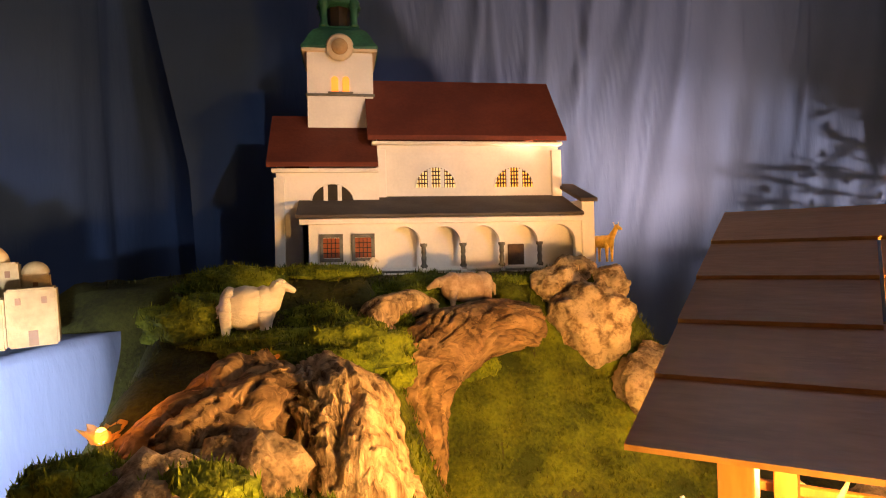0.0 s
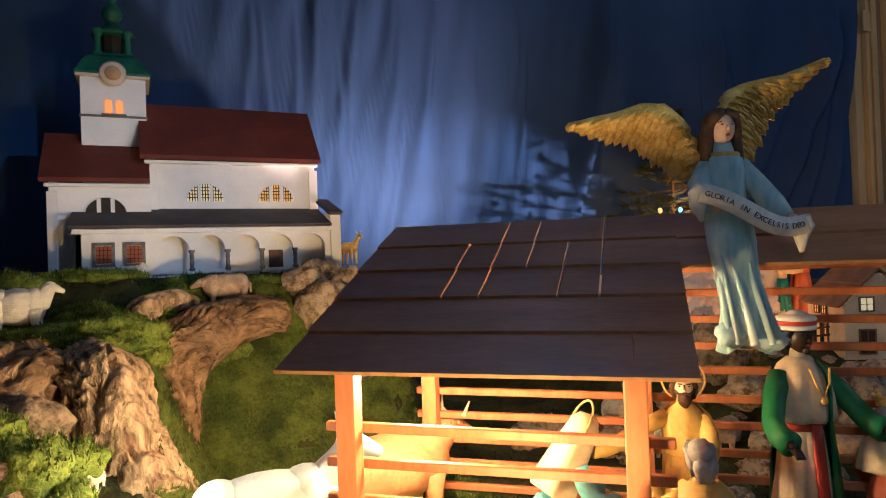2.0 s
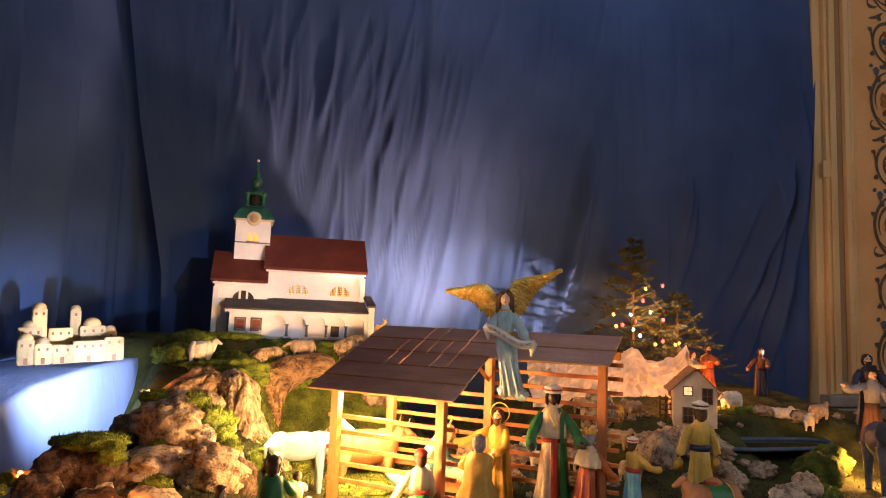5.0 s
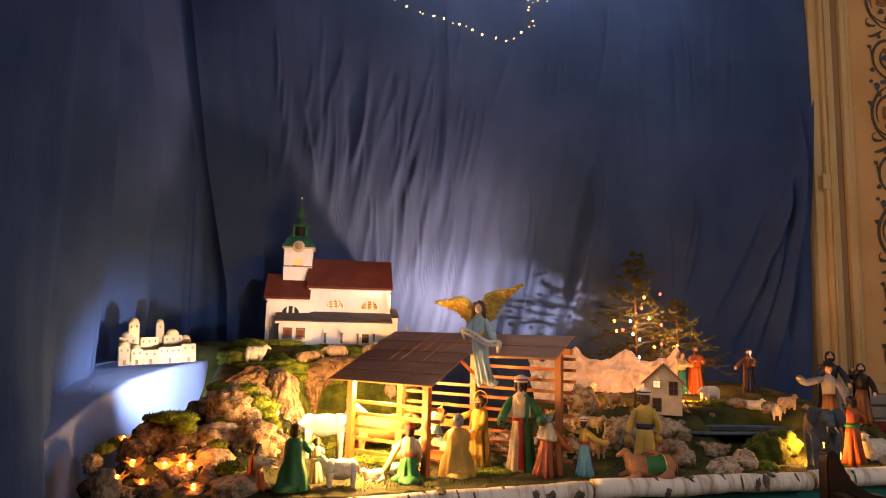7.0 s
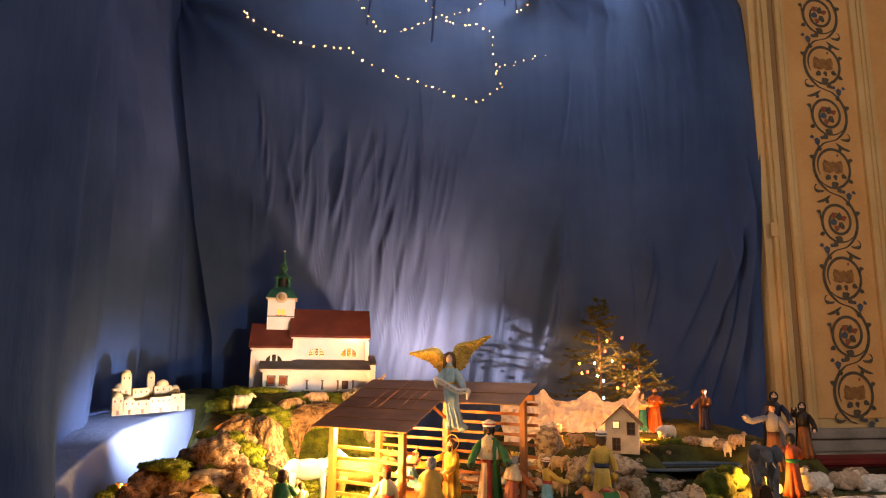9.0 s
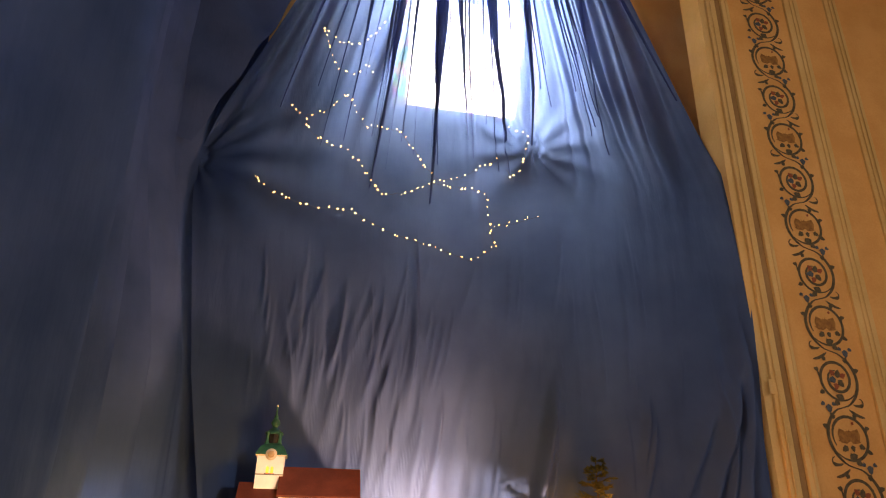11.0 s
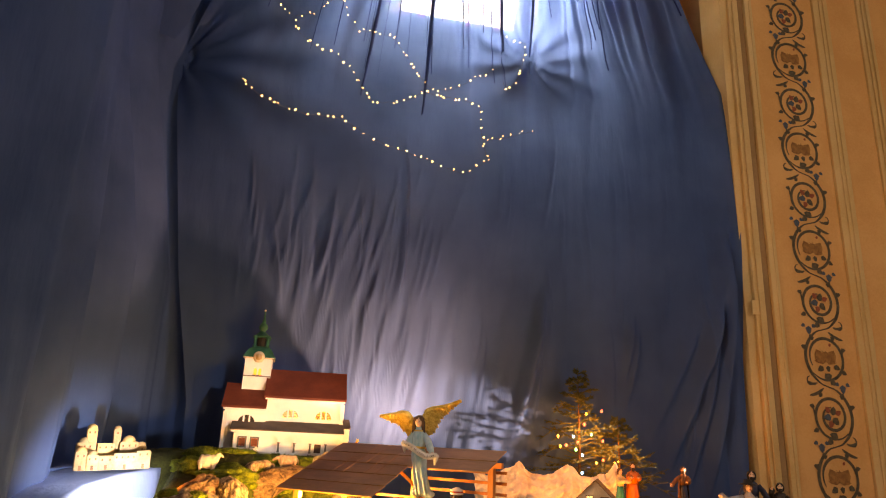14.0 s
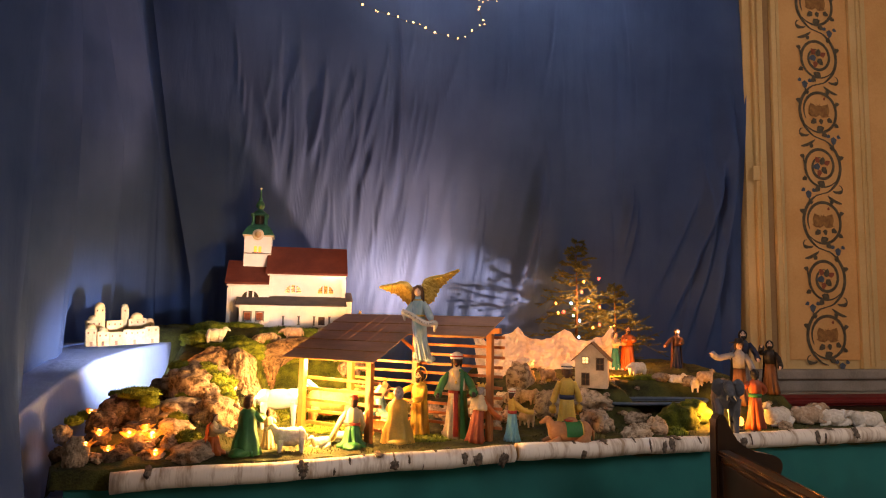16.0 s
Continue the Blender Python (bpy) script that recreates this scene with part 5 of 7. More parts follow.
# ---- figures ----
def statue(name, label, x, y, h, yaw, robe, cloak=None, hat=None, hair="hair", skin="skin", arms=((-0.35, -0.55, 0.45), (0.35, -0.55, 0.45)), sash=None, kneel=False, top=None, halo=False, beard=False,
           cloak_a=(20, 160), z=None, hatc="p_white", wide=1.0, group="painted figures of the crib", lean=0.0, stole=False, cape=None, sleeve=None):
    """A carved, painted figure as one mesh; its front is -y before turning by yaw degrees. kneel: shorter skirt with the legs behind."""
    mats = [robe, cloak or robe, skin, hair or "hair", sash or robe, top or robe, hatc, "gold", cape or robe, sleeve or top or robe, "p_red", "ink"]
    bm = bmesh.new()
    H = h / (0.78 if kneel else 1.0)   # stature if upright
    dz = h - H
    f = lambda v: v * H
    base = 0.15 if not kneel else 0.19
    foot = 0.0
    waist, sh = f(0.56) + dz, f(0.80) + dz
    prof = [(f(base) * wide, foot), (f(base * 0.97) * wide, foot + 0.08 * h), (f(0.128) * wide, foot + (waist - foot) * 0.3), (f(0.115) * wide, foot + (waist - foot) * 0.55), (f(0.104) * wide, foot + (waist - foot) * 0.8), (f(0.094) * wide, waist)]
    lathe(bm, prof, 60, sy=0.85 if not kneel else 1.05, fold=0.24, folds=8, mi=0)
    prof = [(f(0.094) * wide, waist), (f(0.104) * wide, f(0.66) + dz), (f(0.110) * wide, f(0.72) + dz), (f(0.106) * wide, f(0.765) + dz), (f(0.075), sh), (f(0.04), f(0.83) + dz), (f(0.036), f(0.87) + dz)]
    lathe(bm, prof, 30, sy=0.72, fold=0.07, folds=8, mi=5)
    if kneel:
        ball(bm, (0, f(0.16), 0.05 * H), f(0.12), 0, 3, (1.1, 1.5, 0.55), 0.15, 2, h * 50)
    if sash:
        lathe(bm, [(f(0.104) * wide, waist - f(0.025)), (f(0.112) * wide, waist), (f(0.108) * wide, waist + f(0.035))], 22, sy=0.8, mi=4)
    if cloak:
        a0, a1 = radians(cloak_a[0]), radians(cloak_a[1])
        prof = [(f(base + 0.03) * wide, foot + 0.015 * h), (f(base + 0.005) * wide, foot + 0.25 * h), (f(0.135) * wide, waist), (f(0.137) * wide, f(0.70) + dz), (f(0.122) * wide, f(0.775) + dz), (f(0.07), f(0.825) + dz)]
        lathe(bm, prof, 24, sy=0.95 if not kneel else 1.12, fold=0.12, folds=7, mi=1, a0=a0, a1=a1, cap=False)
        prof2 = [(r * 0.95, zz) for r, zz in prof]
        lathe(bm, prof2, 24, sy=0.95 if not kneel else 1.12, fold=0.12, folds=7, mi=1, a0=a0, a1=a1, cap=False)
    if cape:
        prof = [(f(0.150) * wide, f(0.575) + dz), (f(0.152) * wide, f(0.60) + dz), (f(0.146) * wide, f(0.68) + dz), (f(0.128) * wide, f(0.755) + dz), (f(0.085), f(0.805) + dz), (f(0.05), f(0.835) + dz)]
        lathe(bm, prof, 40, sy=0.80, fold=0.10, folds=9, mi=8)
    hz = f(0.915) + dz
    # face
    ball(bm, (0, -f(0.012), hz), f(0.056), 2, 3, (0.84, 0.95, 1.22))
    tube(bm, [(0, -f(0.062), hz + f(0.018)), (0, -f(0.075), hz - f(0.006)), (0, -f(0.064), hz - f(0.012))], [f(0.006), f(0.011), f(0.008)], 7, 2)
    ball(bm, (0, -f(0.061), hz - f(0.030)), f(0.012), 10, 1, (1.2, 0.5, 0.5))
    ball(bm, (0, -f(0.052), hz - f(0.053)), f(0.016), 2, 2)
    for s in (-1, 1):
        ball(bm, (s * f(0.021), -f(0.056), hz + f(0.012)), f(0.008), 11, 1, (1.2, 0.6, 0.65))
        tube(bm, [(s * f(0.010), -f(0.062), hz + f(0.024)), (s * f(0.032), -f(0.054), hz + f(0.024))], f(0.0035), 5, 3)
        ball(bm, (s * f(0.048), 0, hz - f(0.002)), f(0.014), 2, 1, (0.5, 0.8, 1.3))
    if hair:
        ball(bm, (0, f(0.012), hz + f(0.024)), f(0.063), 3, 3, (0.98, 0.95, 0.95), 0.12, 5, h * 30)
        ball(bm, (0, f(0.032), hz - f(0.03)), f(0.056), 3, 3, (1.05, 0.72, 1.25), 0.12, 5, h * 20)
        for s in (-1, 1):
            tube(bm, [(s * f(0.018), -f(0.048), hz + f(0.058)), (s * f(0.046), -f(0.022), hz + f(0.038)), (s * f(0.054), f(0.006), hz - f(0.005)), (s * f(0.050), f(0.022), hz - f(0.065))], [f(0.012), f(0.018), f(0.020), f(0.010)], 9, 3, 0.15, h * 7)
    if beard:
        ball(bm, (0, -f(0.046), hz - f(0.056)), f(0.036), 3, 3, (0.95, 0.75, 1.3), 0.18, 5, h)
        for s in (-1, 1):
            tube(bm, [(0, -f(0.066), hz - f(0.022)), (s * f(0.024), -f(0.058), hz - f(0.032)), (s * f(0.042), -f(0.028), hz - f(0.018))], [f(0.006), f(0.009), f(0.010)], 7, 3)
    for s, (ax, ay, az) in zip((-1, 1), arms):
        p0 = Vector((s * f(0.088), 0, f(0.762) + dz))
        p2 = Vector((f(ax * 0.5), f(ay * 0.5), f(0.56 + (az - 0.45) * 0.8) + dz))
        p1 = (p0 + p2) / 2 + Vector((s * f(0.050), f(0.018), -f(0.055)))
        tube(bm, [p0, p0.lerp(p1, 0.5) + Vector((s * f(0.008), 0, 0)), p1, p1.lerp(p2, 0.5) - Vector((0, 0, f(0.012))), p2], [f(0.044), f(0.046), f(0.044), f(0.046), f(0.050)], 18, 9, 0.22, h * 9)
        w = (p2 - p1).normalized()
        across = w.cross(Vector((0, 0, 1))).normalized() if abs(w.z) < 0.95 else Vector((1, 0, 0))
        tube(bm, [p2 - w * f(0.02), p2 + w * f(0.022)], [f(0.021), f(0.019)], 10, 2)
        for k in range(4):
            g = p2 + w * f(0.020) + across * f(0.0095) * (k - 1.5)
            tube(bm, [g, g + w * f(0.026), g + w * f(0.048) - Vector((0, 0, f(0.008)))], [f(0.0068), f(0.0064), f(0.0045)], 6, 2)
        g = p2 + w * f(0.008) - across * s * f(0.018)
        tube(bm, [g, g + w * f(0.022) - across * s * f(0.010)], [f(0.0075), f(0.005)], 6, 2)
    if stole:
        tube(bm, [(0, -f(0.092), waist + f(0.01)), (0, -f(0.105), f(0.45)), (f(0.004), -f(0.122), f(0.25)), (f(0.006), -f(0.140), f(0.04))], [f(0.026), f(0.028), f(0.030), f(0.033)], 10, 4, 0.1, 2, None, 0.35)
        tube(bm, [(-f(0.045), -f(0.12), f(0.80) + dz), (-f(0.03), -f(0.135), f(0.74) + dz), (0, -f(0.14), f(0.69) + dz), (f(0.03), -f(0.135), f(0.74) + dz), (f(0.045), -f(0.12), f(0.80) + dz)], f(0.005), 6, 7)
        ball(bm, (0, -f(0.142), f(0.675) + dz), f(0.017), 7, 2, (1, 0.5, 1.1))
    if hat == "turban":
        for k in range(3):
            lathe(bm, [(f(0.05), -f(0.016)), (f(0.076), -f(0.008)), (f(0.08), 0), (f(0.074), f(0.01)), (f(0.05), f(0.018))], 18, (0, f(0.005), hz + f(0.042 + 0.018 * k)), mi=6 if k % 2 == 0 else 4)
        ball(bm, (0, 0, hz + f(0.085)), f(0.05), 6, 2, (1, 1, 0.6))
    elif hat == "cap":
        ball(bm, (0, f(0.008), hz + f(0.045)), f(0.07), 6, 3, (1, 1, 0.75), 0.06, 4, 3)
    elif hat == "hat":
        lathe(bm, [(f(0.0), f(0.075)), (f(0.055), f(0.07)), (f(0.066), f(0.02)), (f(0.135), f(0.004)), (f(0.137), -f(0.004)), (f(0.06), 0.0)], 22, (0, 0, hz + f(0.035)), mi=6)
    elif hat == "crown":
        lathe(bm, [(f(0.068), 0), (f(0.07), f(0.012)), (f(0.068), f(0.03)), (f(0.078), f(0.05))], 18, (0, 0, hz + f(0.055)), mi=7)
        for k in range(7):
            a = k * 0.8976
            ball(bm, (f(0.078) * math.cos(a), f(0.078) * math.sin(a), hz + f(0.115)), f(0.014), 7, 1, (1, 1, 1.5))
    elif hat == "veil":
        lathe(bm, [(f(0.122), f(0.60) + dz), (f(0.116), f(0.65) + dz), (f(0.108), f(0.72) + dz), (f(0.095), f(0.83) + dz), (f(0.082), hz), (f(0.078), hz + f(0.035)), (f(0.05), hz + f(0.075)), (0.001, hz + f(0.085))], 24, (0, f(0.018), 0), mi=6,
              fold=0.07, folds=7, a0=radians(-35), a1=radians(215), cap=False)
    if halo:
        pts = [(f(0.11) * math.cos(k * math.pi / 14), f(0.05), hz + f(0.03) + f(0.11) * math.sin(k * math.pi / 14)) for k in range(29)]
        tube(bm, pts, f(0.006), 6, 7)
    ob = part(name, bm, mats, None, "", True)
    ob.matrix_world = Matrix.Translation((x, y, (ground(x, y) if z is None else z) - 0.004)) @ Matrix.Rotation(radians(yaw), 4, "Z") @ Matrix.Rotation(radians(lean), 4, "X")
    return tagged(ob, label, "figurine", group)


UP = ((-0.15, -0.5, 0.62), (0.15, -0.5, 0.62))
statue("shepherd_figure", "kneeling painted figure in a green cloak", -1.046, 3.045, 0.222, 152, "p_green", "p_green", arms=UP, kneel=True, cloak_a=(-15, 195), wide=0.92, hair="hair")
statue("child_figure", "small painted child in a cream robe", -0.975, 3.20, 0.165, 175, "p_cream", None, arms=UP, hair="hair")
statue("shepherd_figure", "crouching painted figure with red cloak and orange robe", -1.166, 3.02, 0.15, 70, "p_orange", "p_red", kneel=True, arms=UP, top="p_cream")
statue("shepherd_figure", "kneeling shepherd with red cap, white shirt and green skirt", -0.632, 3.19, 0.215, 178, "p_green", None, hat="cap", hatc="p_red", sash="p_red", top="p_cream", kneel=True, sleeve="p_cream",
       arms=((-0.25, -0.4, 0.32), (0.62, -0.35, 0.16)), wide=1.05)
statue("king_figure", "kneeling king in a long mustard cloak with grey hair", -0.43, 3.265, 0.245, 172, "p_mustard", "p_mustard", hair="hair_grey", kneel=True, cloak_a=(-25, 205), arms=UP)
statue("joseph_figure", "standing bearded figure in ochre robe with gold halo", -0.315, 3.405, 0.30, -42, "p_mustard", "p_yellow", halo=True, beard=True, arms=((-0.95, -0.3, 0.5), (0.1, -0.45, 0.45)), cloak_a=(-20, 150), top="p_yellow")
statue("mary_figure", "kneeling figure in blue dress with a cream veil", -0.575, 3.50, 0.262, 72, "p_sky_blue", None, hat="veil", hatc="p_cream", kneel=True, arms=UP, halo=True, wide=0.78, lean=30)
statue("king_figure", "kneeling crowned king in red robe and cream cape", -0.095, 3.225, 0.25, 118, "p_rust", None, hat="crown", hair="hair_grey", arms=((-0.35, -0.75, 0.35), (0.3, -0.75, 0.35)), top="p_cream", lean=9, wide=1.1, cape="p_cream", sleeve="p_orange", beard=True)
statue("king_figure", "standing dark-skinned king in cream robe and green mantle", -0.158, 3.32, 0.375, -15, "p_cream", "p_green", hat="turban", hatc="p_white", skin="skin_dark", hair="p_black", sash="p_red", arms=((-0.42, -0.42, 0.42), (0.42, -0.42, 0.45)), cloak_a=(-65, 130), wide=0.9, stole=True, cape="p_cream", sleeve="p_green")
statue("page_figure", "page boy in blue tunic with red and white turban", 0.075, 3.215, 0.225, 100, "p_sky_blue", None, hat="turban", hatc="p_white", sash="p_red", top="p_yellow", arms=((-0.2, -0.8, 0.45), (0.2, -0.8, 0.45)))
statue("driver_figure", "camel driver in yellow shirt with striped turban", 0.345, 3.238, 0.335, 165, "p_yellow", None, hat="turban", hatc="p_white", sash="p_navy", top="p_yellow", arms=((-0.34, -0.2, 0.22), (0.36, -0.25, 0.18)), wide=0.95, beard=True)
statue("shepherd_figure", "standing shepherd in an orange robe behind the cottage", 1.235, 4.33, 0.285, -20, "p_orange", "p_orange", beard=True, arms=UP)
statue("shepherd_figure", "shepherd in cream and teal beside the orange one", 1.16, 4.36, 0.25, 20, "p_teal", None, top="p_cream", arms=UP, wide=0.9)
statue("shepherd_figure", "standing shepherd with brown cloak and a staff", 1.62, 4.38, 0.265, -25, "p_navy", "p_brown", top="p_brown", beard=True, arms=((-0.6, -0.3, 0.45), (0.1, -0.5, 0.55)), cloak_a=(-10, 190), wide=0.75)
statue("shepherd_figure", "shepherd in dark hat with an outstretched arm", 1.53, 3.62, 0.36, -15, "p_brown", "p_navy", hat="hat", hatc="p_black", top="p_grey", arms=((-0.95, -0.4, 0.72), (0.2, -0.7, 0.3)), wide=0.9)
statue("shepherd_figure", "dark-haired shepherd in a grey tunic", 1.645, 3.74, 0.34, -30, "p_grey", None, top="p_navy", hair="p_black", beard=True, arms=((-0.4, -0.4, 0.4), (0.4, -0.4, 0.4)), wide=0.9)
statue("shepherd_figure", "shepherd in dark brown carrying a lamb on the shoulder", 1.79, 3.70, 0.305, -35, "p_brown", "p_black", top="p_black", beard=True, hair="p_black", arms=((-0.3, -0.4, 0.85), (0.3, -0.5, 0.4)), wide=0.9)
statue("shepherd_figure", "kneeling shepherd in a rust red tunic, dark hair", 1.44, 3.38, 0.31, 160, "p_rust", None, sash="p_green", hair="p_black", top="p_rust", arms=((-0.4, -0.6, 0.5), (0.5, -0.4, 0.5)), wide=0.95)
bm = bmesh.new()
tube(bm, [(1.55, 4.345, 1.24), (1.557, 4.345, 1.36), (1.56, 4.34, 1.44)], 0.004, 6)
tagged(part("shepherd_staff", bm, "p_brown"), "thin brown wooden shepherd's staff", "staff")


# ---- animals ----
def beast(name, label, x, y, length, yaw, material, head=(0.0, 0.0), leg=0.42, neck=0.3, fat=1.0, lie=False, wool=0.0, z=None, extra=(), group="painted animals of the crib", headk=1.0, mats=()):
    """A carved animal as one mesh, facing -y before turning. length: body length without the head."""
    bm = bmesh.new()
    L = length
    bz = L * (0.24 if lie else leg + 0.16) * (1 if lie else 1)
    r = 0.25 * L * fat
    ball(bm, (0, 0, bz), 1.0, 0, 4, (r, L * 0.5, r * 1.06), 0.05 + wool, 3 + wool * 25, L * 7)
    ball(bm, (0, -0.30 * L, bz + 0.02 * L), 1.0, 0, 3, (r * 0.86, L * 0.24, r * 1.02), 0.04 + wool, 3 + wool * 25, L * 9)
    ball(bm, (0, 0.32 * L, bz + 0.02 * L), 1.0, 0, 3, (r * 0.9, L * 0.2, r), 0.04 + wool, 3 + wool * 25, L * 4)
    n0 = Vector((0, -0.42 * L, bz + 0.10 * L))
    n1 = n0 + Vector((head[0] * L, -neck * L * 0.55, neck * L * 0.85 + head[1] * L))
    tube(bm, [n0 + Vector((0, 0.08 * L, -0.02 * L)), n0, n0.lerp(n1, 0.6), n1], [r * 0.72, r * 0.6, r * 0.42, r * 0.38], 14, 0)
    hd = 0.26 * L * headk
    tip = n1 + Vector((head[0] * L * 0.4, -hd * 0.75, -hd * 0.38))
    ball(bm, n1, hd * 0.36, 0, 3, (0.85, 1.1, 0.95))
    tube(bm, [n1, n1.lerp(tip, 0.5), tip], [hd * 0.32, hd * 0.26, hd * 0.17], 12, 0)
    ball(bm, tip, hd * 0.175, 0, 2)
    for s in (-1, 1):
        e = n1 + Vector((s * hd * 0.3, hd * 0.12, hd * 0.15))
        tube(bm, [e, e + Vector((s * hd * 0.28, 0.02 * L, hd * (0.55 if "ears" in extra else -0.06)))], [hd * 0.09, hd * 0.04], 7, 0)
        if "horns" in extra:
            h0 = n1 + Vector((s * hd * 0.18, 0, hd * 0.28))
            tube(bm, [h0, h0 + Vector((s * hd * 0.4, -0.02 * L, hd * 0.12)), h0 + Vector((s * hd * 0.5, -0.05 * L, hd * 0.5))], [hd * 0.09, hd * 0.07, hd * 0.02], 8, 1)
        if lie:
            tube(bm, [(s * r * 0.7, -0.3 * L, bz * 0.5), (s * r * 0.85, -0.5 * L, bz * 0.2), (s * r * 0.6, -0.62 * L, 0.03 * L)], [0.08 * L, 0.06 * L, 0.04 * L], 8, 0)
            tube(bm, [(s * r * 0.9, 0.34 * L, bz * 0.7), (s * r * 1.15, 0.12 * L, bz * 0.25), (s * r, -0.05 * L, 0.03 * L)], [0.13 * L, 0.08 * L, 0.045 * L], 8, 0)
        else:
            for yy, k in ((-0.32, -0.02), (0.34, 0.03)):
                t = Vector((s * r * 0.55, yy * L, bz - 0.05 * L))
                tube(bm, [t, t + Vector((0, k * L, -0.45 * bz)), (s * r * 0.55, (yy + k) * L, 0.035 * L), (s * r * 0.55, (yy + k) * L - 0.01 * L, 0)],
                     [r * 0.42, r * 0.26, r * 0.17, r * 0.22], 9, 0)
    tl = Vector((0, 0.5 * L, bz + 0.1 * L))
    tube(bm, [tl - Vector((0, 0.05 * L, 0)), tl + Vector((0, 0.05 * L, -0.08 * L)), tl + Vector((0, 0.06 * L, -0.28 * L))], [0.045 * L, 0.04 * L, 0.02 * L], 7, 0)
    if "hump" in extra:
        ball(bm, (0, 0.02 * L, bz + r * 0.9), r * 0.6, 0, 3, (0.8, 1.2, 1.0))
    if "saddle" in extra:
        lathe(bm, [(r * 1.10, -0.24 * L), (r * 1.14, -0.05 * L), (r * 1.12, 0.16 * L)], 18, m=Matrix.Translation((0, 0, bz)) @ Matrix.Rotation(radians(90), 4, "X"), mi=1, a0=radians(-15), a1=radians(195), cap=False)
        ball(bm, (0, -0.02 * L, bz + r * 1.15), r * 0.5, 2, 3, (1.0, 1.1, 0.35))
        lathe(bm, [(r * 1.13, -0.25 * L), (r * 1.16, -0.22 * L)], 18, m=Matrix.Translation((0, 0, bz)) @ Matrix.Rotation(radians(90), 4, "X"), mi=3, a0=radians(-15), a1=radians(195), cap=False)
    if "trunk" in extra:
        tube(bm, [tip + Vector((0, hd * 0.2, 0)), tip + Vector((0, -hd * 0.15, -hd * 0.5)), tip + Vector((0, -hd * 0.1, -hd * 1.1)), tip + Vector((0, -hd * 0.35, -hd * 1.5))], [hd * 0.24, hd * 0.17, hd * 0.12, hd * 0.09], 10, 0)
        for s in (-1, 1):
            ball(bm, n1 + Vector((s * hd * 0.52, hd * 0.2, -hd * 0.1)), hd * 0.5, 0, 3, (0.75, 0.16, 1.0), 0.1, 2, s)
            tube(bm, [tip + Vector((s * hd * 0.16, 0, -hd * 0.1)), tip + Vector((s * hd * 0.24, -hd * 0.35, -hd * 0.3))], [hd * 0.05, hd * 0.02], 7, 1)
    ob = part(name, bm, [material, *mats] if mats else [material, "p_cream"], None, "", True)
    ob.matrix_world = Matrix.Translation((x, y, (ground(x, y) if z is None else z) - 0.003)) @ Matrix.Rotation(radians(yaw), 4, "Z")
    return tagged(ob, label, name.replace("_figure", ""), group)


def sheep(x, y, length, yaw, label="white woolly painted sheep", material="wool", lie=False, head=(0, 0), z=None):
    return beast("sheep_figure", label, x, y, length, yaw, material, head, 0.36, 0.30, 1.15, lie, 0.022, z, group="sheep of the flock")


# yaw 90 faces +x, -90 faces -x
beast("sheep_figure", "white sheep standing on the mossy hilltop, head raised", -1.312, 4.135, 0.088, 90, "wool_white", (0, 0.03), 0.40, 0.36, 1.6, False, 0.02, 1.40, group="sheep of the flock", headk=1.25)
sheep(-0.885, 3.10, 0.12, -82, "cream sheep standing by the birch log")
sheep(0.245, 3.50, 0.09, 20, "tan sheep among the rocks", "wool_tan")
sheep(0.41, 3.585, 0.085, -80, "small white sheep standing by the pond")
sheep(1.14, 4.04, 0.115, -75, "white sheep grazing near the cottage", head=(0, -0.25))
sheep(1.395, 3.84, 0.09, -30, "white sheep standing by the pond edge")
sheep(1.46, 3.84, 0.10, 100, "tan sheep seen from behind", "wool_tan")
sheep(1.64, 3.47, 0.165, -70, "cream sheep lying by the log, head raised", "wool", True, (0, 0.06))
sheep(1.82, 3.47, 0.16, 80, "tan sheep lying by the log", "wool_tan", True)
sheep(1.97, 3.44, 0.155, -100, "white sheep lying by the log", "wool", True)
sheep(2.12, 3.38, 0.155, -95, "white sheep resting low by the log", "wool", True, (0, -0.1))
sheep(1.32, 3.93, 0.085, 60, "cream sheep lying on the bank", "wool", True)
sheep(-0.66, 3.26, 0.085, 70, "white lamb lying by the manger", "wool", True)
sheep(-0.76, 3.20, 0.08, -60, "white lamb lying beside the stable post", "wool", True)
for x, y, a, mt in ((0.02, 3.78, 40, "wool"), (0.15, 3.74, -60, "wool_tan"), (0.28, 3.98, 80, "wool"), (-0.1, 3.88, 100, "wool_tan"), (0.22, 4.15, -30, "wool"), (0.40, 4.16, 60, "wool_tan"), (0.08, 4.05, 10, "wool"),
                    (0.52, 3.92, -80, "wool_tan"), (0.33, 3.72, 30, "wool_tan")):
    sheep(x, y, 0.09, a, "woolly sheep in the flock behind the stable", mt, a > 70)
beast("pig_figure", "tan carved animal grazing below the church", -0.90, 4.315, 0.105, -85, "wool_tan", (0, -0.25), 0.22, 0.3, 1.1, z=1.425)
sheep(-1.115, 4.42, 0.05, 80, "tiny white sheep lying before the church", "wool", True)
beast("horse_figure", "small gilded horse standing beside the church", -0.52, 4.52, 0.062, 20, "gold", (0.06, 0.0), 0.62, 0.55, 0.95, z=1.507, extra=("ears",), mats=("gold",))
sheep(-1.16, 3.70, 0.032, -20, "tiny white lamb under the driftwood", z=1.20)
beast("cow_figure", "reddish brown cow with pale horns inside the stable", -0.70, 3.74, 0.24, 100, "cow", (0, -0.16), 0.28, 0.34, 1.0, extra=("horns",), headk=1.05)
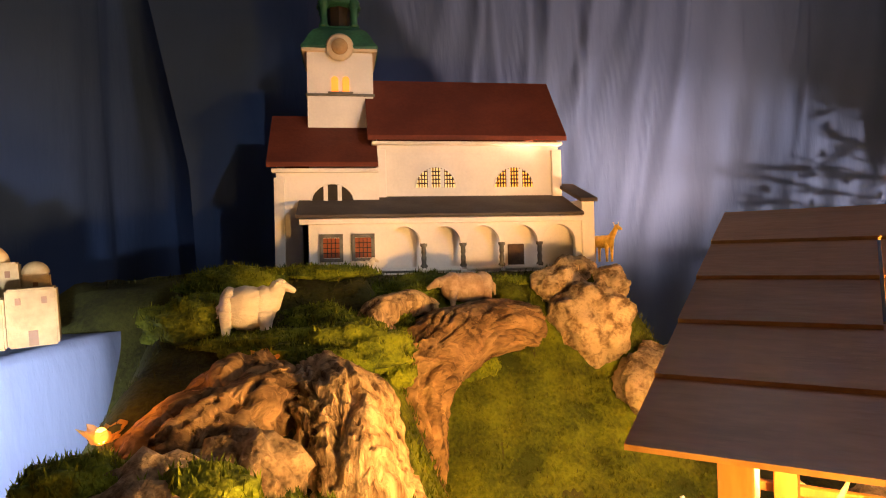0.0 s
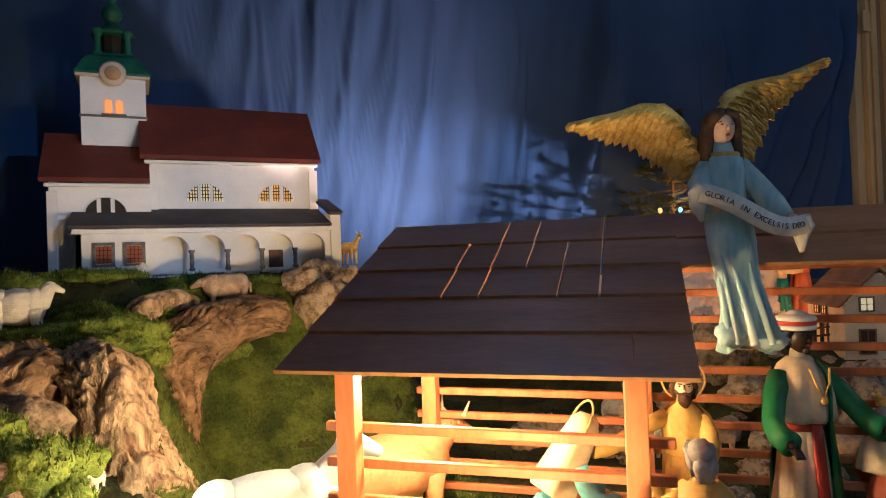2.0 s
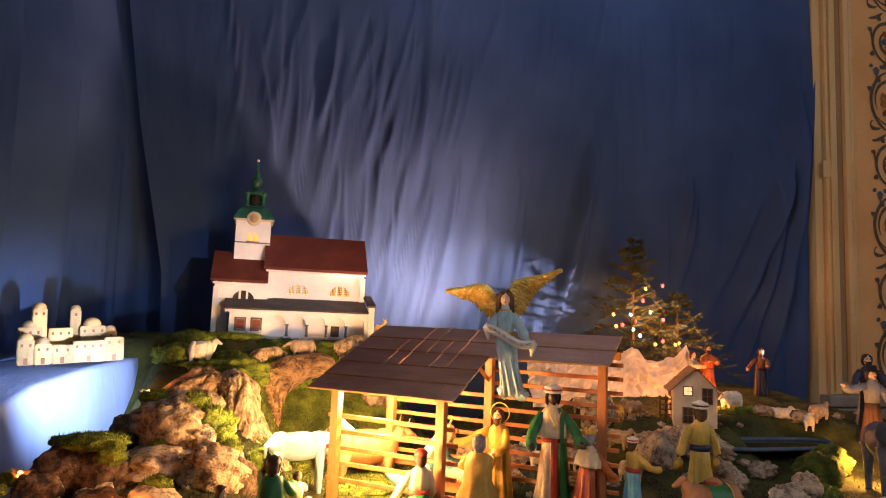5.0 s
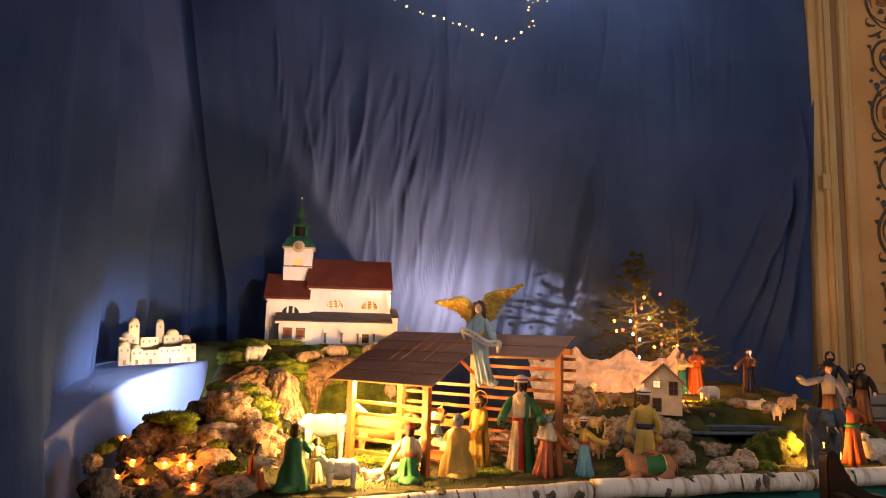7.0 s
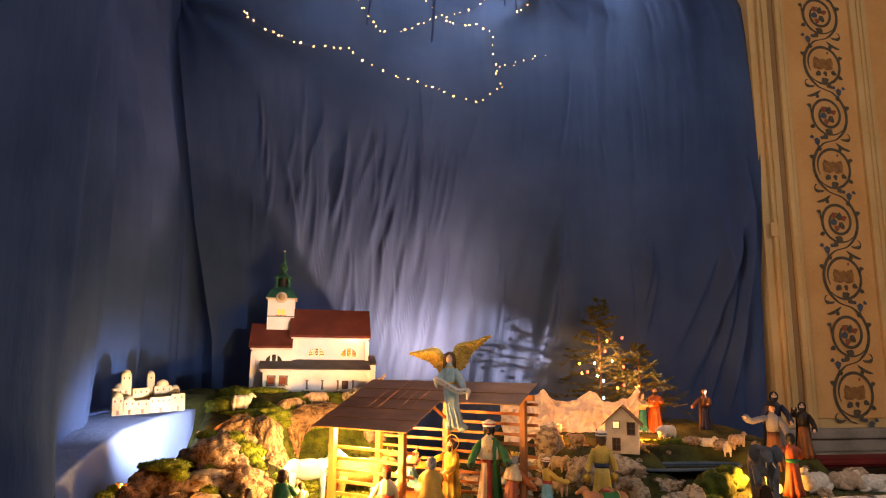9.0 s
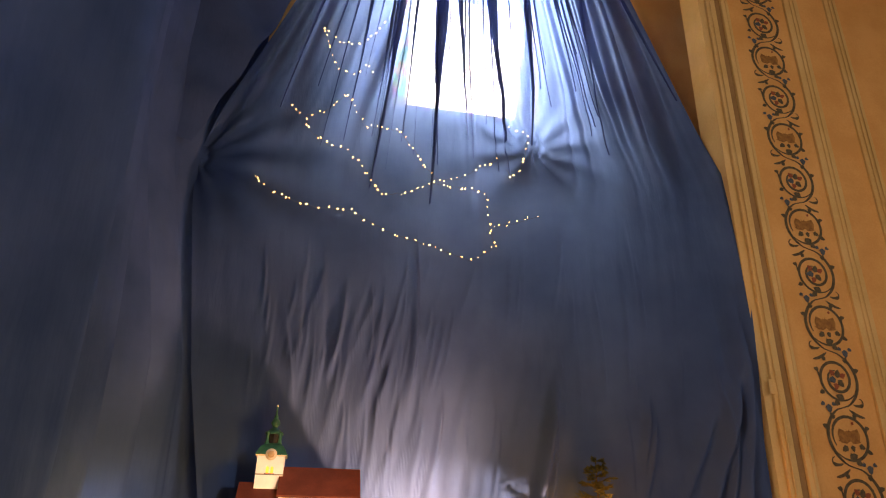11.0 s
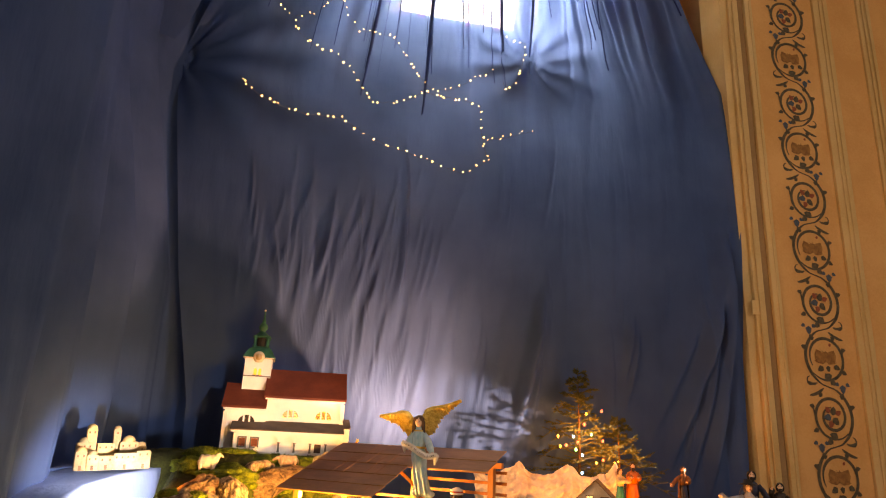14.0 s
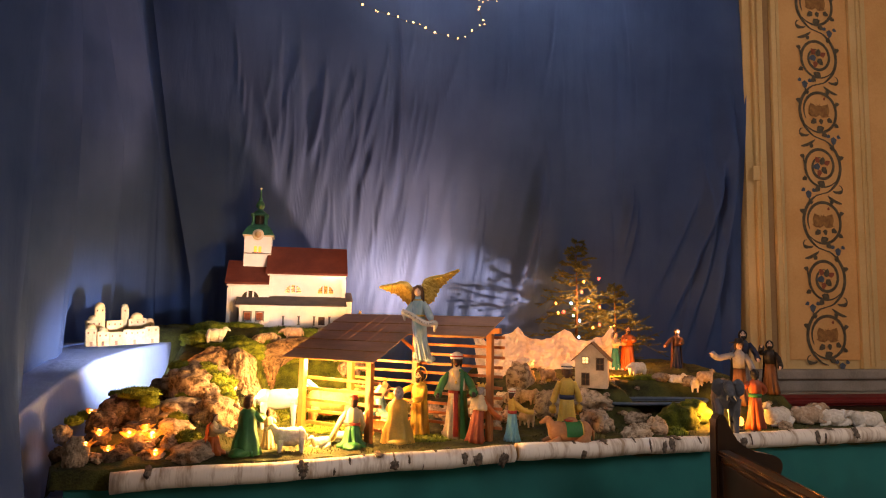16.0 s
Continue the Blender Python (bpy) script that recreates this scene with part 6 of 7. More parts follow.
beast("donkey_figure", "pale grey donkey standing beside the stable", -0.945, 3.56, 0.195, 92, "donkey", (0, -0.1), 0.64, 0.42, 0.88, extra=("ears",), headk=1.1)
beast("camel_figure", "brown camel lying with a green saddle cloth", 0.325, 3.152, 0.19, -95, "camel", (0, 0.02), 0.3, 0.22, 0.95, True, headk=0.85, extra=("hump", "saddle"), mats=("p_green", "p_red", "gold"))
beast("elephant_figure", "dark grey elephant with small tusks, behind the log", 1.19, 3.27, 0.20, -28, "elephant", (0.0, -0.02), 0.78, 0.22, 1.3, extra=("trunk",), headk=1.6)


# ---- angel ----
AX, AY, AZ, AR = -0.338, 3.277, 1.371, -23
AM = Matrix.Translation((AX, AY, AZ)) @ Matrix.Rotation(radians(AR), 4, "Z") @ Matrix.Scale(0.762, 4)
bm = bmesh.new()
mats = ["p_angel", "skin", "hair", "gold", "p_white", "p_red"]
M["p_angel"] = mat("pale_blue_glaze", (0.26, 0.48, 0.55), (0.62, 0.74, 0.76), 0.4, 9, 70, 0.15, stretch=(1, 1, 0.35))
# gown, slightly swaying to the side, with the hem blown back
rings = []
prof = [(0.048, 0.0, 0.030), (0.044, 0.03, 0.022), (0.036, 0.08, 0.012), (0.038, 0.14, 0.002), (0.044, 0.20, -0.006), (0.043, 0.235, -0.01), (0.036, 0.265, -0.012), (0.037, 0.30, -0.014), (0.041, 0.33, -0.016), (0.036, 0.352, -0.016), (0.022, 0.366, -0.016), (0.017, 0.385, -0.016)]
for r, z, ox in prof:
    ring = []
    for k in range(36):
        a = 2 * math.pi * k / 36
        w = 0.16 * max(0, 1 - z / 0.26)
        q = r * (1 + w * math.sin(7 * a + z * 20) + 0.4 * w * math.sin(15 * a - z * 14))
        ring.append(bm.verts.new((ox + q * math.cos(a), 0.8 * q * math.sin(a) + 0.03 * max(0, 0.06 - z) / 0.06, z + (0.010 * math.sin(3 * a + 1) if z < 0.01 else 0))))
    rings.append(ring)
for a, b in zip(rings, rings[1:]):
    for k in range(36):
        bm.faces.new((a[k], a[(k + 1) % 36], b[(k + 1) % 36], b[k]))
bm.faces.new(rings[0]); bm.faces.new(rings[-1])
ball(bm, (0.058, 0.0, 0.018), 0.030, 0, 3, (1.1, 0.8, 0.7), 0.3, 3, 1)
ball(bm, (-0.012, 0.0, 0.03), 0.028, 0, 3, (1.0, 0.8, 0.9), 0.25, 3, 4)
lathe(bm, [(0.0385, 0.262), (0.040, 0.268), (0.0385, 0.274)], 24, (-0.012, 0, 0), sy=0.82, mi=3)
lathe(bm, [(0.030, 0.354), (0.033, 0.359), (0.029, 0.364)], 24, (-0.016, 0, 0), sy=0.8, mi=3)
# head and long parted hair
ball(bm, (-0.018, -0.008, 0.408), 0.0245, 1, 3, (0.86, 0.95, 1.22))
ball(bm, (-0.018, -0.032, 0.405), 0.005, 1, 2, (0.7, 1, 1.4))
ball(bm, (-0.018, -0.0305, 0.393), 0.0042, 5, 1, (1.3, 0.5, 0.5))
for s in (-1, 1):
    ball(bm, (-0.018 + s * 0.0088, -0.0285, 0.412), 0.0028, 2, 1, (1.3, 0.6, 0.6))
    tube(bm, [(-0.018 + s * 0.0085, -0.0275, 0.4175), (-0.018 + s * 0.0145, -0.0235, 0.4165)], 0.0011, 5, 2)
    tube(bm, [(-0.018 + s * 0.003, -0.020, 0.437), (-0.018 + s * 0.017, -0.018, 0.430), (-0.018 + s * 0.0245, -0.006, 0.410), (-0.018 + s * 0.027, -0.002, 0.385), (-0.018 + s * 0.030, -0.004, 0.352), (-0.018 + s * 0.027, -0.012, 0.325)], [0.008, 0.012, 0.0125, 0.012, 0.010, 0.003], 12, 2, 0.15, 3)
ball(bm, (-0.018, 0.008, 0.420), 0.030, 2, 3, (1.0, 0.92, 1.0), 0.08, 5, 2)
ball(bm, (-0.018, 0.020, 0.385), 0.030, 2, 3, (1.15, 0.6, 1.3), 0.1, 4, 3)
# sleeves and hands
tube(bm, [(-0.045, 0, 0.342), (-0.064, -0.008, 0.305), (-0.070, -0.032, 0.272), (-0.060, -0.050, 0.266)], [0.018, 0.021, 0.022, 0.014], 14, 0, 0.14, 2)
ball(bm, (-0.054, -0.055, 0.264), 0.011, 1, 2)
tube(bm, [(0.012, 0, 0.342), (0.040, -0.008, 0.305), (0.062, -0.028, 0.264), (0.075, -0.046, 0.242)], [0.018, 0.021, 0.021, 0.013], 14, 0, 0.14, 5)
ball(bm, (0.080, -0.054, 0.236), 0.011, 1, 2)
# gown folds
for k in range(6):
    a = math.pi + math.pi * (k + 0.5 + 0.3 * math.sin(k * 5)) / 6
    tube(bm, [(-0.01 + 0.035 * math.cos(a), 0.028 * math.sin(a), 0.225 - 0.02 * (k % 3)), (0.004 + 0.037 * math.cos(a), 0.030 * math.sin(a), 0.13), (0.026 + 0.046 * math.cos(a + 0.1), 0.037 * math.sin(a), 0.015)], [0.002, 0.005, 0.008 - 0.002 * (k % 2)], 7, 0)


def wing(lead, trail, s):
    """A carved wing: a thick leading edge and four overlapping rows of feathers down to the trailing edge."""
    lead, trail = [Vector(p) for p in lead], [Vector(p) for p in trail]

    def on(line, t):
        k = t * (len(line) - 1)
        i = min(int(k), len(line) - 2)
        return line[i].lerp(line[i + 1], k - i)

    tube(bm, [on(lead, k / 16) for k in range(17)], [0.008 + 0.010 * math.sin(math.pi * min(1, 0.15 + k / 15)) for k in range(17)], 10, 3, 0.2, s * 3.0)
    for row, (n, reach, wide, off) in enumerate(((19, 1.0, 0.0125, 0.008), (17, 0.74, 0.0125, 0.001), (15, 0.48, 0.0115, -0.006), (13, 0.25, 0.010, -0.012))):
        for k in range(n):
            t = (k + 0.3 + 0.4 * (row % 2)) / n
            p = on(lead, t)
            e = on(trail, min(1, t * 0.94 + 0.06))
            sweep = on(lead, min(1, t + 0.10 * (1 - reach))) - p
            d = (e - p) * reach + sweep
            l = d.length * (1.0 + 0.06 * math.sin(k * 2.4 + row))
            if l < 0.012:
                continue
            d.normalize()
            sd = d.cross(Vector((0, 1, 0))).normalized()
            w = wide * (1 - 0.35 * t)
            q = p + Vector((0, off, 0))
            pts = [q - sd * w * 0.6, q + d * l * 0.5 - sd * w, q + d * l * 0.86 - sd * w * 0.75, q + d * l, q + d * l * 0.86 + sd * w * 0.75, q + d * l * 0.5 + sd * w, q + sd * w * 0.6]
            bend = (0.0, -0.003, -0.002, 0.002, -0.002, -0.003, 0.0)
            ra = [bm.verts.new(v + Vector((0, b - 0.003, 0))) for v, b in zip(pts, bend)]
            rb = [bm.verts.new(v + Vector((0, 0.004, 0))) for v in pts]
            bm.faces.new(ra).material_index = 3
            bm.faces.new(rb[::-1]).material_index = 3
            for j in range(7):
                bm.faces.new((ra[j], ra[(j + 1) % 7], rb[(j + 1) % 7], rb[j])).material_index = 3
            tube(bm, [q + Vector((0, -0.005, 0)), q + d * l * 0.55 + Vector((0, -0.008, 0)), q + d * l * 0.93 + Vector((0, -0.004, 0))], [0.002, 0.0026, 0.001], 5, 3)


wing([(0.012, 0.035, 0.36), (0.004, 0.035, 0.43), (0.016, 0.038, 0.470), (0.06, 0.040, 0.492), (0.12, 0.042, 0.508), (0.215, 0.047, 0.541)],
     [(0.035, 0.040, 0.335), (0.066, 0.042, 0.352), (0.088, 0.043, 0.390), (0.108, 0.044, 0.432), (0.148, 0.045, 0.468), (0.219, 0.047, 0.538)], 1)
wing([(-0.045, 0.035, 0.355), (-0.072, 0.045, 0.415), (-0.100, 0.055, 0.452), (-0.135, 0.062, 0.462), (-0.19, 0.075, 0.452), (-0.278, 0.09, 0.438)],
     [(-0.062, 0.040, 0.318), (-0.088, 0.045, 0.326), (-0.130, 0.055, 0.358), (-0.155, 0.065, 0.385), (-0.215, 0.080, 0.402), (-0.28, 0.09, 0.433)], -1)
ob = part("angel_figure", bm, mats, None, "", True)
ob.matrix_world = AM
tagged(ob, "angel figure in pale blue gown with gilded wings", "figurine")
# banner with lettering
banner = thing("banner", "white scroll banner with dark lettering, held by the angel", "banner", at=AM)


def band(t):
    """Centre line of the scroll, t from 0 to 1."""
    x = lerp(-0.088, 0.100, t)
    return Vector((x, -0.066 - 0.012 * math.sin(math.pi * t), lerp(0.288, 0.228, t) - 0.016 * math.sin(math.pi * t) + 0.008 * math.sin(2 * math.pi * t)))


bm = bmesh.new()
rows = []
for k in range(41):
    t = k / 40
    p = band(t)
    nrm = (band(min(1, t + 0.01)) - band(max(0, t - 0.01))).normalized()
    up = Vector((-nrm.z, 0, nrm.x))
    rows.append([bm.verts.new(p + up * s + Vector((0, o, 0))) for s, o in ((-0.017, 0), (0.017, 0), (0.017, 0.003), (-0.017, 0.003))])
for a, b in zip(rows, rows[1:]):
    for j in range(4):
        bm.faces.new((a[j], a[(j + 1) % 4], b[(j + 1) % 4], b[j]))
part("scroll", bm, "p_white", banner, "white painted scroll", True)
for t, s in ((0.0, -1), (1.0, 1)):
    bm = bmesh.new()
    p = band(t)
    tube(bm, [p + Vector((0, 0.002, 0.014)), p + Vector((s * 0.006, 0.012, 0.0)), p + Vector((s * -0.002, 0.02, -0.022)), p + Vector((s * -0.006, 0.012, -0.05))], [0.006, 0.012, 0.014, 0.004], 10, 0, 0.2, s)
    part("scroll_end", bm, "p_white", banner, "", True)
TEXT = "GLORIA IN EXCELSIS DEO"
for k, ch in enumerate(TEXT):
    if ch == " ":
        continue
    cu = bpy.data.curves.new("letter", "FONT")
    cu.body, cu.size, cu.extrude, cu.align_x, cu.align_y = ch, 0.0138, 0.0004, "CENTER", "CENTER"
    tmp = bpy.data.objects.new("letter", cu)
    scene.collection.objects.link(tmp)
    dg = bpy.context.evaluated_depsgraph_get()
    me = bpy.data.meshes.new_from_object(tmp.evaluated_get(dg))
    bpy.data.objects.remove(tmp)
    me.materials.clear()
    me.materials.append(M["ink"])
    ob = new("letter", me)
    ob.parent = banner
    t = 0.06 + 0.88 * k / (len(TEXT) - 1)
    d = (band(t + 0.01) - band(t - 0.01)).normalized()
    m = Matrix((d, Vector((-d.z, 0, d.x)), d.cross(Vector((-d.z, 0, d.x))))).transposed().to_4x4()
    ob.matrix_local = Matrix.Translation(band(t) + Vector((0, -0.0012, 0))) @ m

# ---- manger ----
crib = thing("manger", "small wooden manger with pale straw and a swaddled figure", "manger", at=Matrix.Translation((-0.46, 3.42, ground(-0.46, 3.42))) @ Matrix.Rotation(radians(-40), 4, "Z"))
bm = bmesh.new()
for s in (-1, 1):
    box(bm, -0.06, 0.06, s * 0.03 - 0.004, s * 0.03 + 0.004, 0.03, 0.065)
    box(bm, s * 0.06 - 0.004, s * 0.06 + 0.004, -0.03, 0.03, 0.03, 0.065)
box(bm, -0.06, 0.06, -0.03, 0.03, 0.03, 0.036)
part("trough", bm, "timber", crib)
for sx in (-1, 1):
    for sy in (-1, 1):
        bm = bmesh.new()
        tube(bm, [(sx * 0.05, sy * 0.035, 0), (sx * 0.05, sy * 0.02, 0.04)], 0.005, 6)
        part("leg", bm, "timber", crib)
bm = bmesh.new()
ball(bm, (0, 0, 0.062), 0.05, 0, 3, (1.15, 0.6, 0.3), 0.3, 6, 3)
part("straw", bm, "p_cream", crib, "pale straw")
bm = bmesh.new()
ball(bm, (0.01, 0, 0.085), 0.035, 0, 3, (1.3, 0.6, 0.5))
ball(bm, (-0.042, 0, 0.092), 0.016, 1, 2)
ob = part("child_figure", bm, ["p_white", "skin"], None, "", True)
ob.matrix_world = crib.matrix_world.copy()
tagged(ob, "small swaddled white figure lying in the manger", "figurine")

# ---- cottage ----
hx, hy = 0.735, 3.80
HZ = ground(hx, hy) - 0.01
hut = thing("cottage", "small rendered cottage with brown roof and lit windows", "model house", at=Matrix.Translation((hx, hy, HZ)) @ Matrix.Rotation(radians(-29), 4, "Z"))
W, D, HH = 0.086, 0.10, 0.158
bm = bmesh.new()
box(bm, -W, W, -D, D, 0, HH)
for s in (-1, 1):
    bm.faces.new([bm.verts.new(p) for p in ((-W, s * D, HH), (W, s * D, HH), (0.012, s * D, HH + 0.072), (-0.012, s * D, HH + 0.072))])
bmesh.ops.remove_doubles(bm, verts=bm.verts[:], dist=0.0005)
part("wall", bm, "hut_wall", hut)
for s in (-1, 1):
    for r in range(5):
        a, b = r / 5, (r + 1) / 5 + 0.03
        bm = bmesh.new()
        c = [(s * lerp(0.0, W + 0.018, q), y, HH + 0.082 - lerp(0, 0.10, q) + (0.003 if q == b else 0)) for q, y in ((a, -D - 0.014), (a, D + 0.014), (b, D + 0.014), (b, -D - 0.014))]
        v = [bm.verts.new(p) for p in c] + [bm.verts.new((x, y, z + 0.005)) for x, y, z in c]
        for f in ((0, 1, 2, 3), (7, 6, 5, 4), (0, 4, 5, 1), (1, 5, 6, 2), (2, 6, 7, 3), (3, 7, 4, 0)):
            bm.faces.new([v[i] for i in f])
        part("roof_board", bm, "hut_roof", hut)


def hut_window(cx, cz, w, h, material, side=None, label=""):
    o = tagged(new("window"), label) if label else new("window")
    o.parent = hut
    m = Matrix.Identity(4) if side is None else Matrix.Rotation(radians(-90), 4, "Z")
    off = D if side is None else W
    bm = bmesh.new()
    box(bm, cx - w, cx + w, -off - 0.0035, -off, cz - h, cz + h, 0, m)
    part("pane", bm, material, o)
    bm = bmesh.new()
    for x0, x1, z0, z1 in ((-w - 0.004, -w, -h - 0.004, h + 0.004), (w, w + 0.004, -h - 0.004, h + 0.004), (-w, w, -h - 0.004, -h), (-w, w, h, h + 0.004), (-0.001, 0.001, -h, h), (-w, w, -0.001, 0.001)):
        box(bm, cx + x0, cx + x1, -off - 0.006, -off - 0.001, cz + z0, cz + z1, 0, m)
    part("window_frame", bm, "hut_roof", o)


hut_window(-0.030, 0.148, 0.0155, 0.016, "lit_pale", None, "small glowing yellow window")
hut_window(0.047, 0.130, 0.018, 0.030, "dark", None, "dark shuttered window")
hut_window(-0.030, 0.048, 0.018, 0.030, "dark", None, "dark small door opening")
hut_window(-0.04, 0.13, 0.010, 0.013, "lit", 1, "small glowing orange side window")
hut_window(0.0, 0.13, 0.010, 0.013, "lit", 1, "small glowing orange side window")
hut_window(0.0, 0.07, 0.010, 0.013, "lit", 1, "small glowing orange side window")
fence = thing("fence", "small dark wooden ladder fence beside the cottage", "fence", at=Matrix.Translation((0.625, 3.83, ground(0.625, 3.83))))
for k in range(3):
    bm = bmesh.new()
    tube(bm, [(0.03 * k - 0.03, 0, -0.01), (0.03 * k - 0.03, 0, 0.10)], 0.005, 6)
    part("post", bm, "hair", fence)
for k in range(4):
    bm = bmesh.new()
    tube(bm, [(-0.035, -0.005, 0.02 + 0.022 * k), (0.035, -0.005, 0.02 + 0.022 * k)], 0.003, 6)
    part("rail", bm, "hair", fence)

# ---- paper mountains ----
verts, faces = [], []
NU, NV = 60, 20
for j in range(NV + 1):
    for i in range(NU + 1):
        u, v = i / NU, j / NV
        x = lerp(0.22, 1.20, u)
        top = 1.43 + 0.085 * (1 - abs(math.sin(u * 9.4 + 0.4))) ** 1.3 + 0.035 * noise.noise(Vector((u * 17, 0, 0)))
        z = lerp(1.20, top, v)
        y = 4.44 - 0.12 * (1 - v) + 0.03 * noise.noise(Vector((u * 12, v * 4, 2))) + 0.03 * noise.noise(Vector((u * 30, v * 9, 5)))
        verts.append((x, y, z))
faces = [(j * (NU + 1) + i, j * (NU + 1) + i + 1, (j + 1) * (NU + 1) + i + 1, (j + 1) * (NU + 1) + i) for j in range(NV) for i in range(NU)]
ob = sheet("paper_mountains", verts, faces, "paper", None, False)
md = ob.modifiers.new("thickness", "SOLIDIFY")
md.thickness = 0.004
tagged(ob, "crumpled pale paper mountains lit orange from below", "paper mountains")
bm = bmesh.new()
ball(bm, (0, 0, 0), 0.045, 0, 4, (1.0, 0.7, 0.75), 0.5, 3, 2)
ob = part("glowing_rock", bm, "paper_lit" if "paper_lit" in M else "paper", None)
ob.location = (0.44, 4.08, 1.30)
tagged(ob, "crumpled paper rock lit from inside", "rock")


# ---- fir trees ----
def fir(name, label, x, y, h, seed, spread=0.25, density=1.0):
    t = thing(name, label, "fir tree", "fir trees behind the crib", Matrix.Translation((x, y, ground(x, y) - 0.02)))
    r = random.Random(seed)
    bm = bmesh.new()
    tube(bm, [(0, 0, 0), (0.005, 0, h * 0.5), (0, 0.004, h * 0.97)], [0.014, 0.009, 0.002], 8)
    part("trunk", bm, "trunk", t, "thin brown trunk", True)

    def needles(bw, a, b, n, l):
        d = (b - a)
        for k in range(n):
            p = a + d * r.random()
            q = Vector((r.uniform(-1, 1), r.uniform(-1, 1), r.uniform(-0.6, 1))).normalized()
            e = p + (q * 0.85 + d.normalized() * 0.6) * l * r.uniform(0.7, 1.2)
            w = d.normalized().cross(q) * 0.0013
            bw.faces.new([bw.verts.new(v) for v in (p - w, p + w, e)]).material_index = 1

    def finish(bw, name):
        me = bpy.data.meshes.new(name)
        bw.to_mesh(me)
        bw.free()
        me.materials.append(M["trunk"])
        me.materials.append(M["needle"])
        new(name, me).parent = t

    z = h * 0.16
    while z < h * 0.97:
        k = 1 - z / h
        n = r.randint(3, 4)
        a0 = r.uniform(0, 6)
        for i in range(n):
            bw = bmesh.new()
            a = a0 + 6.283 * i / n + r.uniform(-0.4, 0.4)
            ln = spread * (0.10 + 0.95 * k) * r.uniform(0.6, 1.2)
            d = Vector((math.cos(a), math.sin(a), 0))
            p0 = Vector((0, 0, z + r.uniform(-0.012, 0.012)))
            p1 = p0 + d * ln * 0.55 + Vector((0, 0, r.uniform(-0.10, 0.32) * ln))
            p2 = p0 + d * ln + Vector((0, 0, r.uniform(-0.25, 0.30) * ln))
            tube(bw, [p0, p1, p2], [0.003, 0.002, 0.001], 5, 1)
            needles(bw, p0.lerp(p1, 0.25), p1, int(110 * density), 0.017)
            needles(bw, p1, p2, int(110 * density), 0.016)
            side = Vector((-d.y, d.x, 0))
            for s in (-1, 1):
                for q in (0.4, 0.62, 0.82):
                    b0 = p0.lerp(p1, q / 0.6) if q < 0.55 else p1.lerp(p2, (q - 0.55) / 0.45)
                    b1 = b0 + (side * s * 0.8 + d * 0.7).normalized() * ln * 0.36 * (1.15 - q) * r.uniform(1.0, 1.7) + Vector((0, 0, r.uniform(-0.01, 0.02)))
                    tube(bw, [b0, b1], [0.0015, 0.0007], 4, 1)
                    needles(bw, b0, b1, int(64 * density), 0.015)
            finish(bw, "branch")
        z += h * 0.050 * r.uniform(0.7, 1.3)
    bw = bmesh.new()
    tube(bw, [(0, 0, h * 0.84), (0, 0, h * 0.98)], [0.002, 0.001], 4)
    needles(bw, Vector((0, 0, h * 0.85)), Vector((0, 0, h)), int(80 * density), 0.014)
    finish(bw, "leader")
    return t


FX, FY = 1.105, 4.86
fir("fir_tree", "small dark green fir tree with coloured lights", FX, FY, 0.905, 3, 0.41, 1.7)
fir("fir_tree", "lower dark fir branch tree behind the cottage", 1.38, 4.80, 0.58, 9, 0.40, 1.5)

# coloured bulbs on the fir
tree_lights = thing("tree_lights", "coloured fairy lights on the fir tree", "fairy lights")
BULBS = ((1.123, 1.847, "r"), (1.012, 1.824, "w"), (0.996, 1.755, "r"), (1.045, 1.692, "g"), (1.127, 1.653, "r"), (0.918, 1.674, "b"), (0.81, 1.671, "w"), (0.866, 1.616, "r"), (0.826, 1.608, "w"), (0.935, 1.592, "g"),
         (0.979, 1.559, "b"), (1.077, 1.512, "w"), (1.126, 1.532, "r"), (1.208, 1.515, "w"), (1.233, 1.523, "w"), (0.882, 1.46, "w"), (0.91, 1.435, "w"), (0.975, 1.447, "b"), (0.947, 1.637, "r"), (1.257, 1.414, "w"))
for x, z, c in BULBS:
    bm = bmesh.new()
    ball(bm, (0, 0, 0), 0.0098, 0, 2, (0.85, 0.85, 1.15))
    ob = part("bulb", bm, {"r": "bulb_red", "b": "bulb_blue", "g": "bulb_green", "w": "bulb"}[c], tree_lights, {"r": "glowing red bulb", "b": "glowing blue bulb", "g": "glowing green bulb"}.get(c, ""), True)
    ob.location = (-0.9 + (x + 0.9) * 1.045, 4.71, 1.6 + (z - 1.6) * 1.045)
bm = bmesh.new()
tube(bm, [(FX + 0.16 * (1 - k / 30) * math.cos(k * 0.9), FY + 0.16 * (1 - k / 30) * math.sin(k * 0.9) - 0.02, 1.45 + 0.5 * k / 30) for k in range(31)], 0.0016, 5)
part("wire", bm, "wire", tree_lights)

# ---- model village on its draped stand ----
village = thing("model_village", "cream plaster model village with domes and towers", "model village", at=Matrix.Translation((-1.765, 4.08, 1.396)) @ Matrix.Rotation(radians(20), 4, "Z") @ Matrix.Rotation(radians(-3), 4, "Y") @ Matrix.Scale(1.04, 4))
rnd = random.Random(11)


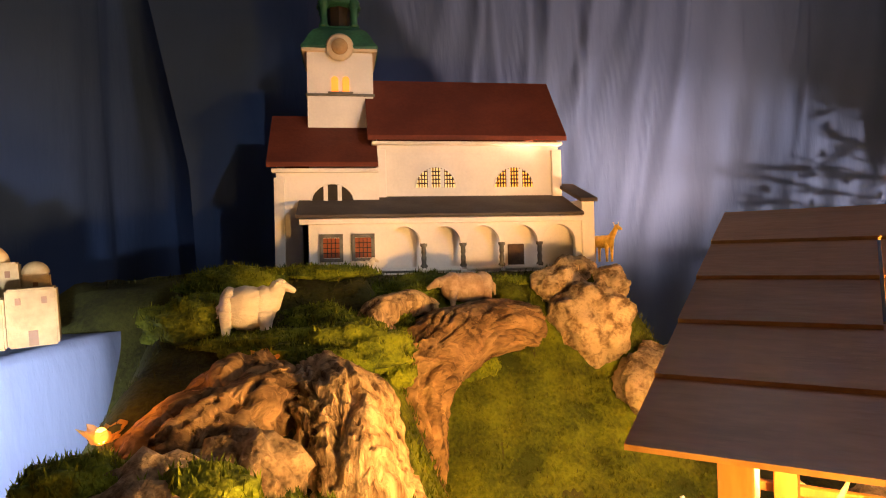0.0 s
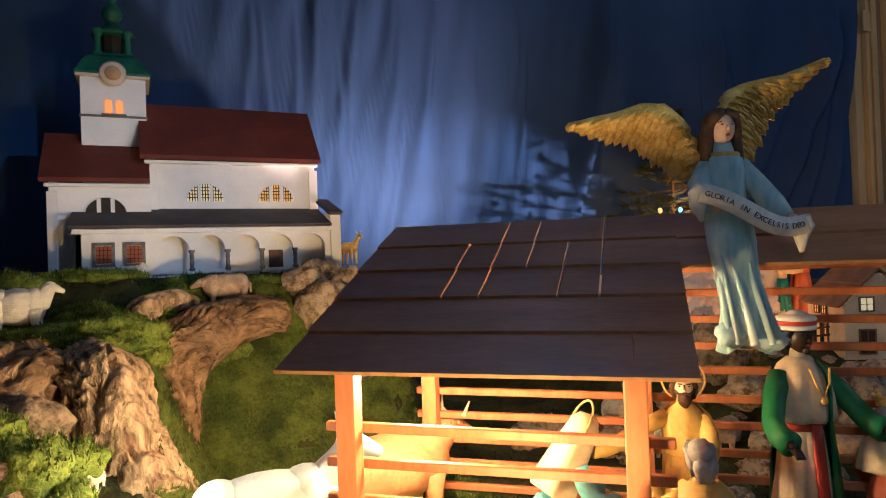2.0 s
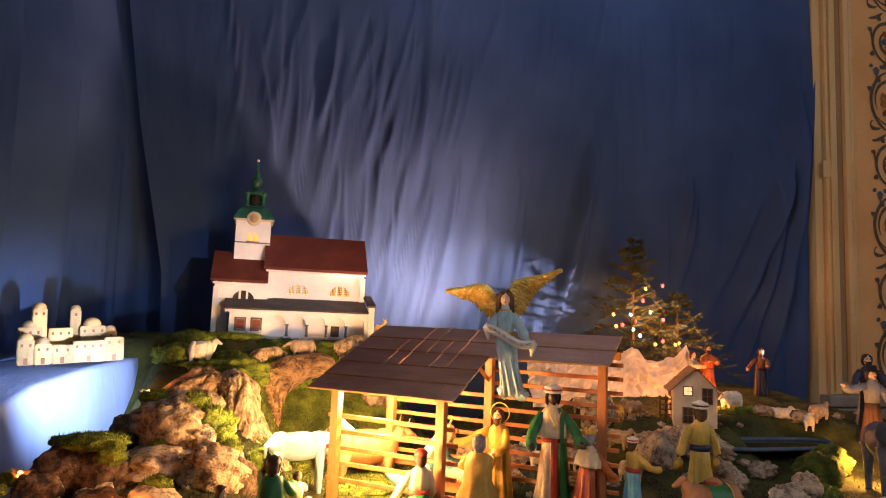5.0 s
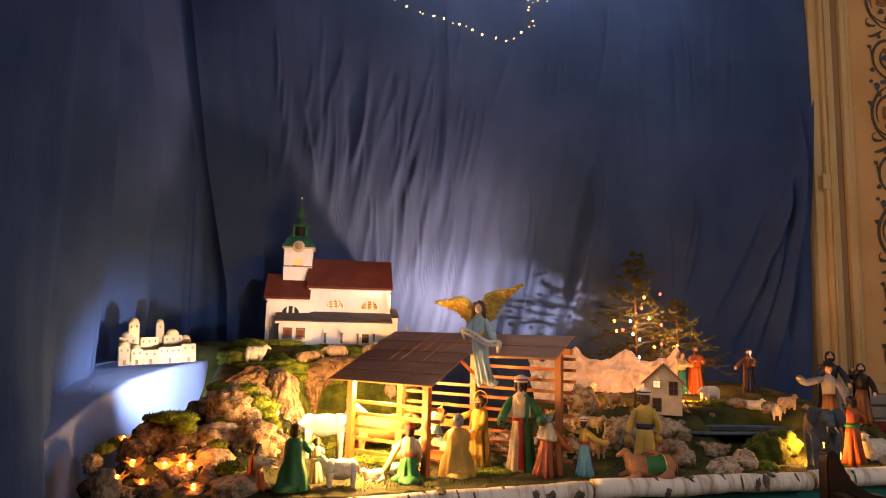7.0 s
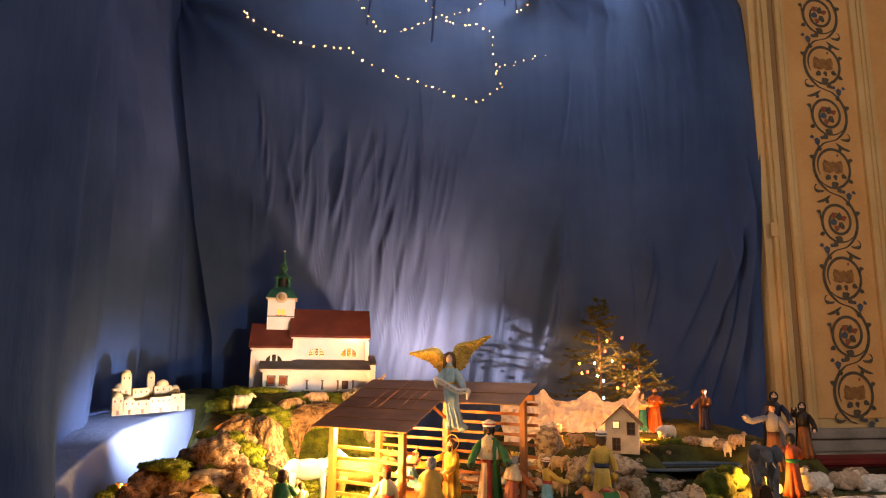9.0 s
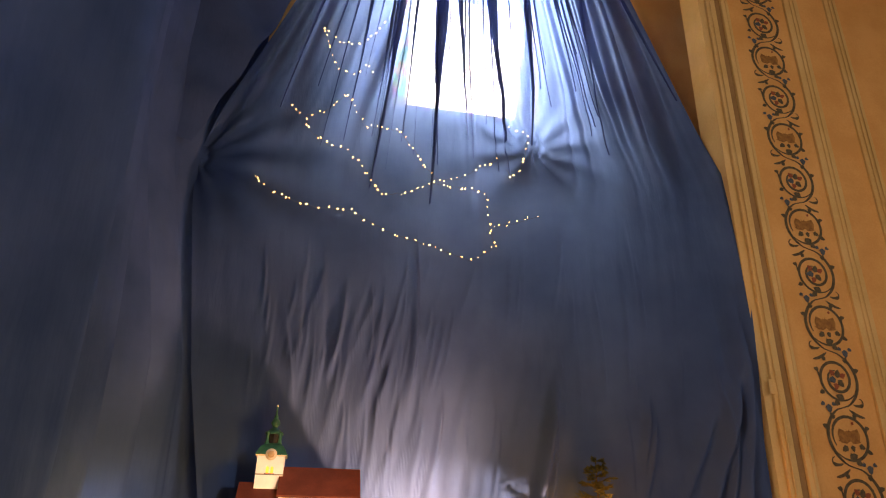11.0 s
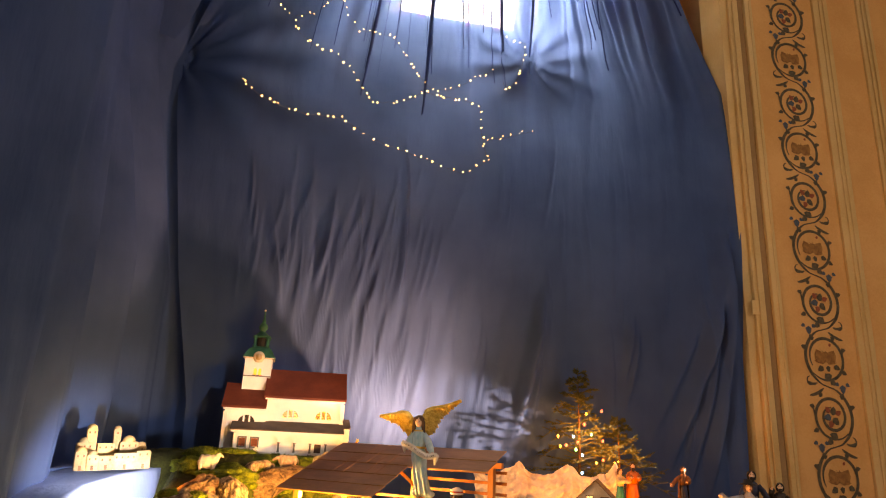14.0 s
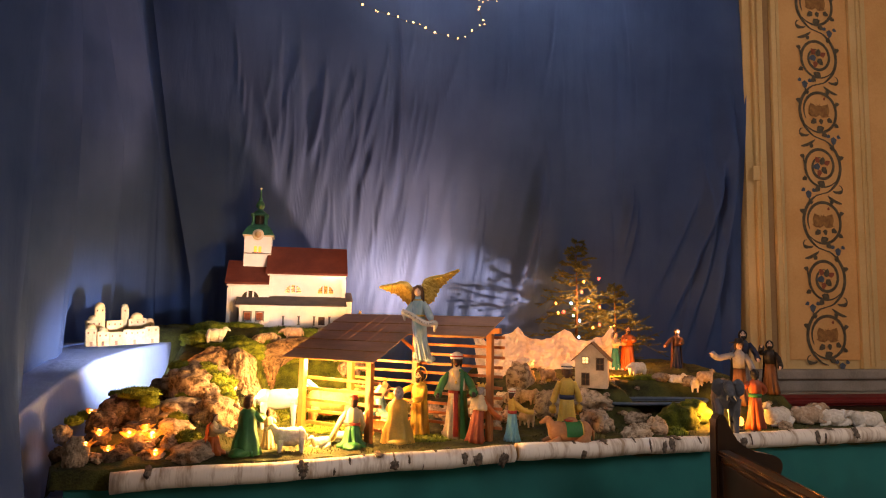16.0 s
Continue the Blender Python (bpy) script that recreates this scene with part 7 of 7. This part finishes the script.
def house(x0, x1, y0, y1, h, dome=0.0, material="village", door=True):
    hs = new("house")
    hs.parent = village
    bm = bmesh.new()
    box(bm, x0, x1, y0, y1, 0, h)
    bmesh.ops.bevel(bm, geom=bm.edges[:], offset=0.003, segments=2, affect="EDGES")
    part("wall", bm, material, hs)
    cx, cy, w = (x0 + x1) / 2, (y0 + y1) / 2, min(x1 - x0, y1 - y0) / 2
    if dome:
        bm = bmesh.new()
        lathe(bm, [(w * dome * math.cos(a), h + w * dome * math.sin(a)) for a in (k * math.pi / 16 for k in range(9))], 18, (cx, cy, 0), cap=False)
        part("dome", bm, "village_tan" if rnd.random() < 0.5 else "village", hs, "", True)
    for k in range(max(1, int((x1 - x0) / 0.022))):
        wx = lerp(x0, x1, (k + 0.5) / max(1, int((x1 - x0) / 0.022)))
        bm = bmesh.new()
        zz = h - 0.018
        box(bm, wx - 0.0035, wx + 0.0035, y0 - 0.0015, y0 + 0.002, zz - 0.005, zz + 0.005)
        part("window", bm, "p_brown", hs)
    if door:
        bm = bmesh.new()
        box(bm, cx - 0.006, cx + 0.006, y0 - 0.0015, y0 + 0.002, 0.002, 0.024)
        part("door", bm, "p_brown", hs)


house(-0.165, -0.115, -0.07, -0.02, 0.085, 0.95)
house(-0.115, -0.065, -0.075, -0.02, 0.07, 0.9, "village_tan")
house(-0.065, 0.0, -0.075, -0.02, 0.065)
house(0.0, 0.10, -0.07, 0.0, 0.075)
house(0.10, 0.165, -0.06, 0.02, 0.085)
house(-0.16, -0.09, -0.015, 0.05, 0.125, 0.8, "village", False)
house(-0.12, -0.075, 0.0, 0.05, 0.19, 1.0, "village_tan", False)
house(-0.07, 0.005, -0.01, 0.05, 0.12, 0.0, "village_tan", False)
house(-0.035, 0.01, -0.005, 0.03, 0.085, 1.0, "village", False)
house(0.0, 0.035, 0.03, 0.065, 0.185, 1.0, "village", False)
house(0.03, 0.115, 0.005, 0.07, 0.125, 0.95, "village", False)
house(0.115, 0.155, 0.025, 0.065, 0.105, 1.0, "village", False)

# cloth-covered stand: a flat top, then one long fall of cloth from its edge towards the side curtain
EDGE = [(-1.545, 4.42, 1.398), (-1.575, 4.24, 1.400), (-1.68, 4.04, 1.380), (-1.80, 3.84, 1.335), (-1.875, 3.60, 1.265), (-1.93, 3.32, 1.165), (-1.975, 3.04, 1.055), (-1.99, 2.86, 0.985)]
verts, faces = [], []
NA, NT, NF = 150, 14, 46
for i in range(NA + 1):
    t = i / NA * (len(EDGE) - 1)
    k = min(int(t), len(EDGE) - 2)
    p = Vector(EDGE[k]).lerp(Vector(EDGE[k + 1]), t - k)
    d = (Vector(EDGE[k + 1]) - Vector(EDGE[k])).normalized()
    out = Vector((-d.y, d.x, 0)).normalized()
    for j in range(NT):
        f = 1 - j / NT
        back = Vector((-2.16, p.y + 0.06, p.z - 0.012))
        q = p.lerp(back, f)
        verts.append((q.x, q.y, q.z + 0.006 * f * noise.noise(Vector((q.x * 14, q.y * 14, 1)))))
    for j in range(NF + 1):
        f = j / NF
        fold = f * (0.020 * math.sin(i * 0.33 + 0.7 * f) + 0.030 * noise.noise(Vector((i * 0.055 + f * 0.9, f * 1.1, 3))) + 0.012 * noise.noise(Vector((i * 0.16, f * 3, 7))))
        lip = 0.008 * math.sin(min(1, f * 14) * math.pi / 2)
        q = p + out * (lip + 0.085 * f + fold)
        verts.append((q.x - 0.10 * f * smooth(0.0, 0.3, i / NA) * 0.6, q.y - 0.10 * f, lerp(p.z, 0.55, f ** 1.06)))
R = NT + NF + 1
faces = [(i * R + j, i * R + j + 1, (i + 1) * R + j + 1, (i + 1) * R + j) for i in range(NA) for j in range(R - 1)]
stand = thing("draped_stand", "stand draped in pale blue cloth under the village", "stand")
sheet("cloth", verts, faces, "drape", stand)
bm = bmesh.new()
box(bm, -1.98, -1.76, 3.99, 4.38, 1.27, 1.30)
part("table_top", bm, "pew", stand)
for x in (-1.95, -1.79):
    for y in (4.02, 4.35):
        bm = bmesh.new()
        box(bm, x - 0.015, x + 0.015, y - 0.015, y + 0.015, 0.0, 1.27)
        part("leg", bm, "pew", stand)

# ---- lights among the rocks ----
rock_lights = thing("rock_lights", "amber bulbs wrapped in crumpled foil among the rocks", "fairy lights")
M["foil"] = cloth("amber_wrapper", (0.55, 0.30, 0.09), (0.75, 0.45, 0.16), 0.15, 0.6)
for x, y, z, s in ((-1.671, 3.30, 1.168, 0.013), (-1.582, 3.10, 1.120, 0.017), (-1.470, 3.06, 1.118, 0.016), (-1.385, 3.04, 1.118, 0.018), (-1.353, 2.95, 1.072, 0.015), (-1.580, 2.93, 1.108, 0.014), (-1.462, 3.90, 1.306, 0.015), (-1.272, 3.99, 1.380, 0.013), (-1.43, 3.15, 1.128, 0.014), (-1.52, 2.99, 1.082, 0.013)):
    bm = bmesh.new()
    ball(bm, (0, 0, 0), 0.62 * s, 0, 2, (0.9, 0.9, 1.2))
    ob = part("bulb", bm, "bulb_amber", rock_lights, "", True)
    ob.location = (x, y - 0.006, z)
    # crumpled open wrapper round the bulb
    bm = bmesh.new()
    rings = []
    for a in range(7):
        w = a / 6
        ring = []
        for b in range(26):
            u = 2 * math.pi * b / 26
            n = noise.noise(Vector((math.cos(u) * 2.1 + x * 40, math.sin(u) * 2.1, w * 2 + y * 30)))
            n += 0.5 * noise.noise(Vector((math.cos(u) * 5 + x * 70, math.sin(u) * 5, w * 4)))
            r = 1.2 * s * (0.5 + 0.8 * w) * (1 + 0.8 * n)
            ring.append(bm.verts.new((r * math.cos(u) * 1.15, r * math.sin(u) * 0.8, s * (-0.8 + 1.3 * w ** 1.5) + s * 0.8 * w * n)))
        rings.append(ring)
    for ra, rb in zip(rings, rings[1:]):
        for b in range(26):
            bm.faces.new((ra[b], ra[(b + 1) % 26], rb[(b + 1) % 26], rb[b]))
    ob = part("foil_wrap", bm, "foil", rock_lights)
    ob.location = (x, y, z)
red_lamp = thing("ground_lamp", "small glowing bulb on the ground behind the log", "lamp", at=Matrix.Translation((1.315, 3.33, ground(1.315, 3.33))))
bm = bmesh.new()
ball(bm, (0, 0, 0.045), 0.017, 0, 3, (0.9, 0.9, 1.4))
part("bulb", bm, "bulb", red_lamp, "glowing warm bulb", True)
bm = bmesh.new()
lathe(bm, [(0.02, 0), (0.02, 0.006), (0.012, 0.01), (0.012, 0.024)], 14)
part("socket", bm, "dark", red_lamp)

# ---- fairy lights on the curtain ----
CHAINS = (((-1.562, 4.228), (-1.482, 4.129), (-1.275, 4.031), (-1.052, 3.98), (-0.766, 3.983), (-0.602, 3.897), (-0.44, 3.821), (-0.187, 3.748), (0.067, 3.669), (0.206, 3.638), (0.345, 3.729), (0.431, 3.79), (0.402, 3.812), (0.354, 4.009),
           (0.343, 4.272), (0.098, 4.288), (-0.144, 4.303), (-0.304, 4.198), (-0.533, 4.162), (-0.662, 4.326), (-0.743, 4.447), (-0.867, 4.535), (-0.985, 4.553), (-1.161, 4.677), (-1.225, 4.823), (-1.38, 4.937)),
          ((0.39, 3.96), (0.431, 3.978), (0.588, 4.016), (0.713, 4.07), (0.839, 4.12)),
          ((-1.225, 4.823), (-1.069, 4.883), (-0.964, 5.004), (-0.89, 5.091), (-0.809, 4.905), (-0.703, 4.791), (-0.583, 4.802), (-0.412, 4.788), (-0.28, 4.611), (-0.174, 4.451), (-0.073, 4.342), (0.096, 4.369), (0.242, 4.476), (0.392, 4.586), (0.495, 4.661)),
          ((0.524, 4.993), (0.629, 4.951), (0.736, 4.941), (0.703, 4.696), (0.648, 4.543), (0.57, 4.473), (0.519, 4.55)),
          ((-1.148, 5.785), (-1.084, 5.569), (-1.002, 5.364), (-0.873, 5.31), (-0.73, 5.392), (-0.668, 5.248)),
          ((-1.145, 5.753), (-0.979, 5.626), (-0.78, 5.673), (-0.661, 5.802), (-0.594, 5.956)))
star = bmesh.new()
ball(star, (0, 0, 0), 0.0052, 0, 1)
star_me = bpy.data.meshes.new("bulb")
star.to_mesh(star_me)
star.free()
star_me.materials.append(M["star"])
rnd = random.Random(4)
for pts in CHAINS:
    chain = thing("light_chain", "thin wire of warm fairy lights across the curtain", "fairy lights", "light chains on the curtain")

    def on_cloth(x, z):
        zl, zr = curtain_x(0, z), curtain_x(1, z)
        return Vector((x, min(curtain_y((x - zl) / (zr - zl), z) - 0.012, 5.03), z))

    line = []
    for (xa, za), (xb, zb) in zip(pts, pts[1:]):
        n = max(2, int(math.hypot(xb - xa, zb - za) / 0.02))
        line += [on_cloth(lerp(xa, xb, k / n), lerp(za, zb, k / n) + 0.006 * rnd.uniform(-1, 1)) for k in range(n)]
    bm = bmesh.new()
    tube(bm, line, 0.0012, 4)
    part("wire", bm, "wire", chain)
    s = 0.0
    for a, b in zip(line, line[1:]):
        s += (b - a).length
        if s > 0.048 * rnd.uniform(0.35, 2.1):
            s = 0
            ob = new("bulb", star_me)
            ob.parent = chain
            ob.location = a + Vector((rnd.uniform(-0.012, 0.012), -0.006, rnd.uniform(-0.014, 0.014)))
            k = rnd.uniform(0.6, 1.5)
            ob.scale = (k, k, k)

# ---- pew in the foreground ----
pew = thing("pew", "dark polished walnut pew with a scrolled end", "pew")
bm = bmesh.new()
prof = [(0.765, 0), (0.765, 1.165), (0.772, 1.195), (0.79, 1.208), (0.812, 1.202), (0.826, 1.175), (0.838, 1.135), (0.862, 1.10), (0.90, 1.072), (0.96, 1.052), (1.03, 1.040), (1.075, 1.028), (1.10, 1.005), (1.10, 0.975), (1.075, 0.955), (1.075, 0)]
va = [bm.verts.new((x, 2.735 + 0.12 * (x - 0.765), z)) for x, z in prof]
vb = [bm.verts.new((x, 2.785 + 0.12 * (x - 0.765), z)) for x, z in prof]
bm.faces.new(va); bm.faces.new(vb[::-1])
for k in range(len(prof)):
    j = (k + 1) % len(prof)
    bm.faces.new((va[k], va[j], vb[j], vb[k]))
bmesh.ops.bevel(bm, geom=bm.edges[:], offset=0.006, segments=2, affect="EDGES")
part("end_panel", bm, "pew", pew, "swept dark pew end")
rail0, rail1 = Vector((0.795, 2.73, 1.060)), Vector((0.42, 1.22, 1.062))
d = rail1 - rail0
side = d.normalized().cross(Vector((0, 0, 1))).normalized() * -1
frame_m = Matrix((d.normalized(), side, Vector((0, 0, 1)))).transposed().to_4x4()
for name, w0, w1, z0, z1, tilt in (("top_rail", -0.025, 0.025, -0.012, 0.010, 0), ("lower_rail", -0.015, 0.03, -0.042, -0.016, 0), ("book_rest", 0.02, 0.30, -0.045, -0.025, -16), ("back_board", -0.008, 0.008, -0.55, -0.04, 0)):
    m = Matrix.Translation(rail0) @ frame_m @ Matrix.Rotation(radians(tilt), 4, "X")
    bm = bmesh.new()
    box(bm, 0, d.length, w0, w1, z0, z1, 0, m)
    bmesh.ops.bevel(bm, geom=bm.edges[:], offset=0.005, segments=2, affect="EDGES")
    part(name, bm, "pew", pew)
# polished beads along the rail
for o, dz in ((-0.026, 0.002), (-0.016, -0.030), (0.022, 0.010)):
    bm = bmesh.new()
    tube(bm, [rail0 + side * o + Vector((0, 0, dz)), rail1 + side * o + Vector((0, 0, dz))], 0.004, 8)
    part("bead", bm, "pew_bead", pew, "", True)

# small stones and dry twigs strewn between the figures and the rocks
rnd = random.Random(31)
pebbles = []
for k in range(3):
    bm = bmesh.new()
    ball(bm, (0, 0, 0), 0.018, 0, 3, (1.2, 0.9, 0.7), 0.5, 1.8, k * 7.0)
    me = bpy.data.meshes.new("stone")
    bm.to_mesh(me)
    bm.free()
    me.materials.append(M["rock"])
    pebbles.append(me)
for k in range(70):
    x = rnd.uniform(-1.6, -1.05) if k < 34 else rnd.uniform(-0.2, 2.0)
    y = front(x) + (rnd.uniform(0.09, 0.6) if k < 34 else rnd.uniform(0.35, 0.75))
    if abs(x + 1.0) < 0.1:
        continue
    ob = new("stone", pebbles[k % 3])
    q = rnd.uniform(0.5, 1.5)
    ob.matrix_world = Matrix.Translation((x, y, ground(x, y) + 0.005)) @ Matrix.Rotation(rnd.uniform(0, 6), 4, "Z") @ Matrix.Scale(q, 4)
    tagged(ob, "small pale stone lying in the moss", "stone", "small stones")
